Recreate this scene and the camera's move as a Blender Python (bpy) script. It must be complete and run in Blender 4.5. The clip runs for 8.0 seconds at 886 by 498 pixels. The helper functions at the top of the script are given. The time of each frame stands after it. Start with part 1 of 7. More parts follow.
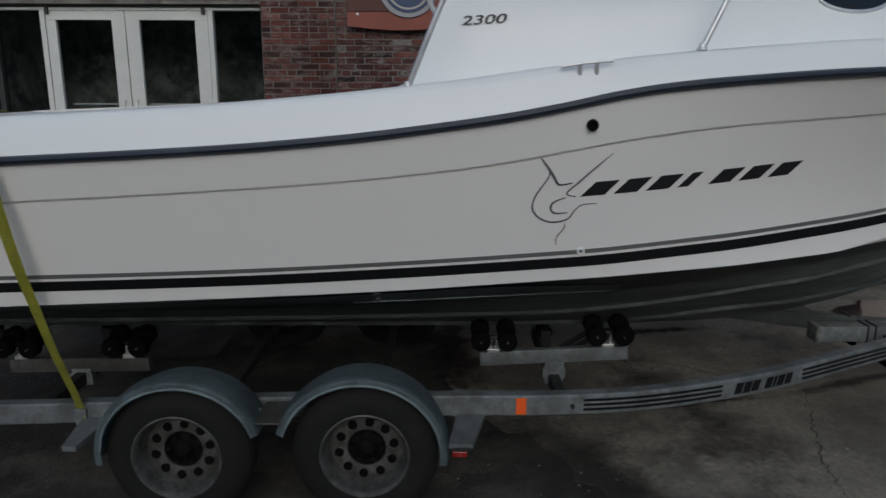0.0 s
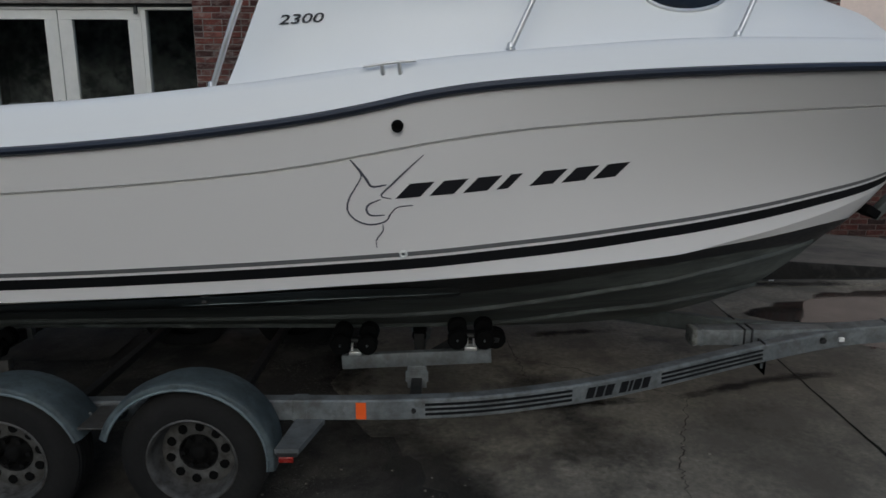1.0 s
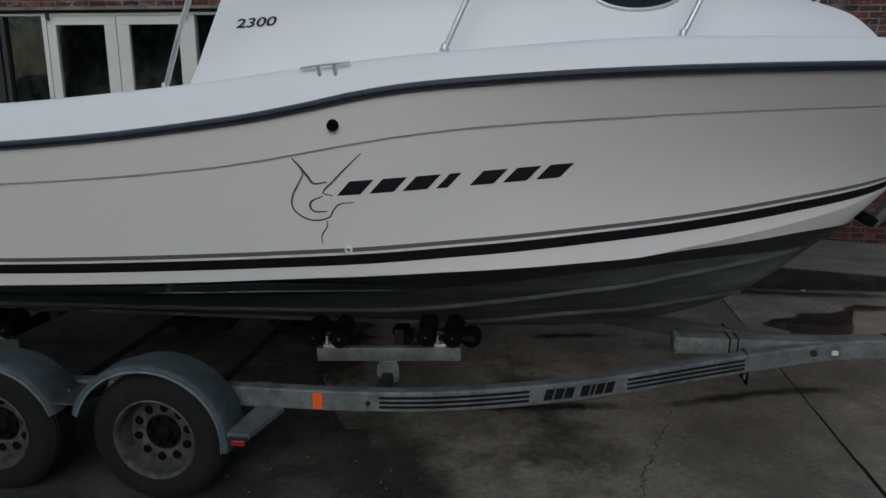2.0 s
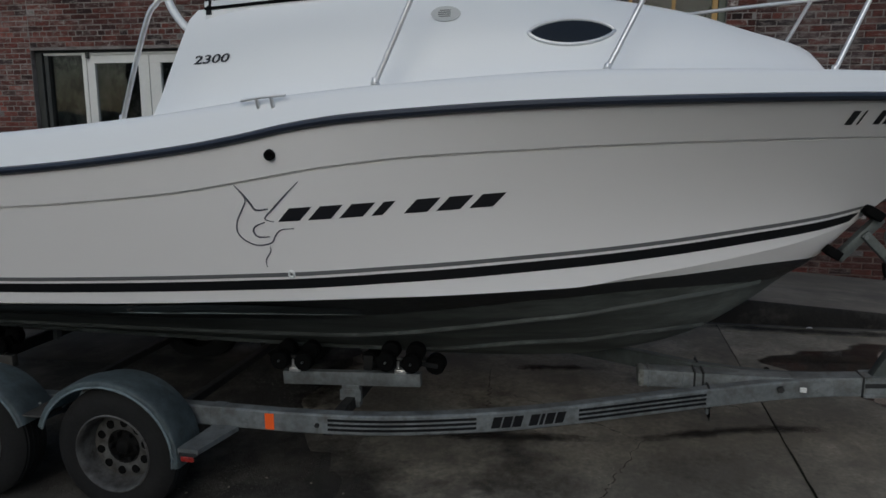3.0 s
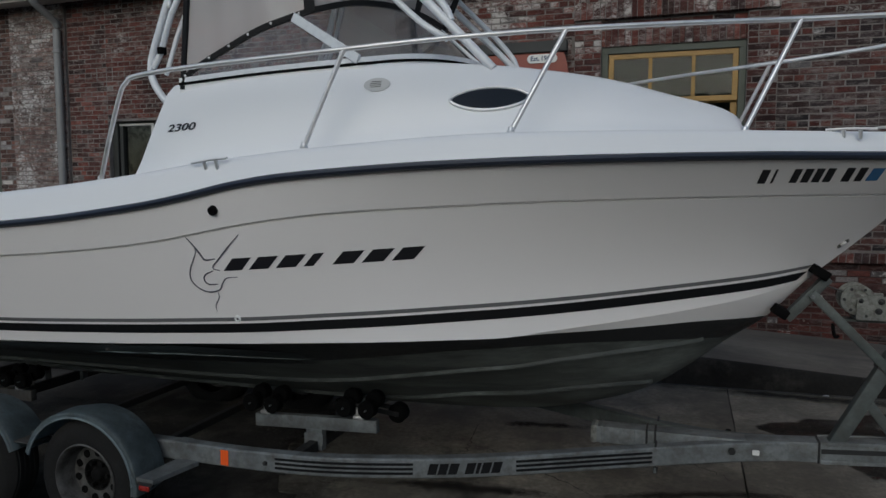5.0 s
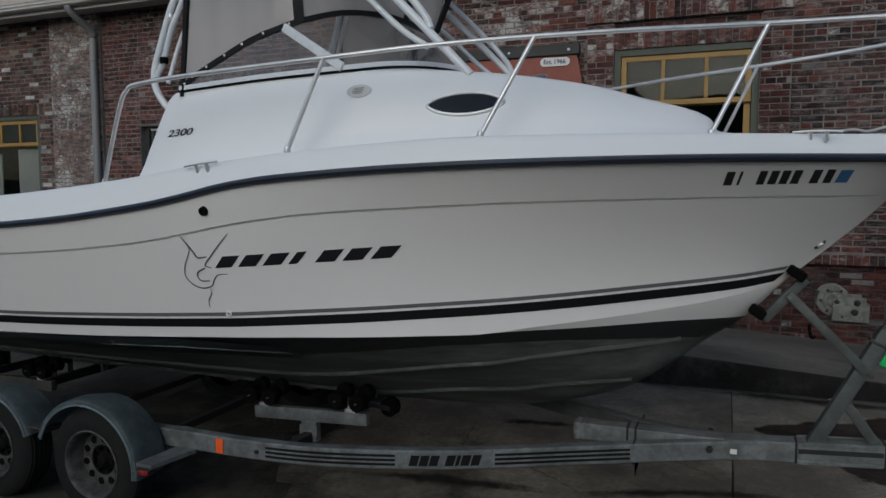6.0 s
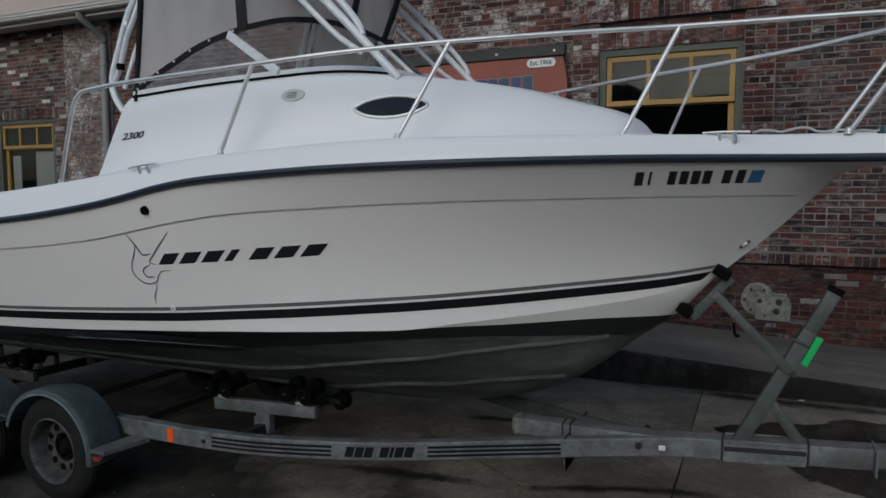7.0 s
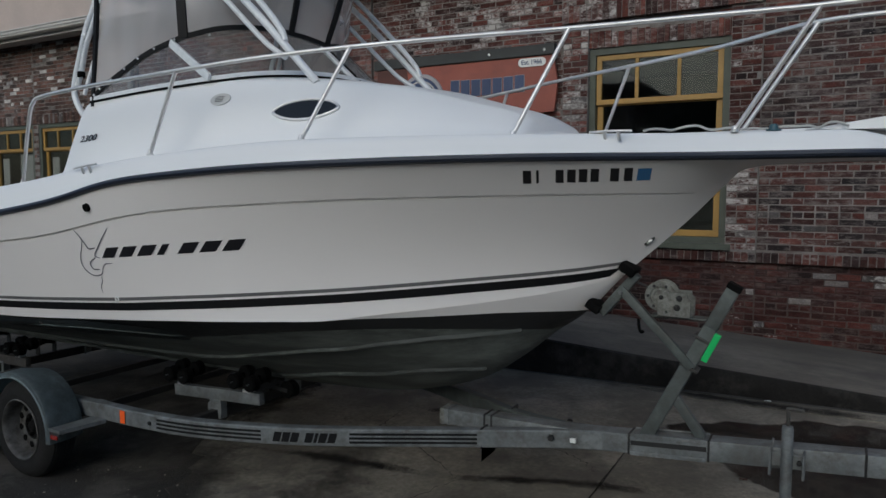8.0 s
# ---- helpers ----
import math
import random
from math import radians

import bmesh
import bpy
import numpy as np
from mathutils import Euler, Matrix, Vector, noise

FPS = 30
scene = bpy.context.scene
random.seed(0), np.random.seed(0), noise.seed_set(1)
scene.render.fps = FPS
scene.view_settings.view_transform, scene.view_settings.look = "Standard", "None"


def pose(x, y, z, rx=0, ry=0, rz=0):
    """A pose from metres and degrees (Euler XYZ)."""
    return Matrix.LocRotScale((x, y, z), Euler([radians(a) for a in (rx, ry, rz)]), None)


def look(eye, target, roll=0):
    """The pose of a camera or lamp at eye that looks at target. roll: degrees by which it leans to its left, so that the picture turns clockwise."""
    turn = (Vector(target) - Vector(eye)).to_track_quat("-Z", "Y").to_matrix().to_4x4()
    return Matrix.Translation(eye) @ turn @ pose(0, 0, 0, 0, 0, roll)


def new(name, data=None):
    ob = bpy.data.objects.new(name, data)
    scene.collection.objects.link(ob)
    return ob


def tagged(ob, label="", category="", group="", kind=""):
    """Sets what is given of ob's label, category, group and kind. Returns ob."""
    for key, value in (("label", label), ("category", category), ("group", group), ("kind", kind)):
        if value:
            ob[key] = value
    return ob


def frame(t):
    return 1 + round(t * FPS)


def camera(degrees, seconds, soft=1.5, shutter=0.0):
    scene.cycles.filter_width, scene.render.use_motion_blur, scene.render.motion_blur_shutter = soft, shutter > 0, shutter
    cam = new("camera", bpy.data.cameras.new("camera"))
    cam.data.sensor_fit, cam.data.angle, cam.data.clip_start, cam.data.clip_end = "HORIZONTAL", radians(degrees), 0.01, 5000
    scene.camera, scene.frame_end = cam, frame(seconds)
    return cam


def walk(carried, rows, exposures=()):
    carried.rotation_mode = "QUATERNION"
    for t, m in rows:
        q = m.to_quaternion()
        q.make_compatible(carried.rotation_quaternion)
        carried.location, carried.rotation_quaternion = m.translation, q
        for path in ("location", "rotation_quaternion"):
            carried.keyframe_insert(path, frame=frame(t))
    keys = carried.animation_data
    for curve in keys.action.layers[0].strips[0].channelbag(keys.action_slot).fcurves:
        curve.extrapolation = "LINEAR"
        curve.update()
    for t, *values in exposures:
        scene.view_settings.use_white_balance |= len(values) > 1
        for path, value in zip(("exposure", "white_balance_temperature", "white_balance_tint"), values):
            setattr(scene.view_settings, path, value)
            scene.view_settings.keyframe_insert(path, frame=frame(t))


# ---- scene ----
cam = camera(64.4, 8.0, 1.5, 0.25)
METRES, EYE, TILT, LEAN, TURN = 4.5, 2.0, 0.0, 0.0, 0.0
ROWS = [
    (0.0, 0.0, 0.0, 0.0, 0.04, -12.78, -0.18),
    (0.5, 0.0938, 0.0082, 0.0014, -0.04, -12.81, -0.21),
    (1.0, 0.1781, 0.0117, 0.0014, 0.28, -12.83, -0.19),
    (1.2, 0.2065, 0.0112, 0.0018, 1.27, -12.85, -0.17),
    (2.3, 0.352, 0.006, 0.0008, 8.65, -12.6, -0.19),
    (2.5, 0.3761, 0.0059, 0.0005, 9.47, -12.19, -0.18),
    (3.0, 0.4341, 0.0062, -0.0012, 11.43, -10.07, -0.18),
    (3.5, 0.4873, 0.0056, -0.003, 13.32, -8.1, -0.18),
    (4.0, 0.5325, 0.0048, -0.005, 15.09, -6.35, -0.19),
    (4.5, 0.5749, 0.0029, -0.0059, 16.85, -5.23, -0.19),
    (4.7, 0.591, 0.0025, -0.0062, 17.57, -5.05, -0.17),
    (5.8, 0.677, -0.002, -0.005, 21.55, -4.92, -0.12),
    (6.0, 0.692, -0.0031, -0.0064, 21.99, -4.79, -0.13),
    (6.5, 0.7483, 0.0068, -0.0061, 23.43, -4.78, -0.1),
    (7.0, 0.8163, 0.0215, -0.0058, 24.69, -4.8, -0.09),
    (7.5, 0.8978, 0.0409, -0.0061, 26.0, -4.83, -0.07),
    (8.0, 0.9899, 0.0694, -0.0064, 29.31, -4.9, -0.01),
]
EXPOSURES = [(0.0, -0.05, 6080, 4), (1.0, -0.07, 6080, 4), (2.5, -0.07, 6080, 4), (4.0, -0.09, 6080, 4), (6.5, -0.03, 6080, 4), (8.0, 0.13, 6080, 4)]
walk(cam, [(t, pose(0, 0, EYE, TILT, LEAN, TURN) @ pose(METRES * x, METRES * y, METRES * z, 90 + pitch, roll, yaw)) for t, x, y, z, yaw, pitch, roll in ROWS], EXPOSURES)

# ---------------------------------------------------------------- light
world = bpy.data.worlds.new("sky")
scene.world = world
world.use_nodes = True
wn = world.node_tree
sky = wn.nodes.new("ShaderNodeTexSky")
sky.sky_type = "NISHITA"
sky.sun_disc = False
sky.sun_elevation = radians(30)
sky.sun_rotation = radians(177)
sky.air_density, sky.dust_density, sky.ozone_density = 1.0, 2.0, 1.5
wn.links.new(sky.outputs[0], wn.nodes["Background"].inputs[0])
wn.nodes["Background"].inputs[1].default_value = 0.098
sun = new("sun", bpy.data.lights.new("sun", "SUN"))
sun.data.energy, sun.data.angle, sun.data.color = 0.55, radians(40), (1.0, 0.97, 0.94)
sun.matrix_world = look((0.8, -16, 9.25), (0, 0, 0))


# ---------------------------------------------------------------- materials
def nodes_of(name):
    m = bpy.data.materials.new(name)
    m.use_nodes = True
    return m, m.node_tree, m.node_tree.nodes["Principled BSDF"]


def noise_node(nt, scale, detail=4.0, rough=0.6, stretch=None):
    tc = nt.nodes.new("ShaderNodeTexCoord")
    n = nt.nodes.new("ShaderNodeTexNoise")
    n.inputs["Scale"].default_value, n.inputs["Detail"].default_value, n.inputs["Roughness"].default_value = scale, detail, rough
    if stretch:
        mp = nt.nodes.new("ShaderNodeMapping")
        mp.inputs["Scale"].default_value = stretch
        nt.links.new(tc.outputs["Object"], mp.inputs[0])
        nt.links.new(mp.outputs[0], n.inputs["Vector"])
    else:
        nt.links.new(tc.outputs["Object"], n.inputs["Vector"])
    return n


def ramp_node(nt, source, stops):
    r = nt.nodes.new("ShaderNodeValToRGB")
    while len(r.color_ramp.elements) < len(stops):
        r.color_ramp.elements.new(0.5)
    for e, (at, c) in zip(r.color_ramp.elements, stops):
        e.position, e.color = at, (*c, 1) if len(c) == 3 else c
    nt.links.new(source, r.inputs[0])
    return r


def mix_node(nt, fac, a, b, how="MIX"):
    m = nt.nodes.new("ShaderNodeMix")
    m.data_type, m.blend_type = "RGBA", how
    for sock, v in ((m.inputs[0], fac), (m.inputs[6], a), (m.inputs[7], b)):
        if isinstance(v, bpy.types.NodeSocket):
            nt.links.new(v, sock)
        elif isinstance(v, (int, float)):
            sock.default_value = v
        else:
            sock.default_value = (*v, 1)
    return m.outputs[2]


def plain(name, color, rough=0.5, metal=0.0, vary=0.15, large=1.5, small=30.0, bump=0.0, dirt=None, dirt_at=(0.5, 0.75), coat=0.0, stretch=None, spec=0.5, rvar=0.1):
    """A surface with variation at two scales, fine relief and an optional dirt colour."""
    m, nt, b = nodes_of(name)
    big, fine = noise_node(nt, large, 5, 0.6, stretch), noise_node(nt, small, 4, 0.65, stretch)
    dark = tuple(c * (1 - vary) for c in color)
    light = tuple(min(1, c * (1 + vary * 0.6)) for c in color)
    base = ramp_node(nt, big.outputs[0], [(0.3, dark), (0.7, light)]).outputs[0]
    speck = ramp_node(nt, fine.outputs[0], [(0.3, (1 - vary * 0.7,) * 3), (0.7, (1, 1, 1))]).outputs[0]
    col = mix_node(nt, 1.0, base, speck, "MULTIPLY")
    if dirt:
        patch = noise_node(nt, large * 2.3, 6, 0.7, stretch)
        f = ramp_node(nt, patch.outputs[0], [(dirt_at[0], (0, 0, 0)), (dirt_at[1], (1, 1, 1))]).outputs[0]
        col = mix_node(nt, f, col, dirt)
    nt.links.new(col, b.inputs["Base Color"])
    r = ramp_node(nt, fine.outputs[0], [(0.25, (max(0.02, rough - rvar),) * 3), (0.75, (min(1, rough + rvar),) * 3)])
    nt.links.new(r.outputs[0], b.inputs["Roughness"])
    b.inputs["Metallic"].default_value = metal
    b.inputs["Coat Weight"].default_value = coat
    b.inputs["Specular IOR Level"].default_value = spec
    if bump:
        bn = nt.nodes.new("ShaderNodeBump")
        bn.inputs["Strength"].default_value, bn.inputs["Distance"].default_value = bump, 0.01
        nt.links.new(fine.outputs[0], bn.inputs["Height"])
        nt.links.new(bn.outputs[0], b.inputs["Normal"])
    return m


def world_noise(nt, scale, detail=5.0, rough=0.65, stretch=(1, 1, 1)):
    """Noise that runs on from brick to brick across the wall."""
    geo = nt.nodes.new("ShaderNodeNewGeometry")
    mp = nt.nodes.new("ShaderNodeMapping")
    mp.inputs["Scale"].default_value = stretch
    n = nt.nodes.new("ShaderNodeTexNoise")
    n.inputs["Scale"].default_value, n.inputs["Detail"].default_value, n.inputs["Roughness"].default_value = scale, detail, rough
    nt.links.new(geo.outputs["Position"], mp.inputs[0])
    nt.links.new(mp.outputs[0], n.inputs["Vector"])
    return n.outputs[0]


def math_node(nt, how, a, b, c=None):
    m = nt.nodes.new("ShaderNodeMath")
    m.operation = how
    for sock, v in zip(m.inputs, (a, b, c)):
        if isinstance(v, bpy.types.NodeSocket):
            nt.links.new(v, sock)
        elif v is not None:
            sock.default_value = v
    return m.outputs[0]


def brick_material(name, stops, paint, amount, smear=(0.30, 0.27, 0.25), smear_at=0.62):
    """Fired clay with a colour for each brick, soot, mortar smears and flakes of old paint."""
    m, nt, b = nodes_of(name)
    geo = nt.nodes.new("ShaderNodeNewGeometry")
    info = nt.nodes.new("ShaderNodeObjectInfo")
    rnd = math_node(nt, "FRACT", math_node(nt, "ADD", geo.outputs["Random Per Island"], info.outputs["Random"]), 0.0)
    own = ramp_node(nt, rnd, stops).outputs[0]
    tone = ramp_node(nt, math_node(nt, "FRACT", math_node(nt, "MULTIPLY", rnd, 7.31), 0.0), [(0.0, (0.62, 0.62, 0.64)), (1.0, (1.25, 1.22, 1.2))]).outputs[0]
    col = mix_node(nt, 1.0, own, tone, "MULTIPLY")
    fine = world_noise(nt, 60, 5, 0.7)
    speck = ramp_node(nt, fine, [(0.3, (0.55, 0.55, 0.55)), (0.65, (1.05, 1.05, 1.05))]).outputs[0]
    col = mix_node(nt, 1.0, col, speck, "MULTIPLY")
    blot = ramp_node(nt, world_noise(nt, 9, 4, 0.6, (0.6, 1, 1)), [(0.32, (0.62, 0.6, 0.6)), (0.6, (1.1, 1.1, 1.1))]).outputs[0]
    col = mix_node(nt, 1.0, col, blot, "MULTIPLY")
    soot = ramp_node(nt, world_noise(nt, 0.9, 6, 0.7), [(0.36, (0.5, 0.5, 0.5)), (0.62, (1.1, 1.1, 1.1))]).outputs[0]
    col = mix_node(nt, 1.0, col, soot, "MULTIPLY")
    sm = math_node(nt, "MULTIPLY_ADD", world_noise(nt, 14, 6, 0.75, (0.45, 1, 1.4)), 0.75, math_node(nt, "MULTIPLY", world_noise(nt, 1.3, 4, 0.6), 0.25))
    f = ramp_node(nt, sm, [(smear_at - 0.05, (0, 0, 0)), (smear_at + 0.10, (0.85, 0.85, 0.85))]).outputs[0]
    col = mix_node(nt, f, col, smear)
    flake = math_node(nt, "MULTIPLY_ADD", world_noise(nt, 38, 5, 0.75, (0.5, 1, 1)), 0.55, world_noise(nt, 1.6, 6, 0.75))
    f = ramp_node(nt, flake, [(amount, (0, 0, 0)), (amount + 0.12, (0.95, 0.95, 0.95))]).outputs[0]
    col = mix_node(nt, f, col, paint)
    nt.links.new(col, b.inputs["Base Color"])
    b.inputs["Roughness"].default_value = 0.88
    b.inputs["Specular IOR Level"].default_value = 0.3
    bn = nt.nodes.new("ShaderNodeBump")
    bn.inputs["Strength"].default_value, bn.inputs["Distance"].default_value = 0.8, 0.008
    nt.links.new(math_node(nt, "MULTIPLY_ADD", fine, 0.5, sm), bn.inputs["Height"])
    nt.links.new(bn.outputs[0], b.inputs["Normal"])
    return m


def clear_sheet(name, tint, gloss=0.06, rough=0.02, haze=0.0, shine=1.0):
    """Clear vinyl or glass: lets light straight through, with a gloss that grows at flat angles."""
    m = bpy.data.materials.new(name)
    m.use_nodes = True
    nt = m.node_tree
    nt.nodes.clear()
    out, tr, gl, mx = (nt.nodes.new(k) for k in ("ShaderNodeOutputMaterial", "ShaderNodeBsdfTransparent", "ShaderNodeBsdfGlossy", "ShaderNodeMixShader"))
    lw = nt.nodes.new("ShaderNodeLayerWeight")
    lw.inputs[0].default_value = 0.5
    fac = ramp_node(nt, lw.outputs["Facing"], [(0.0, (0.045 * shine,) * 3), (0.5, (0.07 * shine,) * 3), (0.75, (0.18 * shine,) * 3), (1.0, (0.9,) * 3)])
    tr.inputs[0].default_value = (*tint, 1)
    gl.inputs["Roughness"].default_value = rough
    wob = noise_node(nt, 3.0, 3, 0.5)
    bn = nt.nodes.new("ShaderNodeBump")
    bn.inputs["Strength"].default_value, bn.inputs["Distance"].default_value = gloss, 0.05
    nt.links.new(wob.outputs[0], bn.inputs["Height"])
    nt.links.new(bn.outputs[0], gl.inputs["Normal"])
    under = tr.outputs[0]
    # milky vinyl, with its pinkish sky reflection put into the diffuse colour
    if haze:
        df, hz = nt.nodes.new("ShaderNodeBsdfDiffuse"), nt.nodes.new("ShaderNodeMixShader")
        df.inputs[0].default_value = (0.74, 0.7, 0.69, 1)
        smear = ramp_node(nt, noise_node(nt, 1.1, 3, 0.5, (1.6, 1, 0.5)).outputs[0], [(0.34, (haze * 0.72,) * 3), (0.66, (haze * 1.3,) * 3)])
        nt.links.new(smear.outputs[0], hz.inputs[0])
        nt.links.new(tr.outputs[0], hz.inputs[1])
        nt.links.new(df.outputs[0], hz.inputs[2])
        under = hz.outputs[0]
    nt.links.new(fac.outputs[0], mx.inputs[0])
    nt.links.new(under, mx.inputs[1])
    nt.links.new(gl.outputs[0], mx.inputs[2])
    nt.links.new(mx.outputs[0], out.inputs[0])
    return m


M = {}
M["gelcoat_hull"] = plain("gelcoat_hull", (0.79, 0.762, 0.745), 0.3, vary=0.008, large=0.4, small=1.2, rvar=0.01)
M["gelcoat_deck"] = plain("gelcoat_deck", (0.81, 0.815, 0.815), 0.4, vary=0.008, large=0.4, small=1.2, rvar=0.01)
M["cockpit"] = plain("cockpit", (0.7, 0.69, 0.66), 0.5, vary=0.08, bump=0.1)
M["rail_rubber"] = plain("rail_rubber", (0.018, 0.024, 0.04), 0.45, vary=0.3, small=60, dirt=(0.06, 0.065, 0.07), dirt_at=(0.6, 0.9))
M["black_vinyl"] = plain("black_vinyl", (0.007, 0.007, 0.008), 0.6, vary=0.2, spec=0.2)
M["grey_vinyl"] = plain("grey_vinyl", (0.14, 0.14, 0.14), 0.4, vary=0.15)
M["logo_ink"] = plain("logo_ink", (0.012, 0.012, 0.015), 0.4, vary=0.2)
M["logo_line"] = plain("logo_line", (0.1, 0.1, 0.12), 0.4, vary=0.2)
M["boot_paint"] = plain("boot_paint", (0.016, 0.017, 0.018), 0.42, vary=0.3, dirt=(0.034, 0.037, 0.036), dirt_at=(0.56, 0.85), stretch=(0.5, 1, 3))
M["bottom_paint"] = plain("bottom_paint", (0.088, 0.096, 0.088), 0.7, vary=0.5, large=1.6, small=25, bump=0.2, dirt=(0.17, 0.187, 0.17), dirt_at=(0.44, 0.76), stretch=(0.35, 1, 2.2))
M["strake_wear"] = plain("strake_wear", (0.07, 0.077, 0.07), 0.7, vary=0.5, large=3, small=40, dirt=(0.125, 0.14, 0.13), dirt_at=(0.5, 0.7), stretch=(0.5, 1, 1))
M["steel"] = plain("steel", (0.8, 0.795, 0.785), 0.46, 0.8, vary=0.14, large=6, small=25, bump=0.05)
M["white_pipe"] = plain("white_pipe", (0.72, 0.74, 0.76), 0.3, 0.0, vary=0.05, coat=0.3)
M["galvanised"] = plain("galvanised", (0.195, 0.21, 0.212), 0.6, 0.3, vary=0.4, large=6, small=38, bump=0.15, dirt=(0.085, 0.082, 0.074), dirt_at=(0.46, 0.74))
M["fender_steel"] = plain("fender_steel", (0.185, 0.232, 0.246), 0.6, 0.15, vary=0.38, large=5, small=30, bump=0.1, dirt=(0.09, 0.105, 0.108), dirt_at=(0.47, 0.75))
M["rubber"] = plain("rubber", (0.012, 0.0115, 0.011), 0.9, vary=0.3, small=60, bump=0.3, dirt=(0.022, 0.0205, 0.019), dirt_at=(0.55, 0.9), spec=0.3)
M["vent_grey"] = plain("vent_grey", (0.56, 0.56, 0.54), 0.5, vary=0.1)
M["moss"] = plain("moss", (0.016, 0.0165, 0.011), 0.95, vary=0.5, large=6, small=60, bump=0.5, dirt=(0.04, 0.038, 0.028), dirt_at=(0.55, 0.75), spec=0.1)
M["black_rubber"] = plain("black_rubber", (0.0045, 0.0045, 0.0045), 0.85, vary=0.3, small=40, spec=0.08)
M["rim_steel"] = plain("rim_steel", (0.10, 0.098, 0.092), 0.65, 0.15, vary=0.45, large=9, small=50, dirt=(0.03, 0.026, 0.023), dirt_at=(0.42, 0.66))
M["grease"] = plain("grease", (0.0055, 0.0053, 0.005), 0.8, vary=0.5, large=20, small=60, spec=0.15)
M["stained_steel"] = plain("stained_steel", (0.085, 0.083, 0.078), 0.7, 0.2, vary=0.5, large=7, small=40, dirt=(0.04, 0.034, 0.028), dirt_at=(0.42, 0.66))
M["stand_steel"] = plain("stand_steel", (0.105, 0.12, 0.115), 0.62, 0.25, vary=0.4, large=7, small=40, bump=0.15, dirt=(0.07, 0.072, 0.066), dirt_at=(0.45, 0.72))
M["hub_dark"] = plain("hub_dark", (0.02, 0.02, 0.02), 0.6, 0.2, vary=0.3)
M["orange"] = plain("orange", (0.85, 0.12, 0.02), 0.35, vary=0.12)
M["red_lens"] = plain("red_lens", (0.25, 0.02, 0.015), 0.25, vary=0.15)
M["green_strap"] = plain("green_strap", (0.02, 0.5, 0.12), 0.5, vary=0.15, small=80)
M["yellow_strap"] = plain("yellow_strap", (0.46, 0.45, 0.06), 0.75, vary=0.3, large=6, small=120, bump=0.3, dirt=(0.25, 0.25, 0.07), dirt_at=(0.5, 0.8))
M["white_plain"] = plain("white_plain", (0.75, 0.75, 0.72), 0.5, vary=0.08)
M["blue_plain"] = plain("blue_plain", (0.05, 0.17, 0.36), 0.45, vary=0.1)
M["teal_cap"] = plain("teal_cap", (0.03, 0.09, 0.12), 0.4, vary=0.2)
M["winch_paint"] = plain("winch_paint", (0.2, 0.205, 0.185), 0.65, 0.1, vary=0.4, large=12, small=60, dirt=(0.065, 0.058, 0.046), dirt_at=(0.46, 0.68))
M["rope"] = plain("rope", (0.5, 0.5, 0.48), 0.85, vary=0.25, small=150, bump=0.4)
M["smoked"] = plain("smoked", (0.012, 0.014, 0.016), 0.08, vary=0.1)
M["mortar"] = plain("mortar", (0.23, 0.21, 0.197), 0.95, vary=0.35, large=2, small=50, bump=0.5, dirt=(0.12, 0.104, 0.096), dirt_at=(0.46, 0.62))
M["mortar_red"] = plain("mortar_red", (0.066, 0.037, 0.032), 0.95, vary=0.4, large=3, small=50, bump=0.5, dirt=(0.04, 0.024, 0.022), dirt_at=(0.45, 0.65))
M["mortar_tan"] = plain("mortar_tan", (0.115, 0.086, 0.074), 0.95, vary=0.4, large=3, small=50, bump=0.5, dirt=(0.06, 0.042, 0.038), dirt_at=(0.46, 0.66))
M["brick"] = brick_material("brick", [(0.0, (0.055, 0.037, 0.036)), (0.22, (0.13, 0.057, 0.048)), (0.5, (0.175, 0.072, 0.06)), (0.78, (0.235, 0.082, 0.063)), (1.0, (0.115, 0.078, 0.072))], (0.40, 0.37, 0.35), 0.90, (0.27, 0.235, 0.215), 0.55)
M["brick_dark"] = brick_material("brick_dark", [(0.0, (0.035, 0.028, 0.031)), (0.3, (0.07, 0.046, 0.046)), (0.5, (0.135, 0.054, 0.045)), (0.75, (0.09, 0.057, 0.053)), (1.0, (0.165, 0.068, 0.055))], (0.33, 0.31, 0.29), 0.95, (0.2, 0.175, 0.163), 0.54)
M["brick_red"] = brick_material("brick_red", [(0.0, (0.05, 0.026, 0.024)), (0.3, (0.12, 0.04, 0.032)), (0.7, (0.175, 0.052, 0.038)), (1.0, (0.085, 0.042, 0.037))], (0.36, 0.32, 0.30), 0.96, (0.2, 0.165, 0.15), 0.55)
M["brick_washed"] = brick_material("brick_washed", [(0.0, (0.08, 0.05, 0.046)), (0.4, (0.16, 0.062, 0.05)), (0.8, (0.20, 0.072, 0.057)), (1.0, (0.12, 0.075, 0.067))], (0.40, 0.375, 0.355), 0.84, (0.30, 0.275, 0.26), 0.55)
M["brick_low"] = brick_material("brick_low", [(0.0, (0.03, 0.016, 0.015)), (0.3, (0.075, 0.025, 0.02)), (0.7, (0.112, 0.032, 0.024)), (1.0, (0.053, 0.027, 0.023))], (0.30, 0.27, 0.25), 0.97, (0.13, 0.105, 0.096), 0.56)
M["brick_smear"] = brick_material("brick_smear", [(0.0, (0.035, 0.018, 0.017)), (0.4, (0.078, 0.028, 0.023)), (0.75, (0.115, 0.036, 0.028)), (1.0, (0.06, 0.031, 0.028))], (0.24, 0.21, 0.20), 0.90, (0.11, 0.085, 0.078), 0.53)
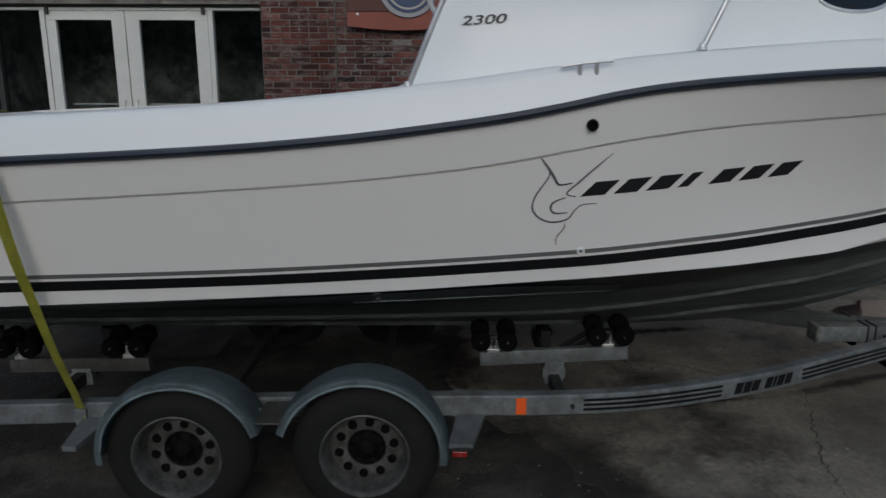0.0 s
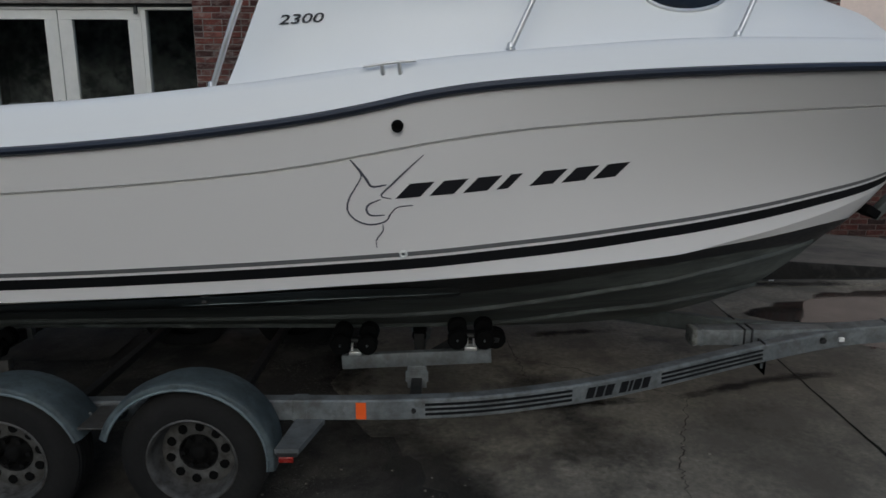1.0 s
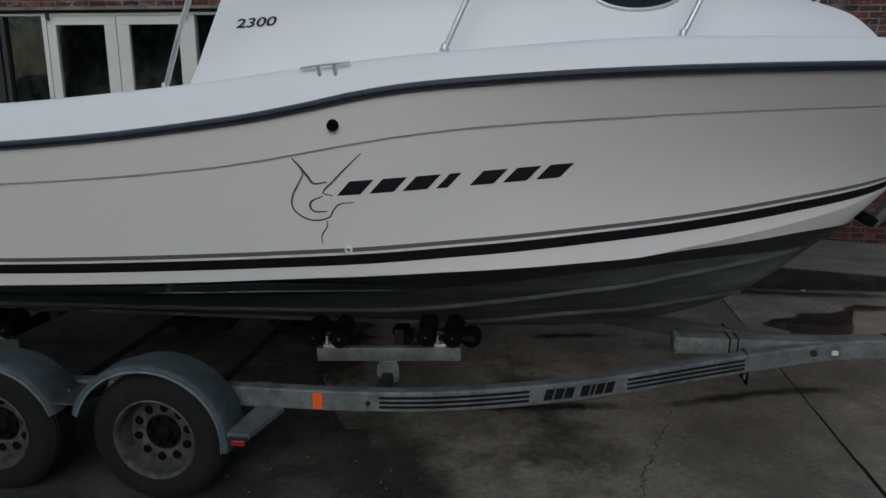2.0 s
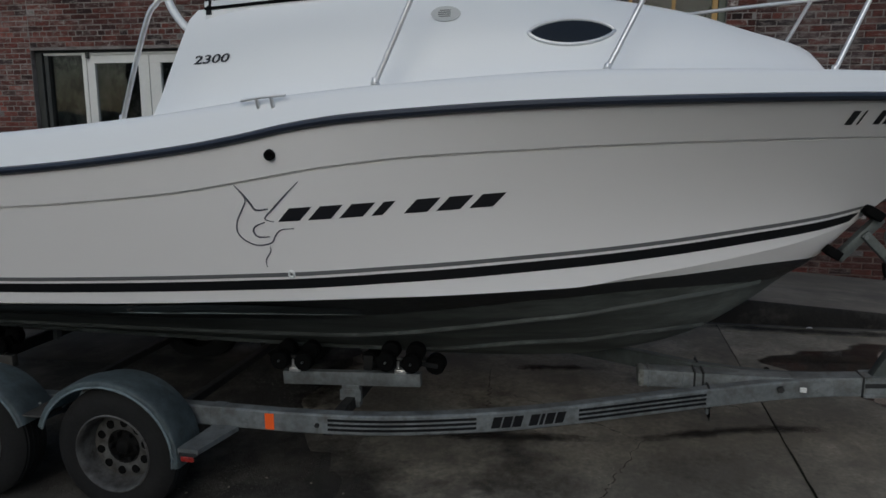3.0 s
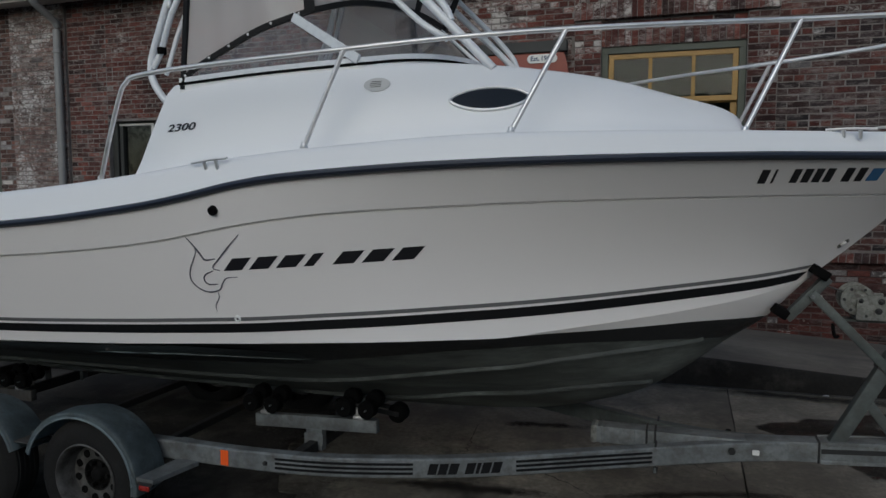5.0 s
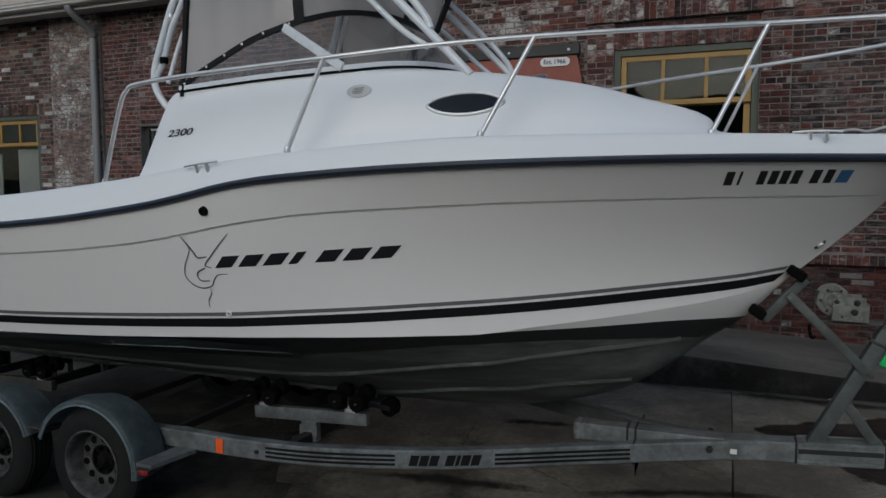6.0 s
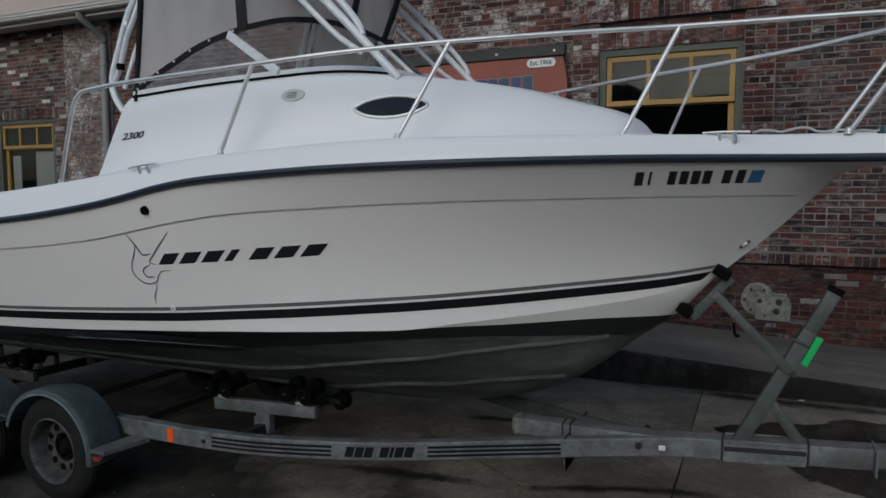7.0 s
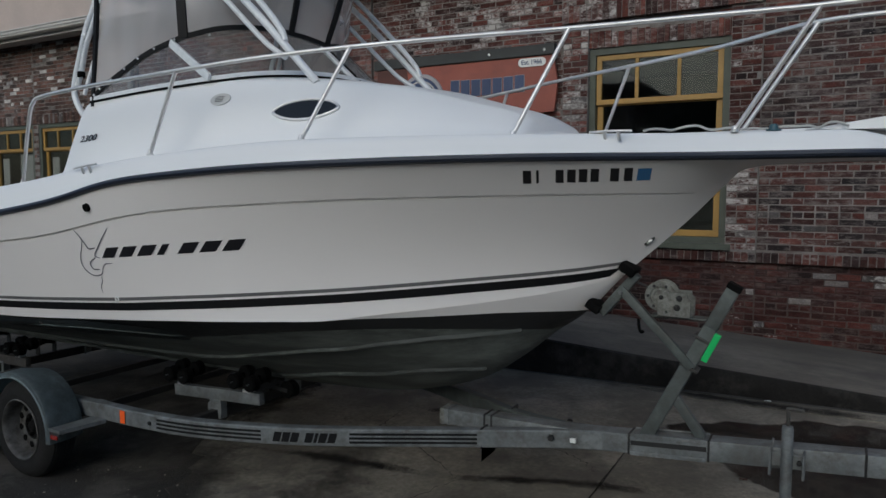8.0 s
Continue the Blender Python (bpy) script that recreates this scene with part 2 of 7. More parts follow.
M["brick_flaked"] = brick_material("brick_flaked", [(0.0, (0.07, 0.042, 0.04)), (0.4, (0.15, 0.06, 0.05)), (0.8, (0.19, 0.07, 0.056)), (1.0, (0.11, 0.07, 0.063))], (0.46, 0.43, 0.41), 0.775, (0.28, 0.25, 0.235), 0.54)
M["brick_pale"] = brick_material("brick_pale", [(0.0, (0.20, 0.18, 0.17)), (1.0, (0.33, 0.31, 0.295))], (0.42, 0.40, 0.38), 0.82)
M["brick_white"] = brick_material("brick_white", [(0.0, (0.55, 0.53, 0.51)), (1.0, (0.8, 0.78, 0.76))], (0.7, 0.68, 0.66), 0.85, (0.3, 0.26, 0.24), 0.7)
M["brick_brown"] = brick_material("brick_brown", [(0.0, (0.075, 0.055, 0.049)), (0.3, (0.14, 0.083, 0.067)), (0.6, (0.18, 0.10, 0.078)), (0.85, (0.205, 0.098, 0.075)), (1.0, (0.16, 0.12, 0.105))], (0.46, 0.44, 0.42), 0.92, (0.25, 0.21, 0.19), 0.57)
M["brick_pier"] = brick_material("brick_pier", [(0.0, (0.16, 0.118, 0.107)), (0.4, (0.23, 0.148, 0.127)), (0.8, (0.26, 0.16, 0.135)), (1.0, (0.2, 0.15, 0.135))], (0.54, 0.52, 0.5), 0.79, (0.33, 0.3, 0.28), 0.52)
M["concrete"] = plain("concrete", (0.30, 0.271, 0.218), 0.88, vary=0.62, large=0.8, small=34, bump=0.6, dirt=(0.125, 0.112, 0.091), dirt_at=(0.46, 0.62), spec=0.3)
M["concrete_old"] = plain("concrete_old", (0.262, 0.236, 0.19), 0.9, vary=0.62, large=0.9, small=30, bump=0.7, dirt=(0.11, 0.098, 0.081), dirt_at=(0.46, 0.63), spec=0.3)
# colour of the damp marks and of shade painted under the trailer
M["wet_shade_concrete"] = plain("wet_shade_concrete", (0.024, 0.022, 0.0195), 0.55, vary=0.45, large=1.5, small=24, bump=0.3, dirt=(0.045, 0.04, 0.035), dirt_at=(0.55, 0.75), spec=0.3)
M["damp"] = M["wet_shade_concrete"].copy()
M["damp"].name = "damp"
M["puddle"] = plain("puddle", (0.022, 0.02, 0.018), 0.03, vary=0.45, large=1.5, small=7, bump=0.05, dirt=(0.042, 0.038, 0.033), dirt_at=(0.52, 0.72), rvar=0.03, spec=0.85)
M["teal_wear"] = plain("teal_wear", (0.03, 0.037, 0.039), 0.36, vary=0.4, large=4, small=40, dirt=(0.021, 0.025, 0.026), dirt_at=(0.42, 0.62), stretch=(0.5, 1, 1))
M["scrape"] = plain("scrape", (0.17, 0.22, 0.215), 0.6, vary=0.5, large=5, small=60, dirt=(0.045, 0.056, 0.057), dirt_at=(0.40, 0.56), stretch=(0.5, 1, 1))
M["asphalt"] = plain("asphalt", (0.05, 0.0462, 0.041), 0.92, vary=0.6, large=0.8, small=70, bump=1.0, dirt=(0.095, 0.087, 0.075), dirt_at=(0.47, 0.68), spec=0.25)
M["patch"] = plain("patch", (0.075, 0.069, 0.06), 0.9, vary=0.5, large=1.2, small=30, bump=0.4, dirt=(0.035, 0.032, 0.028), dirt_at=(0.45, 0.62), spec=0.25)
M["walk_concrete"] = plain("walk_concrete", (0.205, 0.186, 0.158), 0.9, vary=0.5, large=0.9, small=34, bump=0.4, dirt=(0.09, 0.083, 0.074), dirt_at=(0.46, 0.68), stretch=(0.5, 1, 1), spec=0.3)
M["tar"] = plain("tar", (0.024, 0.0222, 0.0205), 0.95, vary=0.5, large=1.5, small=30, bump=0.6, dirt=(0.05, 0.046, 0.041), dirt_at=(0.5, 0.72), spec=0.15)
M["crack"] = plain("crack", (0.058, 0.05, 0.041), 0.95, vary=0.5, large=9, small=60, dirt=(0.085, 0.075, 0.06), dirt_at=(0.5, 0.7), spec=0.1)
M["door_paint"] = plain("door_paint", (0.64, 0.635, 0.61), 0.5, vary=0.08, large=2, small=20)
M["green_paint"] = plain("green_paint", (0.075, 0.085, 0.065), 0.6, vary=0.2, large=3)
M["ochre_paint"] = plain("ochre_paint", (0.36, 0.21, 0.05), 0.5, vary=0.2, large=3, small=40)
M["dark_trim"] = plain("dark_trim", (0.03, 0.032, 0.03), 0.6, vary=0.2)
M["room"] = plain("room", (0.2, 0.2, 0.185), 0.9, vary=0.5, large=1.2, small=6)
M["hall"] = plain("hall", (0.5, 0.48, 0.44), 0.6, vary=0.5, large=1.5, small=6, dirt=(0.12, 0.12, 0.11), dirt_at=(0.45, 0.6))
M["board_white"] = plain("board_white", (0.5, 0.47, 0.44), 0.8, vary=0.1)
M["sign_orange"] = plain("sign_orange", (0.30, 0.082, 0.055), 0.6, vary=0.18, large=2, dirt=(0.21, 0.062, 0.045), dirt_at=(0.48, 0.75))
M["sign_brown"] = plain("sign_brown", (0.095, 0.03, 0.02), 0.6, vary=0.2, stretch=(0.5, 1, 6))
M["sign_blue"] = plain("sign_blue", (0.04, 0.062, 0.135), 0.5, vary=0.15)
M["sign_edge"] = plain("sign_edge", (0.36, 0.35, 0.37), 0.6, vary=0.15)
M["stucco"] = plain("stucco", (0.5, 0.42, 0.38), 0.9, vary=0.1, large=1.2, small=25, bump=0.2)
M["stucco_pale"] = plain("stucco_pale", (0.88, 0.74, 0.68), 0.9, vary=0.12, large=0.8, small=12, bump=0.2)
M["gutter_paint"] = plain("gutter_paint", (0.5, 0.48, 0.46), 0.5, 0.0, vary=0.15, large=3)
M["pipe_grey"] = plain("pipe_grey", (0.26, 0.26, 0.26), 0.5, 0.1, vary=0.15)
M["facade"] = plain("facade", (0.13, 0.135, 0.12), 0.95, vary=0.5, large=0.25, small=2, spec=0.1)
M["glass"] = clear_sheet("glass", (0.75, 0.78, 0.78), 0.02, 0.01, shine=0.6)
M["vinyl"] = clear_sheet("vinyl", (0.78, 0.765, 0.77), 0.3, 0.05, 0.38)
M["screen_glass"] = clear_sheet("screen_glass", (0.62, 0.65, 0.65), 0.12, 0.03, 0.11)


def chips(m, color, scale, at):
    """Pale aggregate showing in a worn surface."""
    nt = m.node_tree
    b = nt.nodes["Principled BSDF"]
    was = b.inputs["Base Color"].links[0].from_socket
    worn = math_node(nt, "MULTIPLY_ADD", world_noise(nt, 1.4, 4, 0.6), 0.35, math_node(nt, "MULTIPLY", world_noise(nt, scale, 3, 0.6), 0.65))
    f = ramp_node(nt, worn, [(at, (0, 0, 0)), (at + 0.06, (0.8, 0.8, 0.8))]).outputs[0]
    nt.links.new(mix_node(nt, f, was, color), b.inputs["Base Color"])


chips(M["asphalt"], (0.14, 0.13, 0.113), 60, 0.58)


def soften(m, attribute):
    """Let a stain, and shade painted with it, fade out raggedly towards its rim."""
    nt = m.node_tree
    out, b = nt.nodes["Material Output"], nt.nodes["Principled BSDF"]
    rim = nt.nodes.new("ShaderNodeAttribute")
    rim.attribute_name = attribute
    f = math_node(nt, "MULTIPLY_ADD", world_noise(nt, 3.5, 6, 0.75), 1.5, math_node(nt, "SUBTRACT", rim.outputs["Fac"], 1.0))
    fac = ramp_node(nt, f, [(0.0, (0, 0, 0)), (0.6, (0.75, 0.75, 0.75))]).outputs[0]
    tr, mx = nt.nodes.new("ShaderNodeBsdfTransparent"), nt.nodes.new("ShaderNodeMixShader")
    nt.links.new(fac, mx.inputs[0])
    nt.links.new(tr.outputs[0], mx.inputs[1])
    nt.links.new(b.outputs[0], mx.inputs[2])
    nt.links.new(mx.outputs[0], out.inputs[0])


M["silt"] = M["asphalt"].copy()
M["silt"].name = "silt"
soften(M["silt"], "rim_fade")
soften(M["damp"], "rim_fade")
soften(M["puddle"], "rim_fade")


# ---------------------------------------------------------------- mesh helpers
def finish(name, bm, material, smooth=False, crease=38):
    me = bpy.data.meshes.new(name)
    bm.normal_update()
    bm.to_mesh(me)
    bm.free()
    for mt in material if isinstance(material, (list, tuple)) else [material]:
        me.materials.append(M[mt])
    if smooth:
        me.polygons.foreach_set("use_smooth", [True] * len(me.polygons))
        me.set_sharp_from_angle(angle=radians(crease))
    return new(name, me)


def part(name, bm, material, parent, label="", smooth=False, crease=38):
    ob = finish(name, bm, material, smooth, crease)
    ob.parent = parent
    if label:
        tagged(ob, label)
    return ob


def thing(name, label, category, group="", kind="", at=(0, 0, 0)):
    ob = new(name)
    ob.empty_display_size = 0.1
    ob.location = at
    return tagged(ob, label, category, group, kind)


def box(bm, x0, x1, y0, y1, z0, z1, bevel=0.0, m=None):
    ret = bmesh.ops.create_cube(bm, size=1.0)["verts"]
    for v in ret:
        v.co = Vector(((x0 + x1) / 2 + v.co.x * (x1 - x0), (y0 + y1) / 2 + v.co.y * (y1 - y0), (z0 + z1) / 2 + v.co.z * (z1 - z0)))
    edges = {e for v in ret for e in v.link_edges}
    if bevel:
        bv = bmesh.ops.bevel(bm, geom=list(edges), offset=bevel, segments=2, affect="EDGES", profile=0.5)
        ret = list({v for f in bv["faces"] for v in f.verts} | {v for v in ret if v.is_valid})
    if m:
        bmesh.ops.transform(bm, matrix=m, verts=ret)
    return ret


def bar(bm, a, b, width, height, bevel=0.004):
    """A square bar from a to b; width lies level, height across it."""
    a, b = Vector(a), Vector(b)
    way = (b - a).normalized()
    side = way.cross(Vector((0, 0, 1)))
    side = side.normalized() if side.length > 1e-4 else Vector((0, 1, 0))
    up = side.cross(way)
    m = Matrix((way, side, up)).transposed().to_4x4()
    m.translation = (a + b) / 2
    n = (b - a).length
    box(bm, -n / 2, n / 2, -width / 2, width / 2, -height / 2, height / 2, bevel, m)


def smooth_path(points, steps=6):
    """A Catmull-Rom line through the points."""
    ps = [Vector(p) for p in points]
    ext = [2 * ps[0] - ps[1], *ps, 2 * ps[-1] - ps[-2]]
    out = []
    for i in range(1, len(ext) - 2):
        a, b, c, d = ext[i - 1:i + 3]
        for k in range(steps):
            s = k / steps
            out.append(0.5 * (2 * b + (c - a) * s + (2 * a - 5 * b + 4 * c - d) * s * s + (3 * b - a - 3 * c + d) * s ** 3))
    out.append(ps[-1])
    return out


def tube(bm, points, r, sides=10, cap=True, flat=1.0):
    ps = [Vector(p) for p in points]
    rings = []
    ref = Vector((0, 0, 1))
    for i, p in enumerate(ps):
        way = (ps[min(i + 1, len(ps) - 1)] - ps[max(i - 1, 0)]).normalized()
        u = way.cross(ref)
        if u.length < 0.05:
            u = way.cross(Vector((0, 1, 0)))
        u.normalize()
        v = u.cross(way).normalized()
        rings.append([bm.verts.new(p + r * (math.cos(2 * math.pi * k / sides) * u + flat * math.sin(2 * math.pi * k / sides) * v)) for k in range(sides)])
    for a, b in zip(rings, rings[1:]):
        for k in range(sides):
            bm.faces.new((a[k], a[(k + 1) % sides], b[(k + 1) % sides], b[k]))
    if cap:
        bm.faces.new(rings[0][::-1])
        bm.faces.new(rings[-1])


def sheet(bm, rows, material=0, wrap=False):
    vs = [[bm.verts.new(p) for p in r] for r in rows]
    for a, b in zip(vs, vs[1:]):
        for k in range(len(a) - 1):
            try:
                f = bm.faces.new((a[k], a[k + 1], b[k + 1], b[k]))
                f.material_index = material
            except ValueError:
                pass
    return vs


def turned(bm, profile, centre, axis="y", sides=32):
    """A solid of revolution; profile rows are (radius, along)."""
    rings = []
    for r, h in profile:
        ring = []
        for k in range(sides):
            c, s = r * math.cos(2 * math.pi * k / sides), r * math.sin(2 * math.pi * k / sides)
            p = {"y": (c, h, s), "z": (c, s, h), "x": (h, c, s)}[axis]
            ring.append(bm.verts.new(Vector(p) + Vector(centre)))
        rings.append(ring)
    for a, b in zip(rings, rings[1:]):
        for k in range(sides):
            bm.faces.new((a[k], a[(k + 1) % sides], b[(k + 1) % sides], b[k]))
    bmesh.ops.recalc_face_normals(bm, faces=bm.faces[:])


def text_mesh(words, size, depth, m, shear=0.0, stretch=1.0, bold=0.0):
    """Letters of the built-in font as a bmesh, standing in the plane of m's x and y."""
    cu = bpy.data.curves.new("letters", "FONT")
    cu.body, cu.size, cu.extrude, cu.shear, cu.align_x, cu.align_y = words, size, depth, shear, "CENTER", "CENTER"
    cu.offset = bold
    ob = bpy.data.objects.new("letters", cu)
    scene.collection.objects.link(ob)
    me = bpy.data.meshes.new_from_object(ob.evaluated_get(bpy.context.evaluated_depsgraph_get()))
    bm = bmesh.new()
    bm.from_mesh(me)
    bpy.data.objects.remove(ob)
    bpy.data.meshes.remove(me)
    bpy.data.curves.remove(cu)
    bmesh.ops.transform(bm, matrix=m @ Matrix.Diagonal((stretch, 1, 1, 1)), verts=bm.verts[:])
    return bm


def B():
    return bmesh.new()


# ---------------------------------------------------------------- ground and building
WALL_Y = 8.5


def ground_z(x, y):
    return 0.015 * max(-9, min(9, x)) + 0.03 * (max(-3, min(9.5, y)) - 3)


def build_ground():
    xs = [-300, -80, -30, -14] + [-10 + i for i in range(21)] + [14, 30, 80, 300]
    ys = [-300, -80, -30, -12, -6] + [-3 + 0.75 * i for i in range(17)] + [12, 20, 40, 100, 300]
    bm = B()
    sheet(bm, [[(x, y, ground_z(x, y) - 0.006) for x in xs] for y in ys])
    bmesh.ops.recalc_face_normals(bm, faces=bm.faces[:])
    g = finish("ground", bm, "asphalt", True)
    tagged(g, "dark worn asphalt yard sloping gently towards the building", "ground", kind="structure")
    return g


def walk_z(x):
    return 0.475 - 0.058 * (x - 2.05)


def build_walkway():
    bm = B()
    xs = [-13 + 0.25 * i for i in range(87)]
    rows = []
    for x in xs:
        z = max(walk_z(x), ground_z(x, 6.85) + 0.01)
        w = 0.012 * noise.noise(Vector((x * 1.7, 0, 0)))
        rows.append([(x, 6.82 + w, ground_z(x, 6.8) - 0.05), (x, 6.83 + w, (z + ground_z(x, 6.8)) / 2 + w), (x, 6.84 + w, z - 0.02), (x, 6.855 + w, z - 0.004), (x, 6.88, z), (x, 7.6, z + 0.004), (x, WALL_Y + 0.05, z + 0.01), (x, WALL_Y + 0.05, -0.2)])
    sheet(bm, rows)
    bmesh.ops.recalc_face_normals(bm, faces=bm.faces[:])
    for f in bm.faces:
        f.material_index = 1 if f.calc_center_median().z < walk_z(f.calc_center_median().x) - 0.008 and f.calc_center_median().y < 7 else 0
    ob = finish("pavement", bm, ["walk_concrete", "tar"], True)
    tagged(ob, "raised pale concrete walkway ramp with a dark tarred edge beside the wall", "walkway", kind="structure")


DOOR = (-5.42, -2.10, 0.80, 2.95)
WIN = [(1.83, 3.39, 1.36, 3.60), (-9.16, -7.62, 1.0, 3.21), (-10.86, -9.32, 1.0, 3.21)]
X0, X1, ZTOP = -13.0, 5.28, 4.84
LOW_END, LOW_TOP = 9.0, 1.04    # the low wall that runs on past the corner


OVER = 3.905    # underside of the brickwork that juts out over window_1


def open_at(x, z):
    return any(a < x < b and c < z < d for a, b, c, d in [DOOR, *WIN])


def build_wall():
    holes = [DOOR, *WIN]
    xs = sorted({X0, X1, LOW_END, *[h[0] for h in holes], *[h[1] for h in holes]})
    zs = sorted({-0.2, 0.84, LOW_TOP, 1.19, ZTOP, *[h[2] for h in holes], *[h[3] for h in holes]})
    bm = B()
    for a, b in zip(xs, xs[1:]):
        for c, d in zip(zs, zs[1:]):
            if not open_at((a + b) / 2, (c + d) / 2) and (b <= X1 or d <= LOW_TOP):
                box(bm, a, b, WALL_Y + 0.006, WALL_Y + 0.32, c, d)
    bmesh.ops.remove_doubles(bm, verts=bm.verts[:], dist=0.0005)
    for f in bm.faces:
        c = f.calc_center_median()
        f.material_index = 0 if c.z > 1.19 or c.x < -2.1 else 1 if c.z > 0.84 else 2
    for a, b, top in ((-2.1, -1.25, ZTOP), (1.52, 1.83, OVER), (3.39, 3.70, OVER), (-7.25, -6.15, ZTOP)):
        box(bm, a, b, WALL_Y - 0.042, WALL_Y + 0.004, 1.29, top)
    box(bm, 1.515, 3.705, WALL_Y - 0.078, WALL_Y + 0.004, OVER + 0.004, ZTOP)
    w = finish("wall_north", bm, ["mortar", "mortar_red", "mortar_tan"])
    tagged(w, "old red brick wall with patches of worn white paint", "brick wall", kind="structure")
    return w


def proud(x, z):
    """How far a pier stands out of the wall."""
    if z > OVER and 1.51 <= x <= 3.71:
        return 0.085
    return 0.05 if z > 1.19 and ( -2.1 <= x <= -1.25 or 3.39 <= x <= 3.70 or 1.52 <= x <= 1.83 or -7.25 <= x <= -6.15) else 0.0


BL, BH, CH = 0.208, 0.058, 0.0695
WALL_ZONES = [X0, -9.24, -7.25, -6.15, -5.42, -2.1, -1.25, 1.52, 1.83, 3.39, 3.70, X1, LOW_END]


PALE = [(3.68, 0.89), (3.79, 1.71), (4.23, 1.6), (4.23, 1.53), (4.15, 1.4), (4.39, 1.04), (4.48, 1.02), (4.78, 1.05), (4.57, 1.01), (3.5, 1.62), (3.55, 1.48)]


def brick_list():
    """(x0, x1, z0, z1, y, material, near) for each brick of the wall."""
    rng = random.Random(4)
    out = []
    for row in range(int((ZTOP - 0.0) / CH)):
        z = 0.0 + row * CH
        for za, zb in zip(WALL_ZONES, WALL_ZONES[1:]):
            header = row % 7 == 3
            unit = (BL + 0.011) / (2 if header else 1)
            x = za - (unit / 2 if row % 2 else 0.0)
            while x < zb - 0.02:
                a, b = max(x, za) + 0.005, min(x + unit, zb) - 0.005
                x += unit
                if b - a < 0.03:
                    continue
                mx, mz = (a + b) / 2, z + BH / 2
                for h in [DOOR, *WIN]:
                    if h[2] - 0.03 < mz < h[3] + (0.2 if h in WIN else 0.02):
                        if h[0] - 0.004 < b and a < h[1] + 0.004:
                            if mx < h[0]:
                                b = min(b, h[0] - 0.004)
                            elif mx > h[1]:
                                a = max(a, h[1] + 0.004)
                            else:
                                a = b
                a, b = a + rng.uniform(-0.002, 0.004), b + rng.uniform(-0.004, 0.002)
                if 1.5 < mx < 3.72 and OVER - 0.035 < mz < OVER + 0.215:
                    continue
                if za == X1 and z + BH > LOW_TOP:
                    continue
                if za == 3.70:
                    a = max(a, 3.707)
                if b - a < 0.03 or z + BH < walk_z(mx) - 0.05 or (1.165 < mz < 1.30 and mx > -2.1 and not WIN[0][0] < mx < WIN[0][1]):
                    continue
                if 1.5 < mx < 3.72 and 3.79 < mz < OVER:
                    kind = "brick_red" if rng.random() < 0.75 else "brick_washed"
                elif mz > 3.72 and -1.25 < mx < 3.72:
                    kind = "brick_flaked" if rng.random() < 0.55 else "brick_red"
                elif mz > 3.79 and mx > -6.1:
                    kind = "brick_washed" if rng.random() < 0.5 else "brick"
                elif mx < -7.25:
                    kind = "brick_brown" if rng.random() < 0.89 else "brick_white" if rng.random() < 0.6 else "brick_pale"
                elif mx < -6.15:
                    kind = "brick_pier"
                elif mx < -5.42:
                    kind = "brick_red" if rng.random() < 0.4 else "brick"
                elif mx < -1.25:
                    kind = "brick_red" if rng.random() < 0.6 else "brick"
                elif 1.45 < mx < 3.70 and mz > 1.2:
                    kind = rng.choice(("brick_flaked", "brick_washed", "brick_red", "brick_red"))
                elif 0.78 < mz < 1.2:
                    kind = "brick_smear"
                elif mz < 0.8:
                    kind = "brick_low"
                elif mx > 3.70:
                    kind = "brick_dark" if rng.random() < 0.72 else "brick_washed" if mz < 2.1 and rng.random() < 0.4 else "brick_red"
                else:
                    kind = "brick" if rng.random() < 0.7 else "brick_washed"
                if rng.random() < 0.018 or any(abs(mx - u) < 0.085 and abs(mz - v) < 0.036 for u, v in PALE):
                    kind = "brick_pale"
                out.append((a, b, z, z + BH, WALL_Y - proud(mx, mz) + rng.uniform(-0.004, 0.004), kind))
    # projecting rowlock course along the foot of the wall
    for i in range(int((X1 + 2.1) / 0.0735)):
        x = -2.1 + i * 0.0735
        out.append((x + 0.004, x + 0.068, 1.185, 1.292, WALL_Y - 0.055 + rng.uniform(-0.005, 0.005), rng.choice(("brick_smear", "brick_dark", "brick_washed"))))
    # uneven soldier courses over the windows, and one more at the foot of the jutting brickwork
    rows = [(h[0] - 0.1, h[1] + 0.1, h[3] + 0.004, 0.192, WALL_Y - 0.010, ("brick_washed", "brick_flaked", "brick_red", "brick_red") if h[0] > 0 else ("brick_brown", "brick_brown", "brick_brown", "brick_pale")) for h in WIN]
    rows.append((1.515, 3.705, OVER, 0.205, WALL_Y - 0.085, ("brick_flaked", "brick_flaked", "brick_washed", "brick_red")))
    for x, end, foot, tall, y, kinds in rows:
        while x < end - 0.04:
            w = min(rng.uniform(0.056, 0.082), end - x)
            out.append((x + 0.003, x + w - 0.004, foot + rng.uniform(-0.004, 0.004), foot + tall - rng.uniform(0.0, 0.03), y + rng.uniform(-0.006, 0.006), rng.choice(kinds)))
            x += w
    return out


def brick_verts(a, b, c, d, y, e=0.005, deep=0.05):
    return [(a, y + deep, c), (b, y + deep, c), (b, y + deep, d), (a, y + deep, d), (a, y + e, c), (b, y + e, c), (b, y + e, d), (a, y + e, d),
            (a + e, y, c + e), (b - e, y, c + e), (b - e, y, d - e), (a + e, y, d - e)]


BRICK_FACES = [(8, 9, 10, 11)] + [(i, (i + 1) % 4, 4 + (i + 1) % 4, 4 + i) for i in range(4)] + [(4 + i, 4 + (i + 1) % 4, 8 + (i + 1) % 4, 8 + i) for i in range(4)]


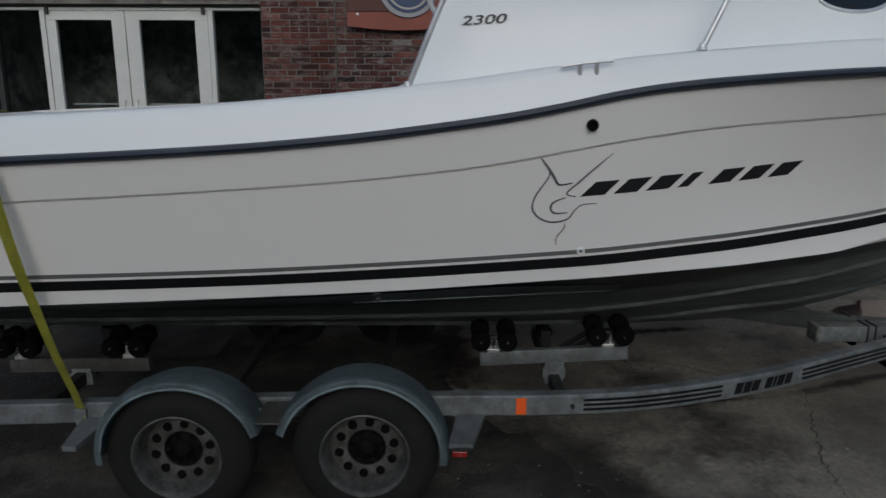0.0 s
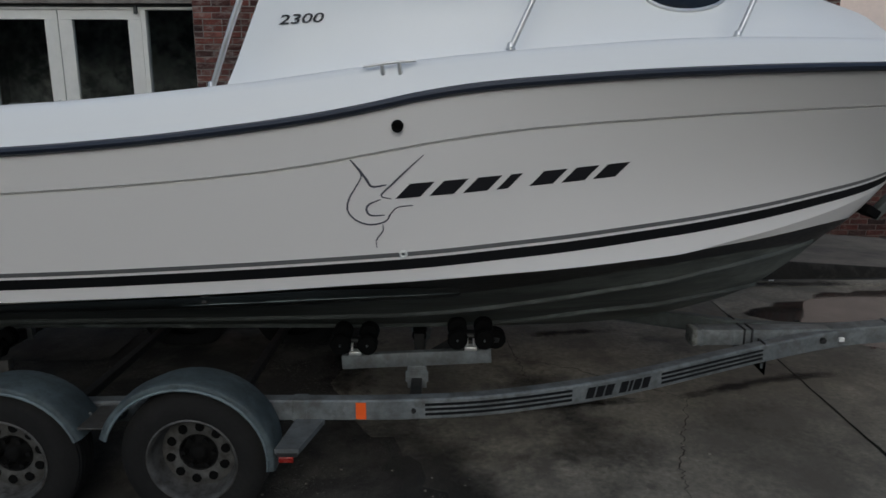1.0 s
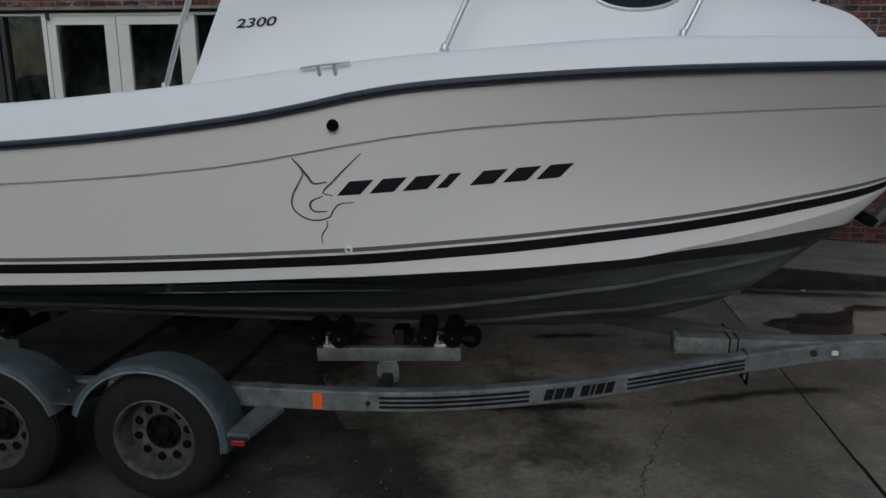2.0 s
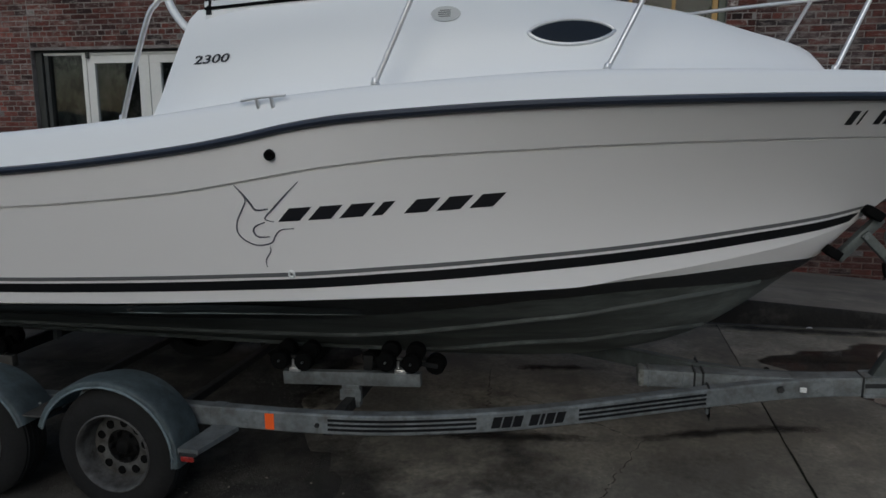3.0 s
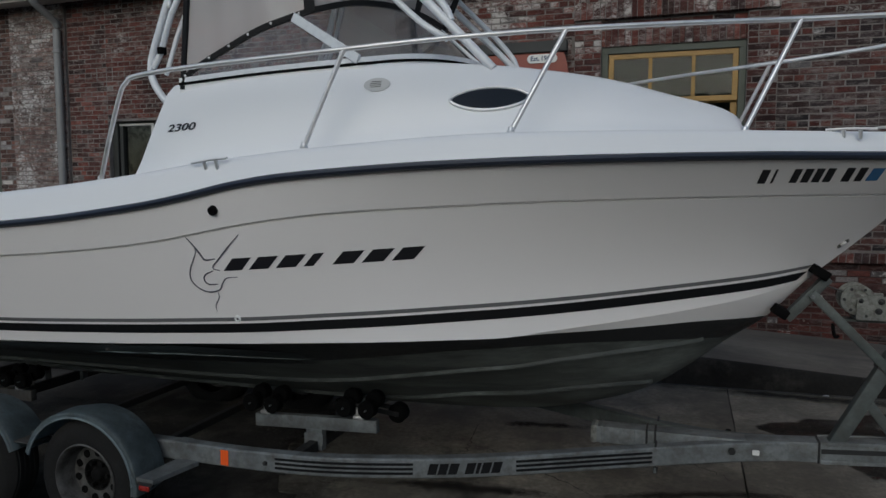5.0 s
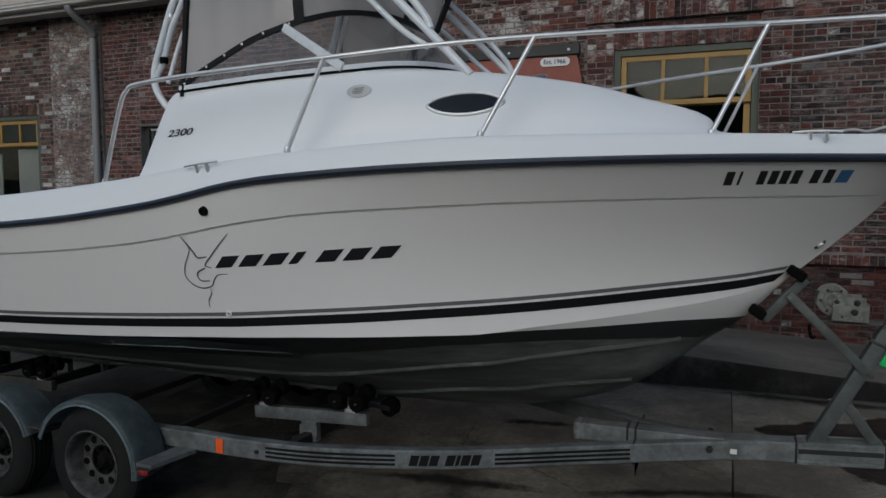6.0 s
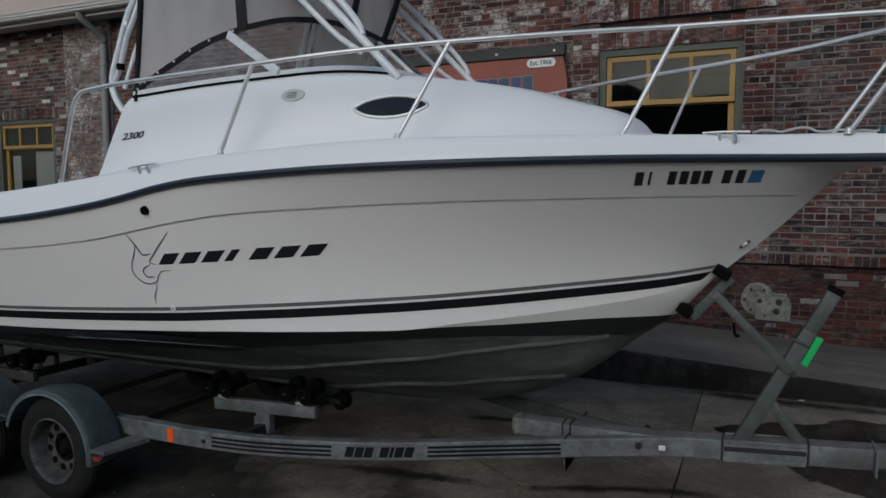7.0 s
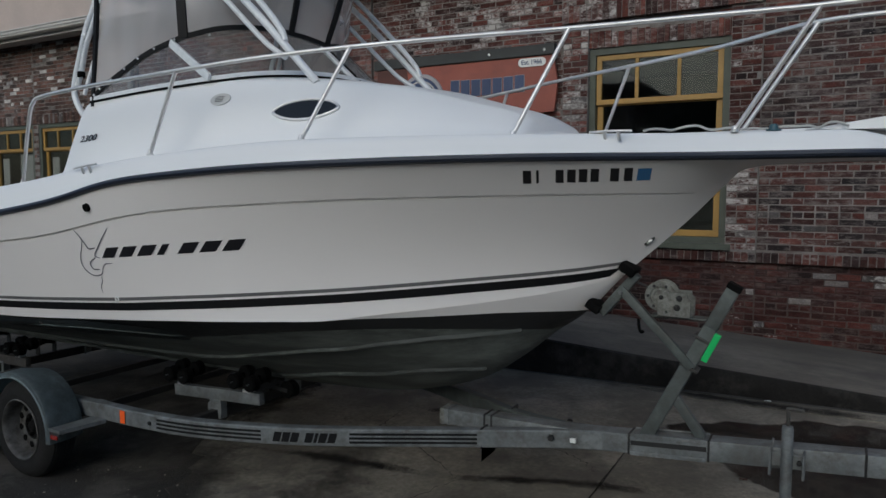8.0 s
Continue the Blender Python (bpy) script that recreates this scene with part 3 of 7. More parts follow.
def build_bricks(wall):
    kinds = ["brick", "brick_dark", "brick_red", "brick_washed", "brick_brown", "brick_pale", "brick_smear", "brick_flaked", "brick_pier", "brick_low", "brick_white"]
    verts, faces, mats, near = [], [], [], []
    rng = random.Random(11)
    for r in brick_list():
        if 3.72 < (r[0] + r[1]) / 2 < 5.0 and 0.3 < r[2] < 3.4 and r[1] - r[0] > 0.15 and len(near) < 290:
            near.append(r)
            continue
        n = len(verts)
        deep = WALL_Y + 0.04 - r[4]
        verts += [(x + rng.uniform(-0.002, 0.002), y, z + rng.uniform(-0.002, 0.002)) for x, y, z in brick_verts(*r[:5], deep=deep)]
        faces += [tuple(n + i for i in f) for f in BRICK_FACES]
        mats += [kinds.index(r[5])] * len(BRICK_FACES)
    me = bpy.data.meshes.new("brickwork")
    me.from_pydata(verts, [], faces)
    for k in kinds:
        me.materials.append(M[k])
    me.polygons.foreach_set("material_index", mats)
    me.update()
    ob = new("brickwork", me)
    ob.parent = wall
    tagged(ob, kind="stuff")
    shared = {}
    for a, b, c, d, y, kind in near:
        key = (round(b - a, 2), kind, rng.randrange(3))
        if key not in shared:
            me = bpy.data.meshes.new("brick")
            me.from_pydata([(x + rng.uniform(-0.003, 0.003), y, z + rng.uniform(-0.003, 0.003)) for x, y, z in brick_verts(-(b - a) / 2, (b - a) / 2, 0, d - c, 0)], [], BRICK_FACES)
            me.materials.append(M[kind])
            me.update()
            shared[key] = me
        ob = new("brick", shared[key])
        ob.location = ((a + b) / 2, y, c)
        ob.parent = wall


def rect_ring(bm, x0, x1, z0, z1, w, y0, y1, bevel=0.004):
    """Four bars round an opening."""
    box(bm, x0, x1, y0, y1, z1 - w, z1, bevel)
    box(bm, x0, x1, y0, y1, z0, z0 + w, bevel)
    box(bm, x0, x0 + w, y0, y1, z0 + w, z1 - w, bevel)
    box(bm, x1 - w, x1, y0, y1, z0 + w, z1 - w, bevel)


def pane(name, x0, x1, z0, z1, y, parent, material="glass"):
    bm = B()
    box(bm, x0, x1, y, y + 0.006, z0, z1)
    ob = part(name, bm, material, parent)
    ob.visible_shadow = False
    return ob


def build_window(n, h, boards):
    x0, x1, z0, z1 = h
    t = thing(f"window_{n}", "tall window with ochre sashes in a dull green wooden surround", "window", kind="structure")
    bm = B()
    rect_ring(bm, x0, x1, z0, z1, 0.075, WALL_Y + 0.018, WALL_Y + 0.14)
    part("window_frame", bm, "green_paint", t, "dull green outer frame")
    bm = B()
    box(bm, x0 - 0.06, x1 + 0.06, WALL_Y - 0.09, WALL_Y + 0.1, z0 - 0.055, z0 + 0.012, 0.006)
    part("window_sill", bm, "green_paint", t)
    a, b, c, d = x0 + 0.078, x1 - 0.078, z0 + 0.078, z1 - 0.078
    mid = d - (0.43 if boards else 0.57)
    bm = B()
    rect_ring(bm, a, b, mid, d, 0.06, WALL_Y + 0.045, WALL_Y + 0.092)
    for k in (1, 2):
        u = a + (b - a) * k / 3
        box(bm, u - 0.02, u + 0.02, WALL_Y + 0.05, WALL_Y + 0.088, mid + 0.06, d - 0.06, 0.003)
    up = part("upper_sash", bm, "ochre_paint", t, "ochre sash of three panes")
    for k in range(3):
        u, v = a + (b - a) * k / 3, a + (b - a) * (k + 1) / 3
        pane("pane", u + 0.02, v - 0.02, mid + 0.05, d - 0.05, WALL_Y + 0.07, up)
    bm = B()
    rect_ring(bm, a, b, c, mid + 0.056, 0.07, WALL_Y + 0.094, WALL_Y + 0.145)
    low = part("lower_sash", bm, "ochre_paint", t, "ochre sash with one large pane")
    pane("pane", a + 0.06, b - 0.06, c + 0.06, mid - 0.005, WALL_Y + 0.118, low)
    if boards:
        bm = B()
        w = (b - a)
        box(bm, a + w * 0.52, b - 0.08, WALL_Y + 0.16, WALL_Y + 0.18, c + 0.1, mid - 0.05)
        box(bm, a + 0.09, a + w * 0.22, WALL_Y + 0.16, WALL_Y + 0.18, c + 0.1, mid - 0.12)
        part("board", bm, "board_white", t, "pale boards behind the glass")


def build_door():
    x0, x1, z0, z1 = DOOR
    t = thing("door_1", "white-framed glazed double door with dark sidelights, closed", "door", kind="structure")
    y0, y1 = WALL_Y + 0.10, WALL_Y + 0.20
    bm = B()
    box(bm, x0, x1, y0 - 0.02, y1 + 0.02, z1 - 0.03, z1, 0.003)
    box(bm, x0, x0 + 0.10, y0 - 0.02, y1, z0, z1 - 0.03, 0.003)
    box(bm, -5.30, -5.24, y0, y1, z0, z1 - 0.03, 0.004)
    part("head", bm, "dark_trim", t, "dark steel head above the doors")
    bm = B()
    box(bm, x0 + 0.12, x1 - 0.04, y0 - 0.006, y1 - 0.012, z1 - 0.062, z1 - 0.032, 0.003)
    part("transom_rail", bm, "door_paint", t, "pale rail along the top of the frame")
    for u in (-4.62, -2.80):
        bm = B()
        box(bm, u - 0.02, u + 0.02, y0 - 0.035, y0 - 0.006, z1 - 0.11, z1 - 0.02, 0.004)
        part("door_pivot", bm, "dark_trim", t, "dark top pivot of the door")
    bm = B()
    for a, b in ((-4.72, -4.66), (-2.755, -2.70), (x1 - 0.035, x1 - 0.002)):
        box(bm, a, b, y0, y1, z0, z1 - 0.03, 0.004)
    box(bm, x0 + 0.1, x1 - 0.04, y0 + 0.005, y1 - 0.01, z0, z0 + 0.06, 0.003)
    part("door_frame", bm, "door_paint", t)
    pane("pane", -5.24, -4.72, z0 + 0.06, z1 - 0.03, y0 + 0.05, t)
    pane("pane", -2.70, x1 - 0.035, z0 + 0.06, z1 - 0.03, y0 + 0.05, t)
    for a, b, swing, sa in ((-4.655, -3.735, 1, 0.115), (-3.725, -2.76, -1, 0.16)):
        bm = B()
        box(bm, a, b, y0 + 0.01, y1 - 0.03, z1 - 0.17, z1 - 0.035, 0.004)
        box(bm, a, b, y0 + 0.01, y1 - 0.03, z0 + 0.065, z0 + 0.30, 0.004)
        box(bm, a, a + sa, y0 + 0.01, y1 - 0.03, z0 + 0.30, z1 - 0.17, 0.004)
        box(bm, b - 0.155, b, y0 + 0.01, y1 - 0.03, z0 + 0.30, z1 - 0.17, 0.004)
        leaf = part("door_leaf", bm, "door_paint", t, "white-painted door leaf")
        pane("pane", a + sa - 0.005, b - 0.15, z0 + 0.29, z1 - 0.16, y0 + 0.04, leaf)
        bm = B()
        box(bm, a + 0.16, b - 0.16, y1 + 0.02, y1 + 0.05, 1.80, 1.825, 0.004)
        part("push_bar", bm, "steel", leaf, "steel push bar")
        bm = B()
        u = b - 0.07 if swing > 0 else a + 0.07
        tube(bm, smooth_path([(u, y0 + 0.01, 1.62), (u, y0 - 0.05, 1.66), (u, y0 - 0.05, 1.82), (u, y0 + 0.01, 1.86)], 4), 0.011)
        part("door_handle", bm, "steel", leaf, "steel pull handle", True)


def build_sign():
    t = thing("shop_sign", "terracotta wooden shop sign with a round blue badge", "sign")
    y = WALL_Y - 0.11
    bm = B()
    top, pts = 3.56, []
    n = 24
    for i in range(n + 1):
        u = i / n
        x = -1.10 + 2.54 * u
        pts.append((x, 2.70 - 0.10 * math.sin(math.pi * min(1, u * 1.5)) + 0.20 * u))
    front = [bm.verts.new((x, y, z)) for x, z in pts] + [bm.verts.new((x, y, z)) for x, z in ((1.458, 3.05), (1.475, 3.18), (1.468, 3.30), (1.445, 3.43), (1.41, top), (-1.10, top))]
    f = bm.faces.new(front)
    ex = bmesh.ops.extrude_face_region(bm, geom=[f])
    bmesh.ops.translate(bm, vec=(0, 0.045, 0), verts=[v for v in ex["geom"] if isinstance(v, bmesh.types.BMVert)])
    bmesh.ops.recalc_face_normals(bm, faces=bm.faces[:])
    part("board", bm, "sign_orange", t)
    bm = B()
    box(bm, -1.098, -0.62, y - 0.012, y + 0.002, 2.86, 3.562, 0.004)
    part("end_panel", bm, "sign_brown", t, "dark brown board at the end of the sign")
    bm = B()
    box(bm, -1.14, 1.445, y - 0.03, y + 0.06, 3.565, 3.695, 0.008)
    part("lamp_rail", bm, "dark_trim", t, "black strip along the top")
    for x in (-0.9, 0.6, 1.3):
        bm = B()
        box(bm, x - 0.02, x + 0.02, y + 0.045, WALL_Y + 0.02, 3.2, 3.24)
        part("bracket", bm, "dark_trim", t)
    for x, z in ((-0.98, 2.83), (0.593, 3.626), (1.32, 3.622)):
        bm = B()
        turned(bm, [(0.0, -0.012), (0.013, -0.009), (0.018, 0.0)], (x, y - (0.03 if z > 3.5 else 0), z), "y", 12)
        part("bolt", bm, "steel", t, "", True)
    bm = B()
    turned(bm, [(0.0, -0.03), (0.285, -0.03), (0.285, -0.012)], (-0.40, y, 3.13), "y", 40)
    badge = part("badge", bm, "sign_blue", t, "round blue badge with a pale ring", True)
    bm = B()
    turned(bm, [(0.225, -0.02), (0.23, -0.034), (0.25, -0.034), (0.255, -0.012)], (-0.40, y, 3.13), "y", 40)
    part("ring", bm, "board_white", badge, "", True)
    bm = B()
    turned(bm, [(0.288, -0.012), (0.29, -0.028), (0.335, -0.028), (0.34, 0.0)], (-0.40, y, 3.13), "y", 40)
    part("outer_ring", bm, "sign_edge", badge, "", True)
    bm = B()
    for k in range(3):
        box(bm, -0.56 + 0.12 * k, -0.49 + 0.12 * k, y - 0.04, y - 0.028, 3.02, 3.25)
    part("emblem", bm, "white_plain", badge)
    # a name, as plain blocks
    for k in range(7):
        a, lift = 0.04 + k * 0.149, 0.055 - 0.012 * math.sin(math.pi * k / 6)
        bm = B()
        box(bm, a - 0.006, a + 0.116 + 0.01, y - 0.010, y + 0.002, 3.092 + lift, 3.30 + lift, 0.004)
        o = part("name_block", bm, "sign_edge", t)
        bm = B()
        box(bm, a, a + 0.12, y - 0.016, y - 0.009, 3.098 + lift, 3.294 + lift, 0.004)
        part("name_face", bm, "sign_blue", o)
    bm = B()
    ends = [(1.283 + 0.05 * math.cos(a), 3.4925 + 0.05 * math.sin(a)) for a in (math.pi * (k / 10 - 0.5) for k in range(11))] + [(1.027 + 0.05 * math.cos(a), 3.4925 + 0.05 * math.sin(a)) for a in (math.pi * (k / 10 + 0.5) for k in range(11))]
    f = bm.faces.new([bm.verts.new((u, y - 0.014, v)) for u, v in ends])
    ex = bmesh.ops.extrude_face_region(bm, geom=[f])
    bmesh.ops.translate(bm, vec=(0, 0.016, 0), verts=[v for v in ex["geom"] if isinstance(v, bmesh.types.BMVert)])
    bmesh.ops.recalc_face_normals(bm, faces=bm.faces[:])
    tag = part("date_plate", bm, "white_plain", t, "small white rounded plate")
    for words, u in (("Est.", 1.07), ("1966", 1.213)):
        part("date_words", text_mesh(words, 0.075, 0.002, pose(u, y - 0.017, 3.492, 90, 0, 0), 0.0, 1.0, 0.0012), "sign_blue", tag)


def build_eaves():
    bm = B()
    box(bm, X0, X1, 8.02, WALL_Y + 0.3, 4.842, 4.88)
    e = finish("eaves", bm, "dark_trim")
    tagged(e, "dark boarded eaves above the brick wall", "eaves", kind="structure")
    bm = B()
    prof = [(7.95, 4.868), (7.905, 4.868), (7.90, 4.845), (7.915, 4.838), (7.915, 4.80), (7.93, 4.792), (7.935, 4.762), (7.965, 4.745), (8.05, 4.745), (8.06, 4.86)]
    sheet(bm, [[(x, py, pz) for py, pz in prof] for x in (X0, X1)])
    tube(bm, [(X0, 7.912, 4.86), (0, 7.912, 4.86), (X1, 7.912, 4.86)], 0.012, 8)
    g = finish("gutter", bm, "gutter_paint", True, 25)
    tagged(g, "grey painted metal gutter along the eaves", "gutter", kind="structure")
    bm = B()
    box(bm, X0, X1, 8.068, 8.11, 4.70, 4.838, 0.004)
    box(bm, X0, X1, 8.062, 8.075, 4.692, 4.712, 0.004)
    fb = finish("fascia", bm, "gutter_paint")
    tagged(fb, "weathered pale grey fascia board behind the gutter", "fascia", kind="structure")
    bm = B()
    box(bm, X0, X1, 8.114, WALL_Y - 0.09, 4.72, 4.838)
    sf = finish("soffit", bm, "gutter_paint")
    tagged(sf, "pale grey boxed soffit under the eaves", "soffit", kind="structure")
    bm = B()
    box(bm, X0, X1, 8.0, 8.4, 4.884, 8.5)
    box(bm, X1 - 0.35, X1 - 0.01, WALL_Y + 0.33, 10.0, -0.2, 8.5)
    u = finish("wall_upper", bm, "stucco")
    tagged(u, "plain pinkish stucco upper wall above the eaves", "wall", kind="structure")
    # unseen wall, added so the puddle reflects something as pale as the sky
    bm = B()
    box(bm, X1 - 0.35, 18.0, 10.004, 10.3, -0.2, 8.5)
    ub = finish("wall_east", bm, "stucco_pale")
    tagged(ub, "added unseen pale pink wall past the corner, standing in for bright sky", "wall", kind="structure")
    t = thing("downpipe", "grey round downpipe fixed to the brick wall", "downpipe")
    bm = B()
    tube(bm, smooth_path([(-6.26, 8.0, 4.79), (-6.26, 8.0, 4.71), (-6.25, 8.07, 4.63), (-6.22, 8.3, 4.48), (-6.21, 8.38, 4.40), (-6.21, 8.38, 4.2), (-6.21, 8.38, 2.5), (-6.21, 8.38, walk_z(-6.3) + 0.02)], 6), 0.055, 14)
    part("pipe", bm, "pipe_grey", t, "", True)
    for z in (4.0, 2.6, 1.4):
        bm = B()
        turned(bm, [(0.058, -0.025), (0.066, -0.02), (0.066, 0.02), (0.058, 0.025)], (-6.21, 8.38, z), "z", 16)
        part("clip", bm, "pipe_grey", t, "", True)


def build_trim():
    bm = B()
    box(bm, -2.1, X1, WALL_Y - 0.045, WALL_Y + 0.02, 1.19, 1.288)
    tr = finish("trim", bm, "mortar")
    tagged(tr, "projecting brick ledge low on the wall", "ledge", kind="structure")
    # dark rooms behind the glass
    bm = B()
    for a, b, d in ((-11.2, -7.3, 12.0), (-5.6, -1.9, 10.6), (1.5, 3.7, 12.0)):
        box(bm, a, b, WALL_Y + 0.33, d, 0.3 if d > 11 else 0.79, 3.75)
    bmesh.ops.reverse_faces(bm, faces=bm.faces[:])
    for f in [f for f in bm.faces if abs(f.calc_center_median().y - WALL_Y - 0.33) < 0.01]:
        bm.faces.remove(f)
    for f in bm.faces:
        f.material_index = 1 if -5.7 < f.calc_center_median().x < -1.8 else 0
    r = finish("wall_inner", bm, ["room", "hall"])
    tagged(r, "dim interior behind the doors and windows", "interior", kind="structure")
    bm = B()
    rows = []
    # last run, at x 38.5, is unseen and added to block light on the bow
    run = [(-60 + 0.5 * k, -24.0) for k in range(67)] + [(-26.8 + 0.5 * k, -24.0) for k in range(131)] + [(38.5, -24 + 0.5 * k) for k in range(1, 70)]
    for x, y in run:
        u = x + y + 24
        low = 2.7 if x <= -26.9 else 7.0
        top = low + 0.3 * noise.noise(Vector((u * 0.15, 3.0, 0))) + 0.35 * noise.noise(Vector((u * 0.6, 7.0, 0))) + 0.22 * noise.noise(Vector((u * 2.3, 9.0, 0)))
        dx, dy = (0, -2) if y <= -24 else (2, 0)
        rows.append([(x, y, -0.5), (x, y, top), (x + dx, y + dy, top), (x + dx, y + dy, -0.5)])
    sheet(bm, rows)
    bmesh.ops.recalc_face_normals(bm, faces=bm.faces[:])
    f = finish("backdrop", bm, "facade")
    tagged(f, "dark line of trees and roofs across the yard, with an added unseen light-blocking side", "backdrop", kind="structure")


ground = build_ground()
build_walkway()
wall = build_wall()
build_door()
for i, h in enumerate(WIN):
    build_window(i + 1, h, i > 0)
build_eaves()
build_trim()
build_sign()

# ---------------------------------------------------------------- boat
YC = 4.22


def curve_of(*pairs):
    """A smooth monotone-ish curve through (x, value) pairs."""
    xs, vs = [p[0] for p in pairs], [p[1] for p in pairs]
    ms = [0.0] * len(xs)
    for i in range(len(xs)):
        if 0 < i < len(xs) - 1:
            l, r = (vs[i] - vs[i - 1]) / (xs[i] - xs[i - 1]), (vs[i + 1] - vs[i]) / (xs[i + 1] - xs[i])
            ms[i] = 0.0 if l * r <= 0 else 2 * l * r / (l + r)
        elif i == 0:
            ms[i] = (vs[1] - vs[0]) / (xs[1] - xs[0])
        else:
            ms[i] = (vs[-1] - vs[-2]) / (xs[-1] - xs[-2])

    def at(x):
        if x <= xs[0]:
            return vs[0] + ms[0] * (x - xs[0])
        if x >= xs[-1]:
            return vs[-1]
        i = max(k for k in range(len(xs) - 1) if xs[k] <= x)
        h = xs[i + 1] - xs[i]
        s = (x - xs[i]) / h
        return (2 * s ** 3 - 3 * s * s + 1) * vs[i] + (s ** 3 - 2 * s * s + s) * h * ms[i] + (3 * s * s - 2 * s ** 3) * vs[i + 1] + (s ** 3 - s * s) * h * ms[i + 1]
    return at


STERN, STEM, TIP = -3.0, 4.0, 4.78
sheer_half = curve_of((-3, 1.29), (-1, 1.335), (0.3, 1.34), (0.9, 1.33), (1.5, 1.265), (2.0, 1.18), (2.6, 1.0), (3.1, 0.78), (3.5, 0.57), (3.9, 0.38), (4.3, 0.29), (4.5, 0.265), (4.65, 0.20), (4.74, 0.10), (4.78, 0.02))
rail_z = curve_of((-3, 1.665), (-1.81, 1.725), (-0.88, 1.778), (-0.42, 1.818), (0.02, 1.872), (0.26, 1.907), (0.49, 1.95), (0.71, 1.997), (0.94, 2.032), (1.22, 2.058), (1.65, 2.088), (2.2, 2.112), (2.7, 2.127), (3.2, 2.138), (3.8, 2.143), (4.92, 2.149))
knuckle_z = curve_of((-3, 1.47), (-1.85, 1.53), (-0.92, 1.586), (-0.44, 1.622), (0.04, 1.673), (0.27, 1.707), (0.5, 1.75), (0.73, 1.793), (0.95, 1.826), (1.2, 1.855), (1.6, 1.883), (2.2, 1.915), (2.7, 1.931), (3.2, 1.942), (3.9, 1.952))
stripe_z = curve_of((-3, 1.135), (-1.98, 1.164), (-0.97, 1.198), (-0.16, 1.241), (0.55, 1.29), (1.09, 1.334), (1.65, 1.378), (2.1, 1.415), (2.66, 1.47), (3.2, 1.525), (3.45, 1.562))
chine_z = curve_of((-3, 0.975), (-2, 1.017), (-1, 1.06), (-0.22, 1.1), (0.5, 1.152), (1.05, 1.188), (1.65, 1.214), (1.93, 1.226), (2.17, 1.262), (2.44, 1.299), (2.73, 1.339), (3.0, 1.382), (3.2, 1.425), (3.425, 1.49))
chine_half = curve_of((-3, 1.11), (0.6, 1.12), (1.2, 1.06), (1.8, 0.89), (2.4, 0.65), (2.9, 0.37), (3.2, 0.175), (3.425, 0.0))
keel_z = curve_of((-3, 0.57), (0.5, 0.56), (1.5, 0.585), (1.92, 0.62), (2.26, 0.69), (2.58, 0.80), (2.85, 0.98), (3.03, 1.13), (3.21, 1.26), (3.425, 1.49), (3.63, 1.68), (3.767, 1.81), (3.90, 1.95), (4.03, 2.07), (4.2, 2.095), (4.92, 2.11))
flare = curve_of((-3, 1.0), (0.6, 1.05), (1.6, 1.8), (2.4, 1.75), (3.1, 1.5), (3.6, 1.1), (4.92, 1.0))
gunwale_z = curve_of((-3, 1.835), (-1.8, 1.889), (-0.9, 1.942), (0.0, 2.03), (0.5, 2.098), (1.06, 2.158), (2.03, 2.224), (3.0, 2.237), (4.46, 2.243), (4.55, 2.232), (4.64, 2.207), (4.78, 2.165))
paint_z = curve_of((-3, 0.9), (1.6, 1.215), (1.93, 1.23), (2.14, 1.244), (2.4, 1.256), (2.65, 1.27), (2.9, 1.28), (3.3, 1.277))
boot_z = curve_of((-3, 0.86), (0.6, 1.0), (1.5, 1.115), (1.8, 1.15), (2.1, 1.172), (2.4, 1.182), (2.7, 1.178), (3.1, 1.153))
bulge = curve_of((-3, 0.94), (1.6, 0.94), (2.5, 0.66), (3.4, 0.6))
cabin_base = curve_of((-0.16, 0.99), (0.2, 1.05), (0.6, 1.09), (1.1, 1.08), (1.6, 0.99), (2.1, 0.885), (2.6, 0.76), (3.0, 0.56), (3.12, 0.42), (3.18, 0.26), (3.2, 0.12))
cabin_edge = curve_of((-0.16, 0.92), (0.1, 0.92), (1.2, 0.865), (1.82, 0.725), (2.3, 0.58), (2.7, 0.45), (2.95, 0.38), (3.06, 0.33), (3.13, 0.27), (3.18, 0.18), (3.2, 0.08))
cabin_top = curve_of((-0.1, 2.53), (0.1, 2.545), (0.7, 2.585), (1.2, 2.608), (1.6, 2.603), (1.85, 2.59), (2.1, 2.565), (2.4, 2.52), (2.7, 2.441), (2.92, 2.382), (2.99, 2.352), (3.03, 2.315), (3.05, 2.274), (3.08, 2.266), (3.17, 2.26), (3.2, 2.244))


def hull_half(x, z):
    lo, hi = (chine_z(x), rail_z(x) - 0.02) if x < 3.425 else (keel_z(x), rail_z(x) - 0.02)
    b = max(0.0, chine_half(x)) if x < 3.425 else 0.0
    s = max(0.0, min(1.0, (z - lo) / max(0.02, hi - lo)))
    return b + (sheer_half(x) - b) * s ** flare(x) + (0.010 if z > knuckle_z(x) and x < 3.85 else 0.0)


def cabin_half(x, z):
    lo, hi = gunwale_z(x), cabin_top(x)
    s = max(0.0, min(1.0, (z - lo) / max(0.01, hi - lo)))
    return cabin_base(x) + (cabin_edge(x) - cabin_base(x)) * (0.55 * s + 0.45 * s ** 2.2)


def stations(a, b, n):
    return [a + (b - a) * i / n for i in range(n + 1)]


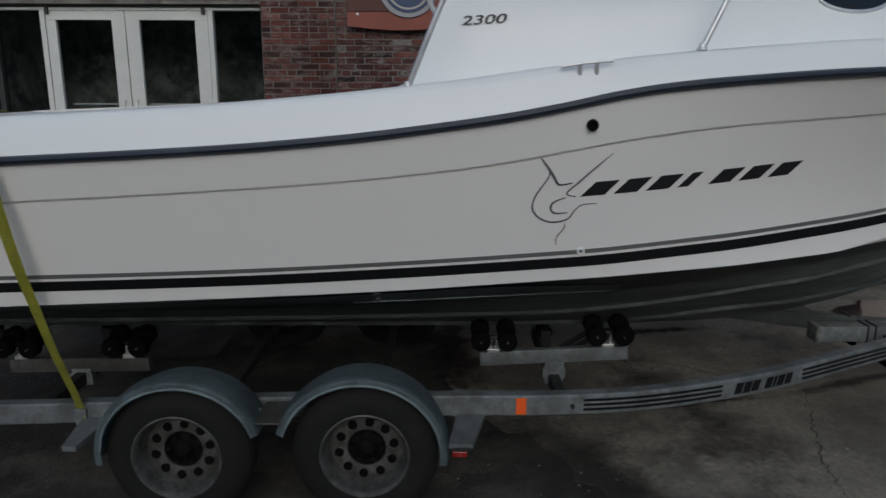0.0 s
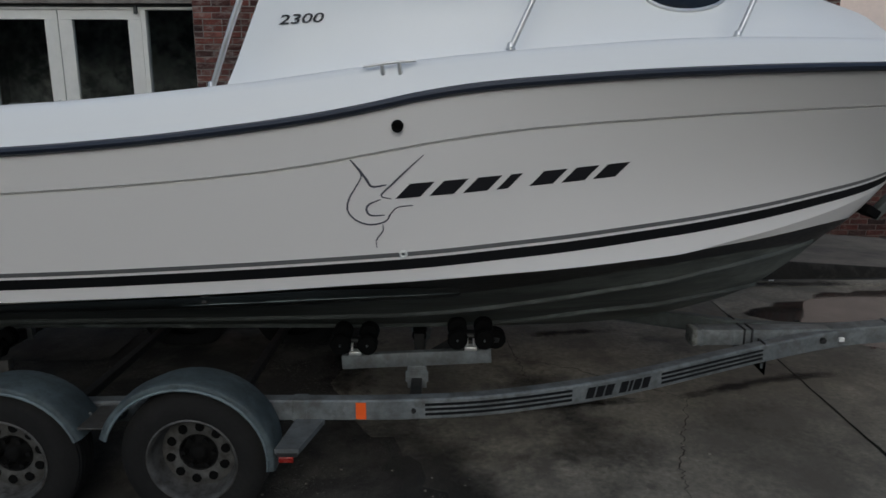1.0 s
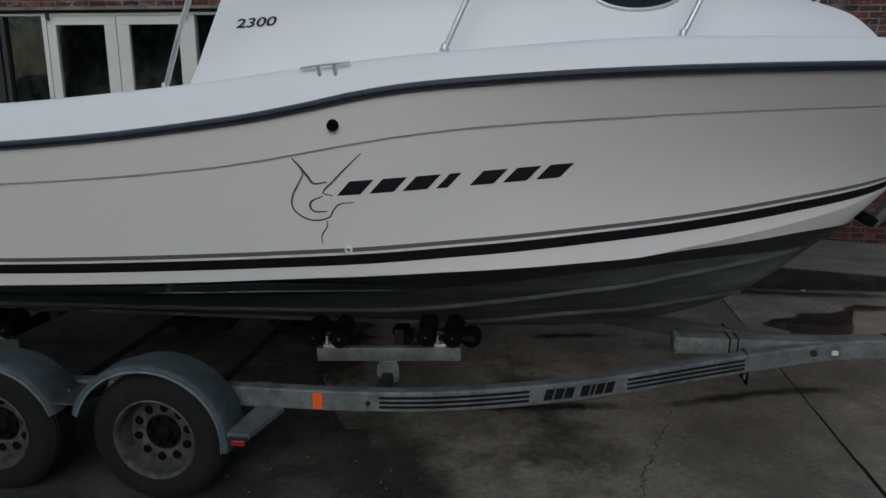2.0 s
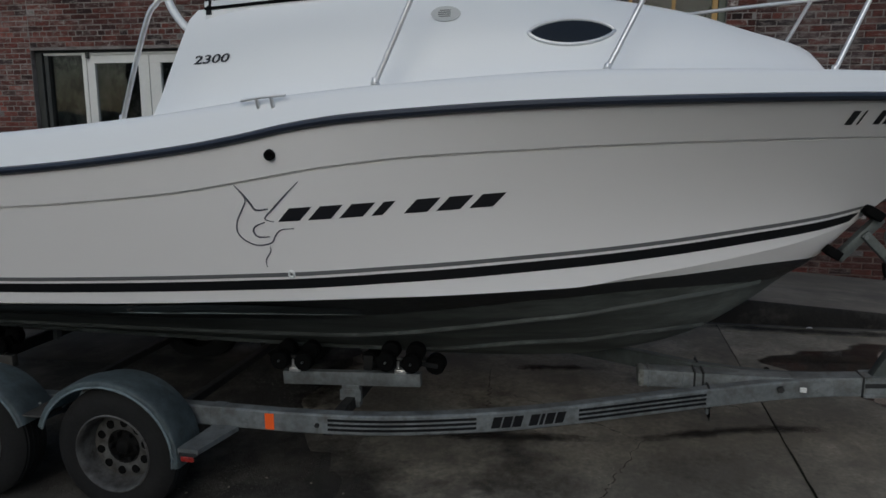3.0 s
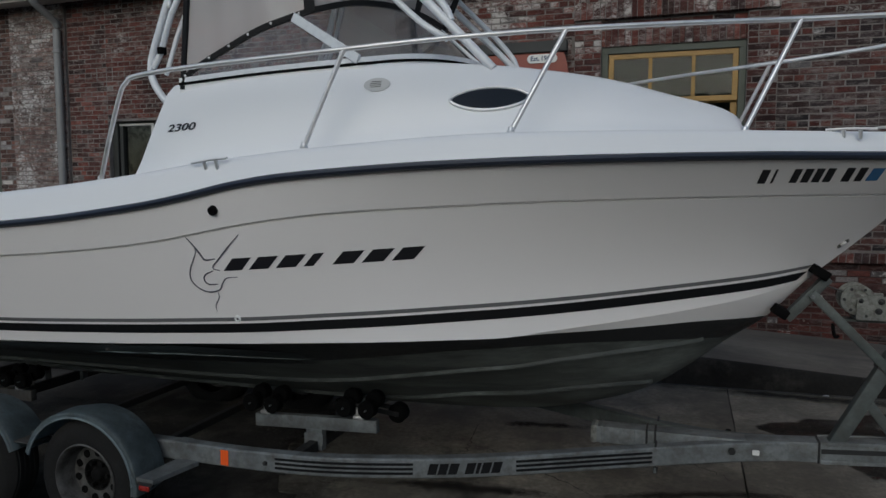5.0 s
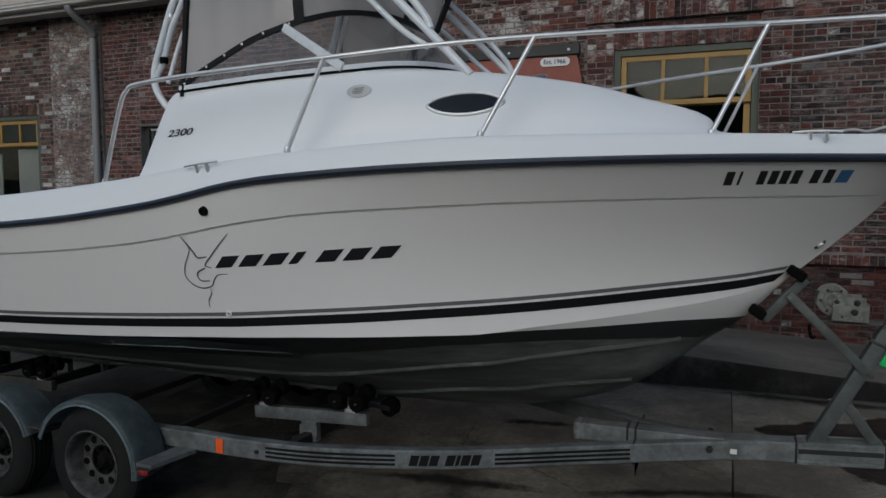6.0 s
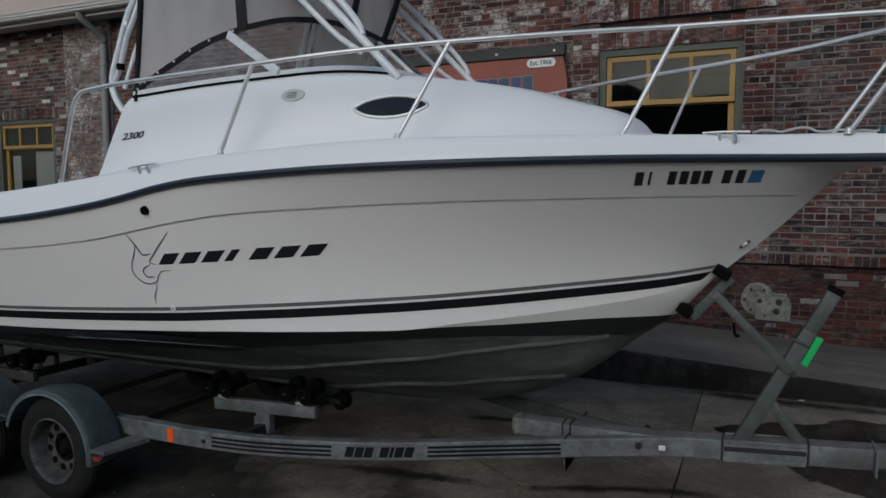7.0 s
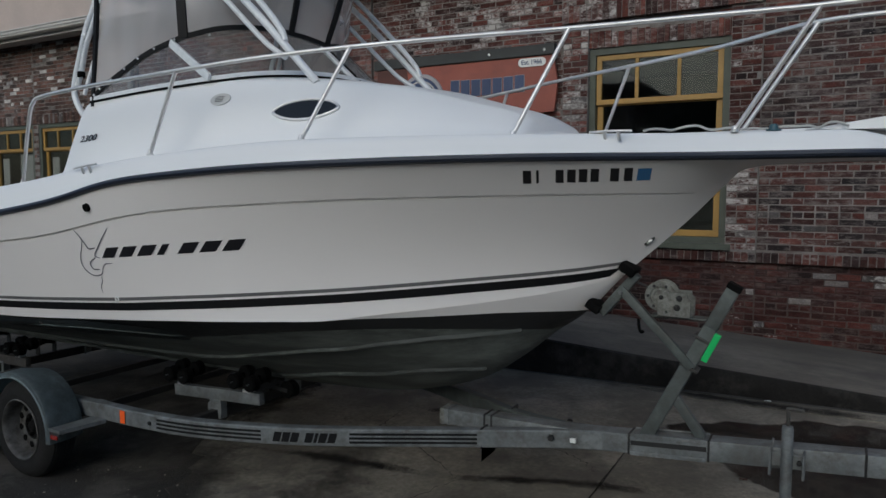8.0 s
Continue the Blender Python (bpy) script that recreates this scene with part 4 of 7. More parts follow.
def both(bm):
    """Mirror everything in bm across the centre plane of the boat."""
    geo = bmesh.ops.duplicate(bm, geom=bm.verts[:] + bm.edges[:] + bm.faces[:])["geom"]
    vs = [g for g in geo if isinstance(g, bmesh.types.BMVert)]
    for v in vs:
        v.co.y = 2 * YC - v.co.y
    bmesh.ops.reverse_faces(bm, faces=[g for g in geo if isinstance(g, bmesh.types.BMFace)])
    bmesh.ops.remove_doubles(bm, verts=bm.verts[:], dist=0.0008)
    bmesh.ops.recalc_face_normals(bm, faces=bm.faces[:])
    return bm


def hull_strip(bm, x0, x1, low, high, off=0.003, n=90):
    """A thin band lying on the near hull side between two height curves."""
    rows = []
    for i, x in enumerate(stations(x0, x1, n)):
        a, b = low(x), high(x)
        lean = (b - a) * 1.1 * (i / n) ** 30
        row = []
        for z, o, dx in ((a, 0, -lean), (a, off, -lean), (b, off, 0), (b, 0, 0)):
            row.append((x + dx, YC - hull_half(x + dx, z) - o, z))
        rows.append(row)
    sheet(bm, rows)


def decal(bm, outline, off=0.003):
    """A flat patch laid on the near hull side from an outline in x and z."""
    bm.faces.new([bm.verts.new((x, YC - hull_half(x, z) - off, z)) for x, z in outline])


def stroke(bm, points, w, off=0.003):
    """A tapering drawn line on the near hull side."""
    ps = smooth_path([(x, 0, z) for x, z in points], 7)
    rows = []
    for i, p in enumerate(ps):
        way = (ps[min(i + 1, len(ps) - 1)] - ps[max(i - 1, 0)]).normalized()
        s = i / (len(ps) - 1)
        hw = 0.5 * w * (0.25 + 0.75 * math.sin(math.pi * (0.1 + 0.8 * s)))
        row = []
        for sg in (-1, 1):
            x, z = p.x - sg * hw * way.z, p.z + sg * hw * way.x
            row.append((x, YC - hull_half(x, z) - off, z))
        rows.append(row)
    sheet(bm, rows)


def build_boat():
    boat = thing("motorboat", "white fibreglass cabin motorboat with navy rub rail on a trailer", "boat", at=(0, YC, 0.56))
    boat.matrix_world.translation = (0, 0, 0)
    boat.location = (0, 0, 0)
    # topsides
    bm = B()
    rows = []
    for x in stations(STERN, 4.0, 110) + stations(4.03, TIP, 22):
        lo = max(0.0, chine_half(x)) if x < 3.425 else 0.0
        z0 = chine_z(x) if x < 3.425 else keel_z(x)
        kn = max(knuckle_z(x), z0 + 0.01) if x < 3.85 else z0 + 0.5 * (rail_z(x) - 0.02 - z0)
        top = rail_z(x) - 0.02
        r = [(x, YC - hull_half(x, z), z) for z in stations(z0, kn - 0.011, 9)]
        deep = 0.010 * max(0.0, min(1.0, (3.84 - x) * 4))
        r += [(x, YC - hull_half(x, kn - 0.006) + deep, kn - 0.007), (x, YC - hull_half(x, kn - 0.002) + deep, kn - 0.003)]
        r += [(x, YC - hull_half(x, z), z) for z in stations(kn + 0.001, top, 4)]
        rows.append(r)
    sheet(bm, rows)
    part("hull_side", both(bm), "gelcoat_hull", boat, "off-white glossy gelcoat hull side with a moulded crease", True, 18)
    # bottom: white above the paint line, black boot, worn antifouling
    for name, mat, f0, f1, lab in (
        ("hull_shoulder", "gelcoat_hull", None, paint_z, ""),
        ("boot_stripe", "boot_paint", paint_z, boot_z, "black boot stripe at the waterline"),
        ("hull_bottom", "bottom_paint", boot_z, None, "worn grey-green antifouling paint on the bottom"),
    ):
        bm = B()
        rows = []
        for x in stations(STERN, 3.421, 100):
            c, k, h = chine_z(x), keel_z(x), max(0.001, chine_half(x))
            za = c if f0 is None else min(c, f0(x))
            zb = k if f1 is None else min(c, f1(x))
            za, zb = max(za, k), max(zb, k)
            row = []
            for z in stations(za, zb, 8 if f1 is None else 3):
                u = (z - k) / max(0.001, c - k)
                row.append((x, YC - h * u ** bulge(x), z))
            rows.append(row)
        sheet(bm, rows)
        bmesh.ops.dissolve_degenerate(bm, dist=0.0005, edges=bm.edges[:])
        part(name, both(bm), mat, boat, lab, True)
    # running strakes on the bottom
    def bottom_at(x, u):
        c, k, h = chine_z(x), keel_z(x), max(0.001, chine_half(x))
        return h * u ** bulge(x), k + (c - k) * u

    for line, e0, mat in ((curve_of((-2.9, 0.40), (0.5, 0.41), (0.96, 0.47), (1.28, 0.555), (1.84, 0.665), (2.16, 0.69), (2.44, 0.68), (2.7, 0.60), (2.9, 0.44)), 0.024, "strake_wear"),
                          (curve_of((-2.9, 0.10), (0.96, 0.13), (1.7, 0.295), (2.2, 0.315), (2.48, 0.25), (2.64, 0.13)), 0.0325, "strake_wear")):
        x1 = 2.9 if e0 < 0.03 else 2.64
        for sg in (-1, 1):
            bm = B()
            rows = []
            for x in stations(-2.9, x1, 70):
                u = line(x)
                y, z = bottom_at(x, u)
                e = e0 * min(1, 0.15 + (x1 - x) * 2)
                rows.append([(x, YC + sg * (y + 0.004), z + 0.006), (x, YC + sg * (y + e * 0.55), z - 0.010), (x, YC + sg * (y + e * 0.5), z - 0.018), (x, YC + sg * (y - e), z - e * 0.62)])
            sheet(bm, rows)
            bmesh.ops.recalc_face_normals(bm, faces=bm.faces[:])
            part("strake", bm, mat, boat, "worn spray strake", True)
    # spray rail along the after chine, with a teal scrape on its lip
    def rail_lip(x):
        k = min(1.0, max(0.0, (0.87 - x) / 0.7))
        h = chine_half(x)
        y, z = bottom_at(x, 0.77)
        return y + (h - 0.045 - y) * k * 0.98, z + (h - 0.045 - y) * 0.31 * k

    bm = B()
    rows = []
    for x in stations(STERN + 0.02, 0.87, 70):
        top, lip, inner = (chine_half(x) - 0.004, chine_z(x) - 0.012), rail_lip(x), bottom_at(x, 0.70)
        k = min(1.0, max(0.0, (0.87 - x) / 0.7))
        yb, zb = bottom_at(x, 0.86)
        top = (yb + (top[0] - yb) * k, zb + (top[1] - zb) * k)
        rows.append([(x, YC - y - 0.003, z) for y, z in (top, ((top[0] + lip[0]) / 2 + 0.004, (top[1] + lip[1]) / 2), lip, inner)])
    sheet(bm, rows)
    part("spray_rail", both(bm), "teal_wear", boat, "blue-grey worn spray rail under the chine", True)
    bm = B()
    rows = []
    for x in stations(-0.42, 0.865, 60):
        y, z = rail_lip(x)
        w = 0.006 * min(1.0, (x + 0.44) * 4) * (0.75 + 0.6 * noise.noise(Vector((x * 5, 0, 0)))) * min(1.0, (0.9 - x) * 3)
        rows.append([(x, YC - y - 0.007, z + w), (x, YC - y - 0.008, z), (x, YC - y - 0.003, z - w * 0.6)])
    sheet(bm, rows)
    part("scrape", bm, "scrape", boat, "thin teal scrape through the paint", True)
    bm = B()
    y, z = rail_lip(-0.30)
    z += 0.03
    turned(bm, [(0.0, -0.028), (0.012, -0.028), (0.015, -0.02), (0.022, -0.016), (0.026, 0.0)], (-0.30, YC - y - 0.004, z), "y", 16)
    part("skin_fitting", bm, "rim_steel", boat, "small round through-hull fitting", True)
    # transom
    bm = B()
    x = STERN
    ring = [(x, YC - hull_half(x, z), z) for z in stations(rail_z(x) - 0.02, chine_z(x), 6)] + [(x, YC, keel_z(x))]
    ring += [(x, 2 * YC - p[1], p[2]) for p in reversed(ring[:-1])]
    bm.faces.new([bm.verts.new(p) for p in ring])
    part("transom", bm, "gelcoat_hull", boat)
    # stripes
    for sg in (0, 1):
        bm = B()
        hull_strip(bm, STERN, 3.435, lambda x: stripe_z(x) - 0.010, lambda x: stripe_z(x) + 0.010)
        bm2 = B()
        hull_strip(bm2, STERN, 3.415, lambda x: stripe_z(x) - 0.073, lambda x: stripe_z(x) - 0.024)
        for b2, nm, mt, lb in ((bm, "pinstripe", "grey_vinyl", "thin grey stripe"), (bm2, "stripe", "black_vinyl", "bold black stripe")):
            if sg:
                for v in b2.verts:
                    v.co.y = 2 * YC - v.co.y
            bmesh.ops.recalc_face_normals(b2, faces=b2.faces[:])
            part(nm, b2, mt, boat, lb, True)
    # rub rail
    bm = B()
    rows = []
    for x in stations(STERN, 4.6, 120) + stations(4.62, TIP, 14):
        h, z = sheer_half(x), rail_z(x)
        rows.append([(x, YC - h + 0.01, z - 0.036), (x, YC - h - 0.012, z - 0.038), (x, YC - h - 0.028, z - 0.030), (x, YC - h - 0.034, z - 0.017), (x, YC - h - 0.028, z - 0.005), (x, YC - h - 0.012, z + 0.002), (x, YC - h + 0.01, z)])
    sheet(bm, rows)
    part("rub_rail", both(bm), "rail_rubber", boat, "navy rubber rub rail round the sheer", True)
    # deck edge, foredeck and cockpit
    bm = B()
    rows = []
    for x in stations(STERN, 4.6, 110) + stations(4.62, TIP, 14):
        h, z, g = sheer_half(x), rail_z(x), gunwale_z(x)
        k = min(1.0, h / 0.28)
        inner = max(0.0, h - 0.27 * k)
        mid = (h - 0.045 * k, g - 0.035)
        rows.append([(x, YC - h, z - 0.002), (x, YC - h + 0.006 * k, z + 0.012), (x, YC - (h + mid[0]) / 2 - 0.004, (z + mid[1]) / 2), (x, YC - mid[0], mid[1]),
                     (x, YC - h + 0.056 * k, g - 0.013), (x, YC - h + 0.075 * k, g - 0.002), (x, YC - h + 0.10 * k, g), (x, YC - inner, g + 0.004)])
    sheet(bm, rows)
    part("gunwale", both(bm), "gelcoat_deck", boat, "white moulded deck edge", True)
    bm = B()
    rows = []
    for x in stations(-0.2, TIP, 50):
        h, g = sheer_half(x), gunwale_z(x)
        inner = max(0.0, h - 0.27 * min(1.0, h / 0.28))
        rows.append([(x, YC - inner * (1 - s), g + 0.004 + 0.02 * (1 - (1 - s) ** 2)) for s in stations(0, 1, 4)])
    sheet(bm, rows)
    part("foredeck", both(bm), "gelcoat_deck", boat, "", True)
    bm = B()
    rows = []
    for x in stations(STERN, -0.18, 20):
        h, g = sheer_half(x) - 0.27, gunwale_z(x) + 0.004
        rows.append([(x, YC - h, g), (x, YC - h, g - 0.03), (x, YC - h - 0.05, g - 0.06), (x, YC - h - 0.05, 1.30), (x, YC, 1.29)])
    sheet(bm, rows)
    part("cockpit_liner", both(bm), "cockpit", boat, "", True)
    bm = B()
    box(bm, STERN, STERN + 0.1, YC - 1.06, YC + 1.06, 1.25, gunwale_z(STERN), 0.01)
    part("transom_cap", bm, "gelcoat_deck", boat)
    # cabin
    bm = B()
    rows = []
    for x in [-0.16] + stations(0.06, 3.0, 58) + stations(3.015, 3.2, 16):
        g, t, e = gunwale_z(x) + 0.004, cabin_top(x), cabin_edge(x)
        r = []
        for s in stations(0, 0.93, 9):
            z = g + (t - g) * s
            xx = x + (0.2 * s if x < 0.0 else 0.0)
            r.append((xx, YC - cabin_half(x, z) - 0.02 * max(0, 1 - s * 6), z))
        crown = 0.075 if x < 1.5 else 0.075 - 0.045 * min(1.0, (x - 1.5) / 0.6)
        crown *= min(1.0, e / 0.5)
        xx = x + (0.2 if x < 0.0 else 0.0)
        z93 = g + (t - g) * 0.93
        e93 = cabin_half(x, z93)
        for s in (0.35, 0.7, 1.0):
            a = s * math.pi / 2
            r.append((xx, YC - (e93 - (e93 - e + 0.045 * min(1, e / 0.3)) * (1 - math.cos(a)) ** 0.8), z93 + (t - z93 + 0.004) * math.sin(a)))
        e2 = YC - r[-1][1]
        for s in stations(0.12, 1, 7):
            r.append((xx, YC - e2 * (1 - s), r[11 + 1][2] + crown * (1 - (1 - s) ** 2)))
        rows.append(r)
    # the after end slopes back
    sheet(bm, rows)
    bm.verts.ensure_lookup_table()
    n = len(rows[0])
    aft = [bm.verts[i] for i in range(n)]
    low = bm.verts.new((-0.16, YC, gunwale_z(-0.16)))
    for a, b in zip(aft, aft[1:]):
        bm.faces.new((a, low, b))
    part("cabin", both(bm), "gelcoat_deck", boat, "white moulded cuddy cabin with a rounded foredeck", True)

    # fittings on the hull side
    def fitting(name, mat, x, z, prof, lab):
        bmf = B()
        turned(bmf, prof, (0, 0, 0), "y", 20)
        h0, hz = hull_half(x, z), (hull_half(x, z + 0.03) - hull_half(x, z - 0.03)) / 0.06
        bmesh.ops.transform(bmf, matrix=Matrix.Translation((x, YC - h0, z)) @ Matrix.Rotation(math.atan(hz), 4, "X"), verts=bmf.verts[:])
        return part(name, bmf, mat, boat, lab, True)

    fitting("vent_fitting", "black_rubber", 0.606, 1.862, [(0.0, -0.010), (0.012, -0.012), (0.015, -0.018), (0.023, -0.018), (0.025, 0.0)], "black round drain fitting")
    d = fitting("drain_fitting", "white_plain", 0.615, 1.297, [(0.007, 0.004), (0.008, -0.006), (0.014, -0.009), (0.018, -0.006), (0.02, 0.0)], "white drain fitting")
    # bow eye
    bm = B()
    ey = YC - hull_half(3.574, 1.688) - 0.006
    ring = [(3.574 + 0.027 * math.cos(a) * 0.8 + 0.012 * math.sin(a), ey, 1.688 + 0.015 * math.sin(a) + 0.014 * math.cos(a)) for a in (2 * math.pi * k / 18 for k in range(19))]
    tube(bm, ring, 0.0055, 8, False)
    eye = part("bow_eye", bm, "stained_steel", boat, "tarnished towing eye", True)
    bm = B()
    tube(bm, [(3.566, ey - 0.002, 1.678), (3.574, ey - 0.008, 1.687), (3.584, ey - 0.002, 1.696)], 0.0085, 10)
    part("eye_bolt", bm, "steel", eye, "bright steel bolt", True)

    # a maker's name and mark, as plain slanted blocks and drawn lines
    for k in range(7):
        x, z = 0.588 + k * 0.143, 1.553 + 0.0115 * k
        w, hh, sl = 0.104, 0.066, 0.062
        bm = B()
        rows = []
        for v in stations(0, 1, 3):
            rows.append([(x + u + sl * v, YC - hull_half(x + u + sl * v, z + hh * v + 0.08 * u) - 0.003, z + hh * v + 0.08 * u) for u in stations(0, w if k != 3 else 0.05, 4)])
        sheet(bm, rows)
        part("name_block", bm, "logo_ink", boat)
    for pts, w in (
        ([(0.408, 1.722), (0.442, 1.68), (0.47, 1.638), (0.493, 1.607), (0.551, 1.614)], 0.014),
        ([(0.418, 1.708), (0.449, 1.657), (0.424, 1.605), (0.394, 1.555), (0.384, 1.501), (0.416, 1.458), (0.475, 1.436), (0.542, 1.451), (0.567, 1.487), (0.598, 1.515), (0.661, 1.523)], 0.010),
        ([(0.709, 1.742), (0.64, 1.679), (0.577, 1.618), (0.529, 1.568), (0.569, 1.552)], 0.010),
        ([(0.525, 1.55), (0.476, 1.528), (0.464, 1.501), (0.484, 1.478), (0.538, 1.48)], 0.012),
        ([(0.531, 1.436), (0.529, 1.406), (0.501, 1.365), (0.5, 1.326)], 0.008),
    ):
        bm = B()
        stroke(bm, pts, w * 0.78)
        part("flourish", bm, "logo_line", boat, "thin drawn flourish")
    # registration, as plain bars, and its sticker
    for x, wd in ((3.09, 0.036), (3.148, 0.011), (3.232, 0.034), (3.282, 0.036), (3.332, 0.036), (3.382, 0.036), (3.467, 0.038), (3.527, 0.036)):
        z = 1.996 + (x - 3.09) * 0.03
        bm = B()
        decal(bm, [(x, z), (x + wd, z), (x + wd + 0.02, z + 0.062), (x + 0.02, z + 0.062)])
        part("registration_bar", bm, "logo_ink", boat)
    bm = B()
    decal(bm, [(3.582, 2.011), (3.640, 2.013), (3.662, 2.070), (3.604, 2.068)], 0.004)
    part("sticker", bm, "blue_plain", boat, "small blue square sticker")

    # fittings on the cabin side
    def on_cabin(x, z, off):
        return (x, YC - cabin_half(x, z) - off, z)

    bm = B()
    n = 40
    outline = []
    for i in range(n):
        a = 2 * math.pi * i / n
        c, s = math.cos(a), math.sin(a)
        outline.append((1.868 + 0.184 * c, 2.407 + 0.006 * c + 0.054 * math.copysign(abs(s) ** 1.35, s)))
    bm.faces.new([bm.verts.new(on_cabin(x, z, 0.006)) for x, z in outline])
    port = part("port_window", bm, "smoked", boat, "dark almond-shaped port window with a bright trim ring")
    bm = B()
    ring = [on_cabin(1.868 + (x - 1.868) * 1.03, 2.407 + (z - 2.407) * 1.08, 0.005) for x, z in outline]
    tube(bm, ring + [ring[0]], 0.0085, 8, False)
    part("trim_ring", bm, "steel", port, "", True)
    bm = B()
    cx, cz = 1.306, 2.487
    bm.faces.new([bm.verts.new(on_cabin(cx + 0.066 * math.cos(2 * math.pi * i / 30), cz + 0.036 * math.sin(2 * math.pi * i / 30), 0.006)) for i in range(30)])
    ex = bmesh.ops.extrude_face_region(bm, geom=bm.faces[:])
    bmesh.ops.translate(bm, vec=(0, 0.012, 0), verts=[v for v in ex["geom"] if isinstance(v, bmesh.types.BMVert)])
    bmesh.ops.recalc_face_normals(bm, faces=bm.faces[:])
    vent = part("cabin_vent", bm, "vent_grey", boat, "oval louvred vent")
    for k in range(4):
        bm = B()
        z = cz + 0.015 - 0.0095 * k
        p, q = on_cabin(cx - 0.034 + 0.006 * (k % 3 == 0), z, 0.006), on_cabin(cx + 0.022, z + 0.002, 0.006)
        bar(bm, p, q, 0.004, 0.0034, 0)
        part("slot", bm, "grey_vinyl", vent)
    bm = text_mesh("2300", 0.056, 0.001, Matrix.Identity(4), 0.2, 1.75, 0.0007)
    for v in bm.verts:
        x, z, d = 0.172 + v.co.x, 2.296 + v.co.y + v.co.x * 0.05, v.co.z
        v.co = Vector(on_cabin(x, z, 0.004 + d))
    part("model_number", bm, "logo_ink", boat, "dark italic number")
    bm = B()

    def cleat(x, z, y, slant):
        c = B()
        tube(c, smooth_path([(x - 0.104, y, z - slant), (x, y - 0.003, z + 0.003), (x + 0.104, y, z + slant)], 5), 0.006, 8)
        for u in (-0.03, 0.038):
            tube(c, [(x + u, y, z + slant * u / 0.1), (x + u + 0.002, y + 0.006, z - 0.022), (x + u + 0.003, y + 0.014, z - 0.042)], 0.009, 8)
        return part("cleat", c, "steel", boat, "steel mooring cleat", True)

    cleat(0.577, 2.102, YC - sheer_half(0.577) + 0.030, 0.012)
    cleat(3.487, 2.243, YC - sheer_half(3.487) + 0.028, 0.0)
    bm.free()

    # rails, near and far
    for sg in (-1, 1):
        def P(x, half, z):
            return (x, YC + sg * half + (0.11 * max(0, min(1, (x - 1) / 2)) if sg > 0 and x < 4.4 else 0), z)
        bow = [P(3.8, 0.42, 2.768), P(4.35, 0.35, 2.772), P(4.8, 0.31, 2.785), P(5.1, 0.15, 2.80), P(5.15, 0.0, 2.80)] if sg < 0 else [(3.8, 4.70, 2.782), (4.33, 4.45, 2.82), (4.8, 4.40, 2.82), (5.1, 4.33, 2.81), (5.15, YC, 2.80)]
        top = [P(-0.149, 1.253, 1.995), P(-0.136, 1.256, 2.03), P(-0.07, 1.274, 2.19), P(-0.011, 1.288, 2.326), P(0.05, 1.30, 2.455), P(0.085, 1.30, 2.50), P(0.15, 1.295, 2.532), P(0.5, 1.27, 2.566), P(1.26, 1.21, 2.612), P(1.75, 1.10, 2.655), P(2.247, 0.945, 2.692), P(2.75, 0.745, 2.726), P(3.265, 0.525, 2.756 if sg < 0 else 2.745), *bow]
        bm = B()
        tube(bm, smooth_path(top, 6), 0.0118, 10)
        rail = part("bow_rail", bm, "steel", boat, "polished steel guard rail", True)
        for a, b in ((P(1.058, 1.23, 2.165), P(1.262, 1.21, 2.61)), (P(2.026, 1.075, 2.225), P(2.247, 0.945, 2.69)), (P(3.03, 0.665, 2.235), P(3.265, 0.525, 2.755)), (P(4.01, 0.29, 2.245), P(4.352, 0.35, 2.77)) if sg < 0 else ((3.96, 4.45, 2.245), (4.33, 4.45, 2.818))):
            bm = B()
            tube(bm, [a, b], 0.0115, 10)
            stn = part("stanchion", bm, "steel", rail, "", True)
            bm = B()
            turned(bm, [(0.02, -0.006), (0.02, 0.002), (0.015, 0.006), (0.013, 0.022), (0.011, 0.024)], a, "z", 14)
            part("foot", bm, "steel", rail, "", True)
        bm = B()
        turned(bm, [(0.022, -0.012), (0.022, 0.0), (0.016, 0.006), (0.013, 0.03), (0.011, 0.032)], P(-0.148, 1.253, 2.0), "z", 14)
        part("foot", bm, "steel", rail, "", True)
        # canopy frame: forward legs, after legs
        bm = B()
        tube(bm, smooth_path([P(1.85, 0.725, 2.57), P(1.63, 0.735, 2.795), P(1.36, 0.75, 3.06), P(0.95, 0.77, 3.44), P(0.7, 0.79, 3.58), P(0.3, 0.80, 3.63), P(-0.4, 0.80, 3.64), P(-1.1, 0.80, 3.62)], 6), 0.023, 12)
        part("canopy_leg", bm, "white_pipe", boat, "white tubular canopy leg", True)
        bm = B()
        tube(bm, smooth_path([P(1.60, 0.70, 2.735), P(1.43, 0.70, 2.85), P(1.14, 0.71, 3.12), P(0.78, 0.73, 3.44), P(0.5, 0.75, 3.58)], 6), 0.017, 12)
        part("canopy_brace", bm, "white_pipe", boat, "", True)
        bm = B()
        tube(bm, smooth_path([P(1.63, 0.735, 2.82), P(1.59, 0.735, 2.90), P(1.43, 0.74, 3.08), P(1.04, 0.76, 3.46), P(0.86, 0.78, 3.6)], 6), 0.019, 12)
        part("canopy_brace", bm, "white_pipe", boat, "", True)
        bm = B()
        tube(bm, smooth_path([P(0.075, 0.90, 2.40), P(-0.02, 0.905, 2.475), P(-0.09, 0.905, 2.58), P(-0.10, 0.90, 2.68), P(-0.04, 0.89, 2.87), P(0.03, 0.88, 3.055), P(0.09, 0.865, 3.18), P(0.24, 0.82, 3.62)], 6), 0.020, 12)
        part("canopy_leg", bm, "white_pipe", boat, "", True)
        bm = B()
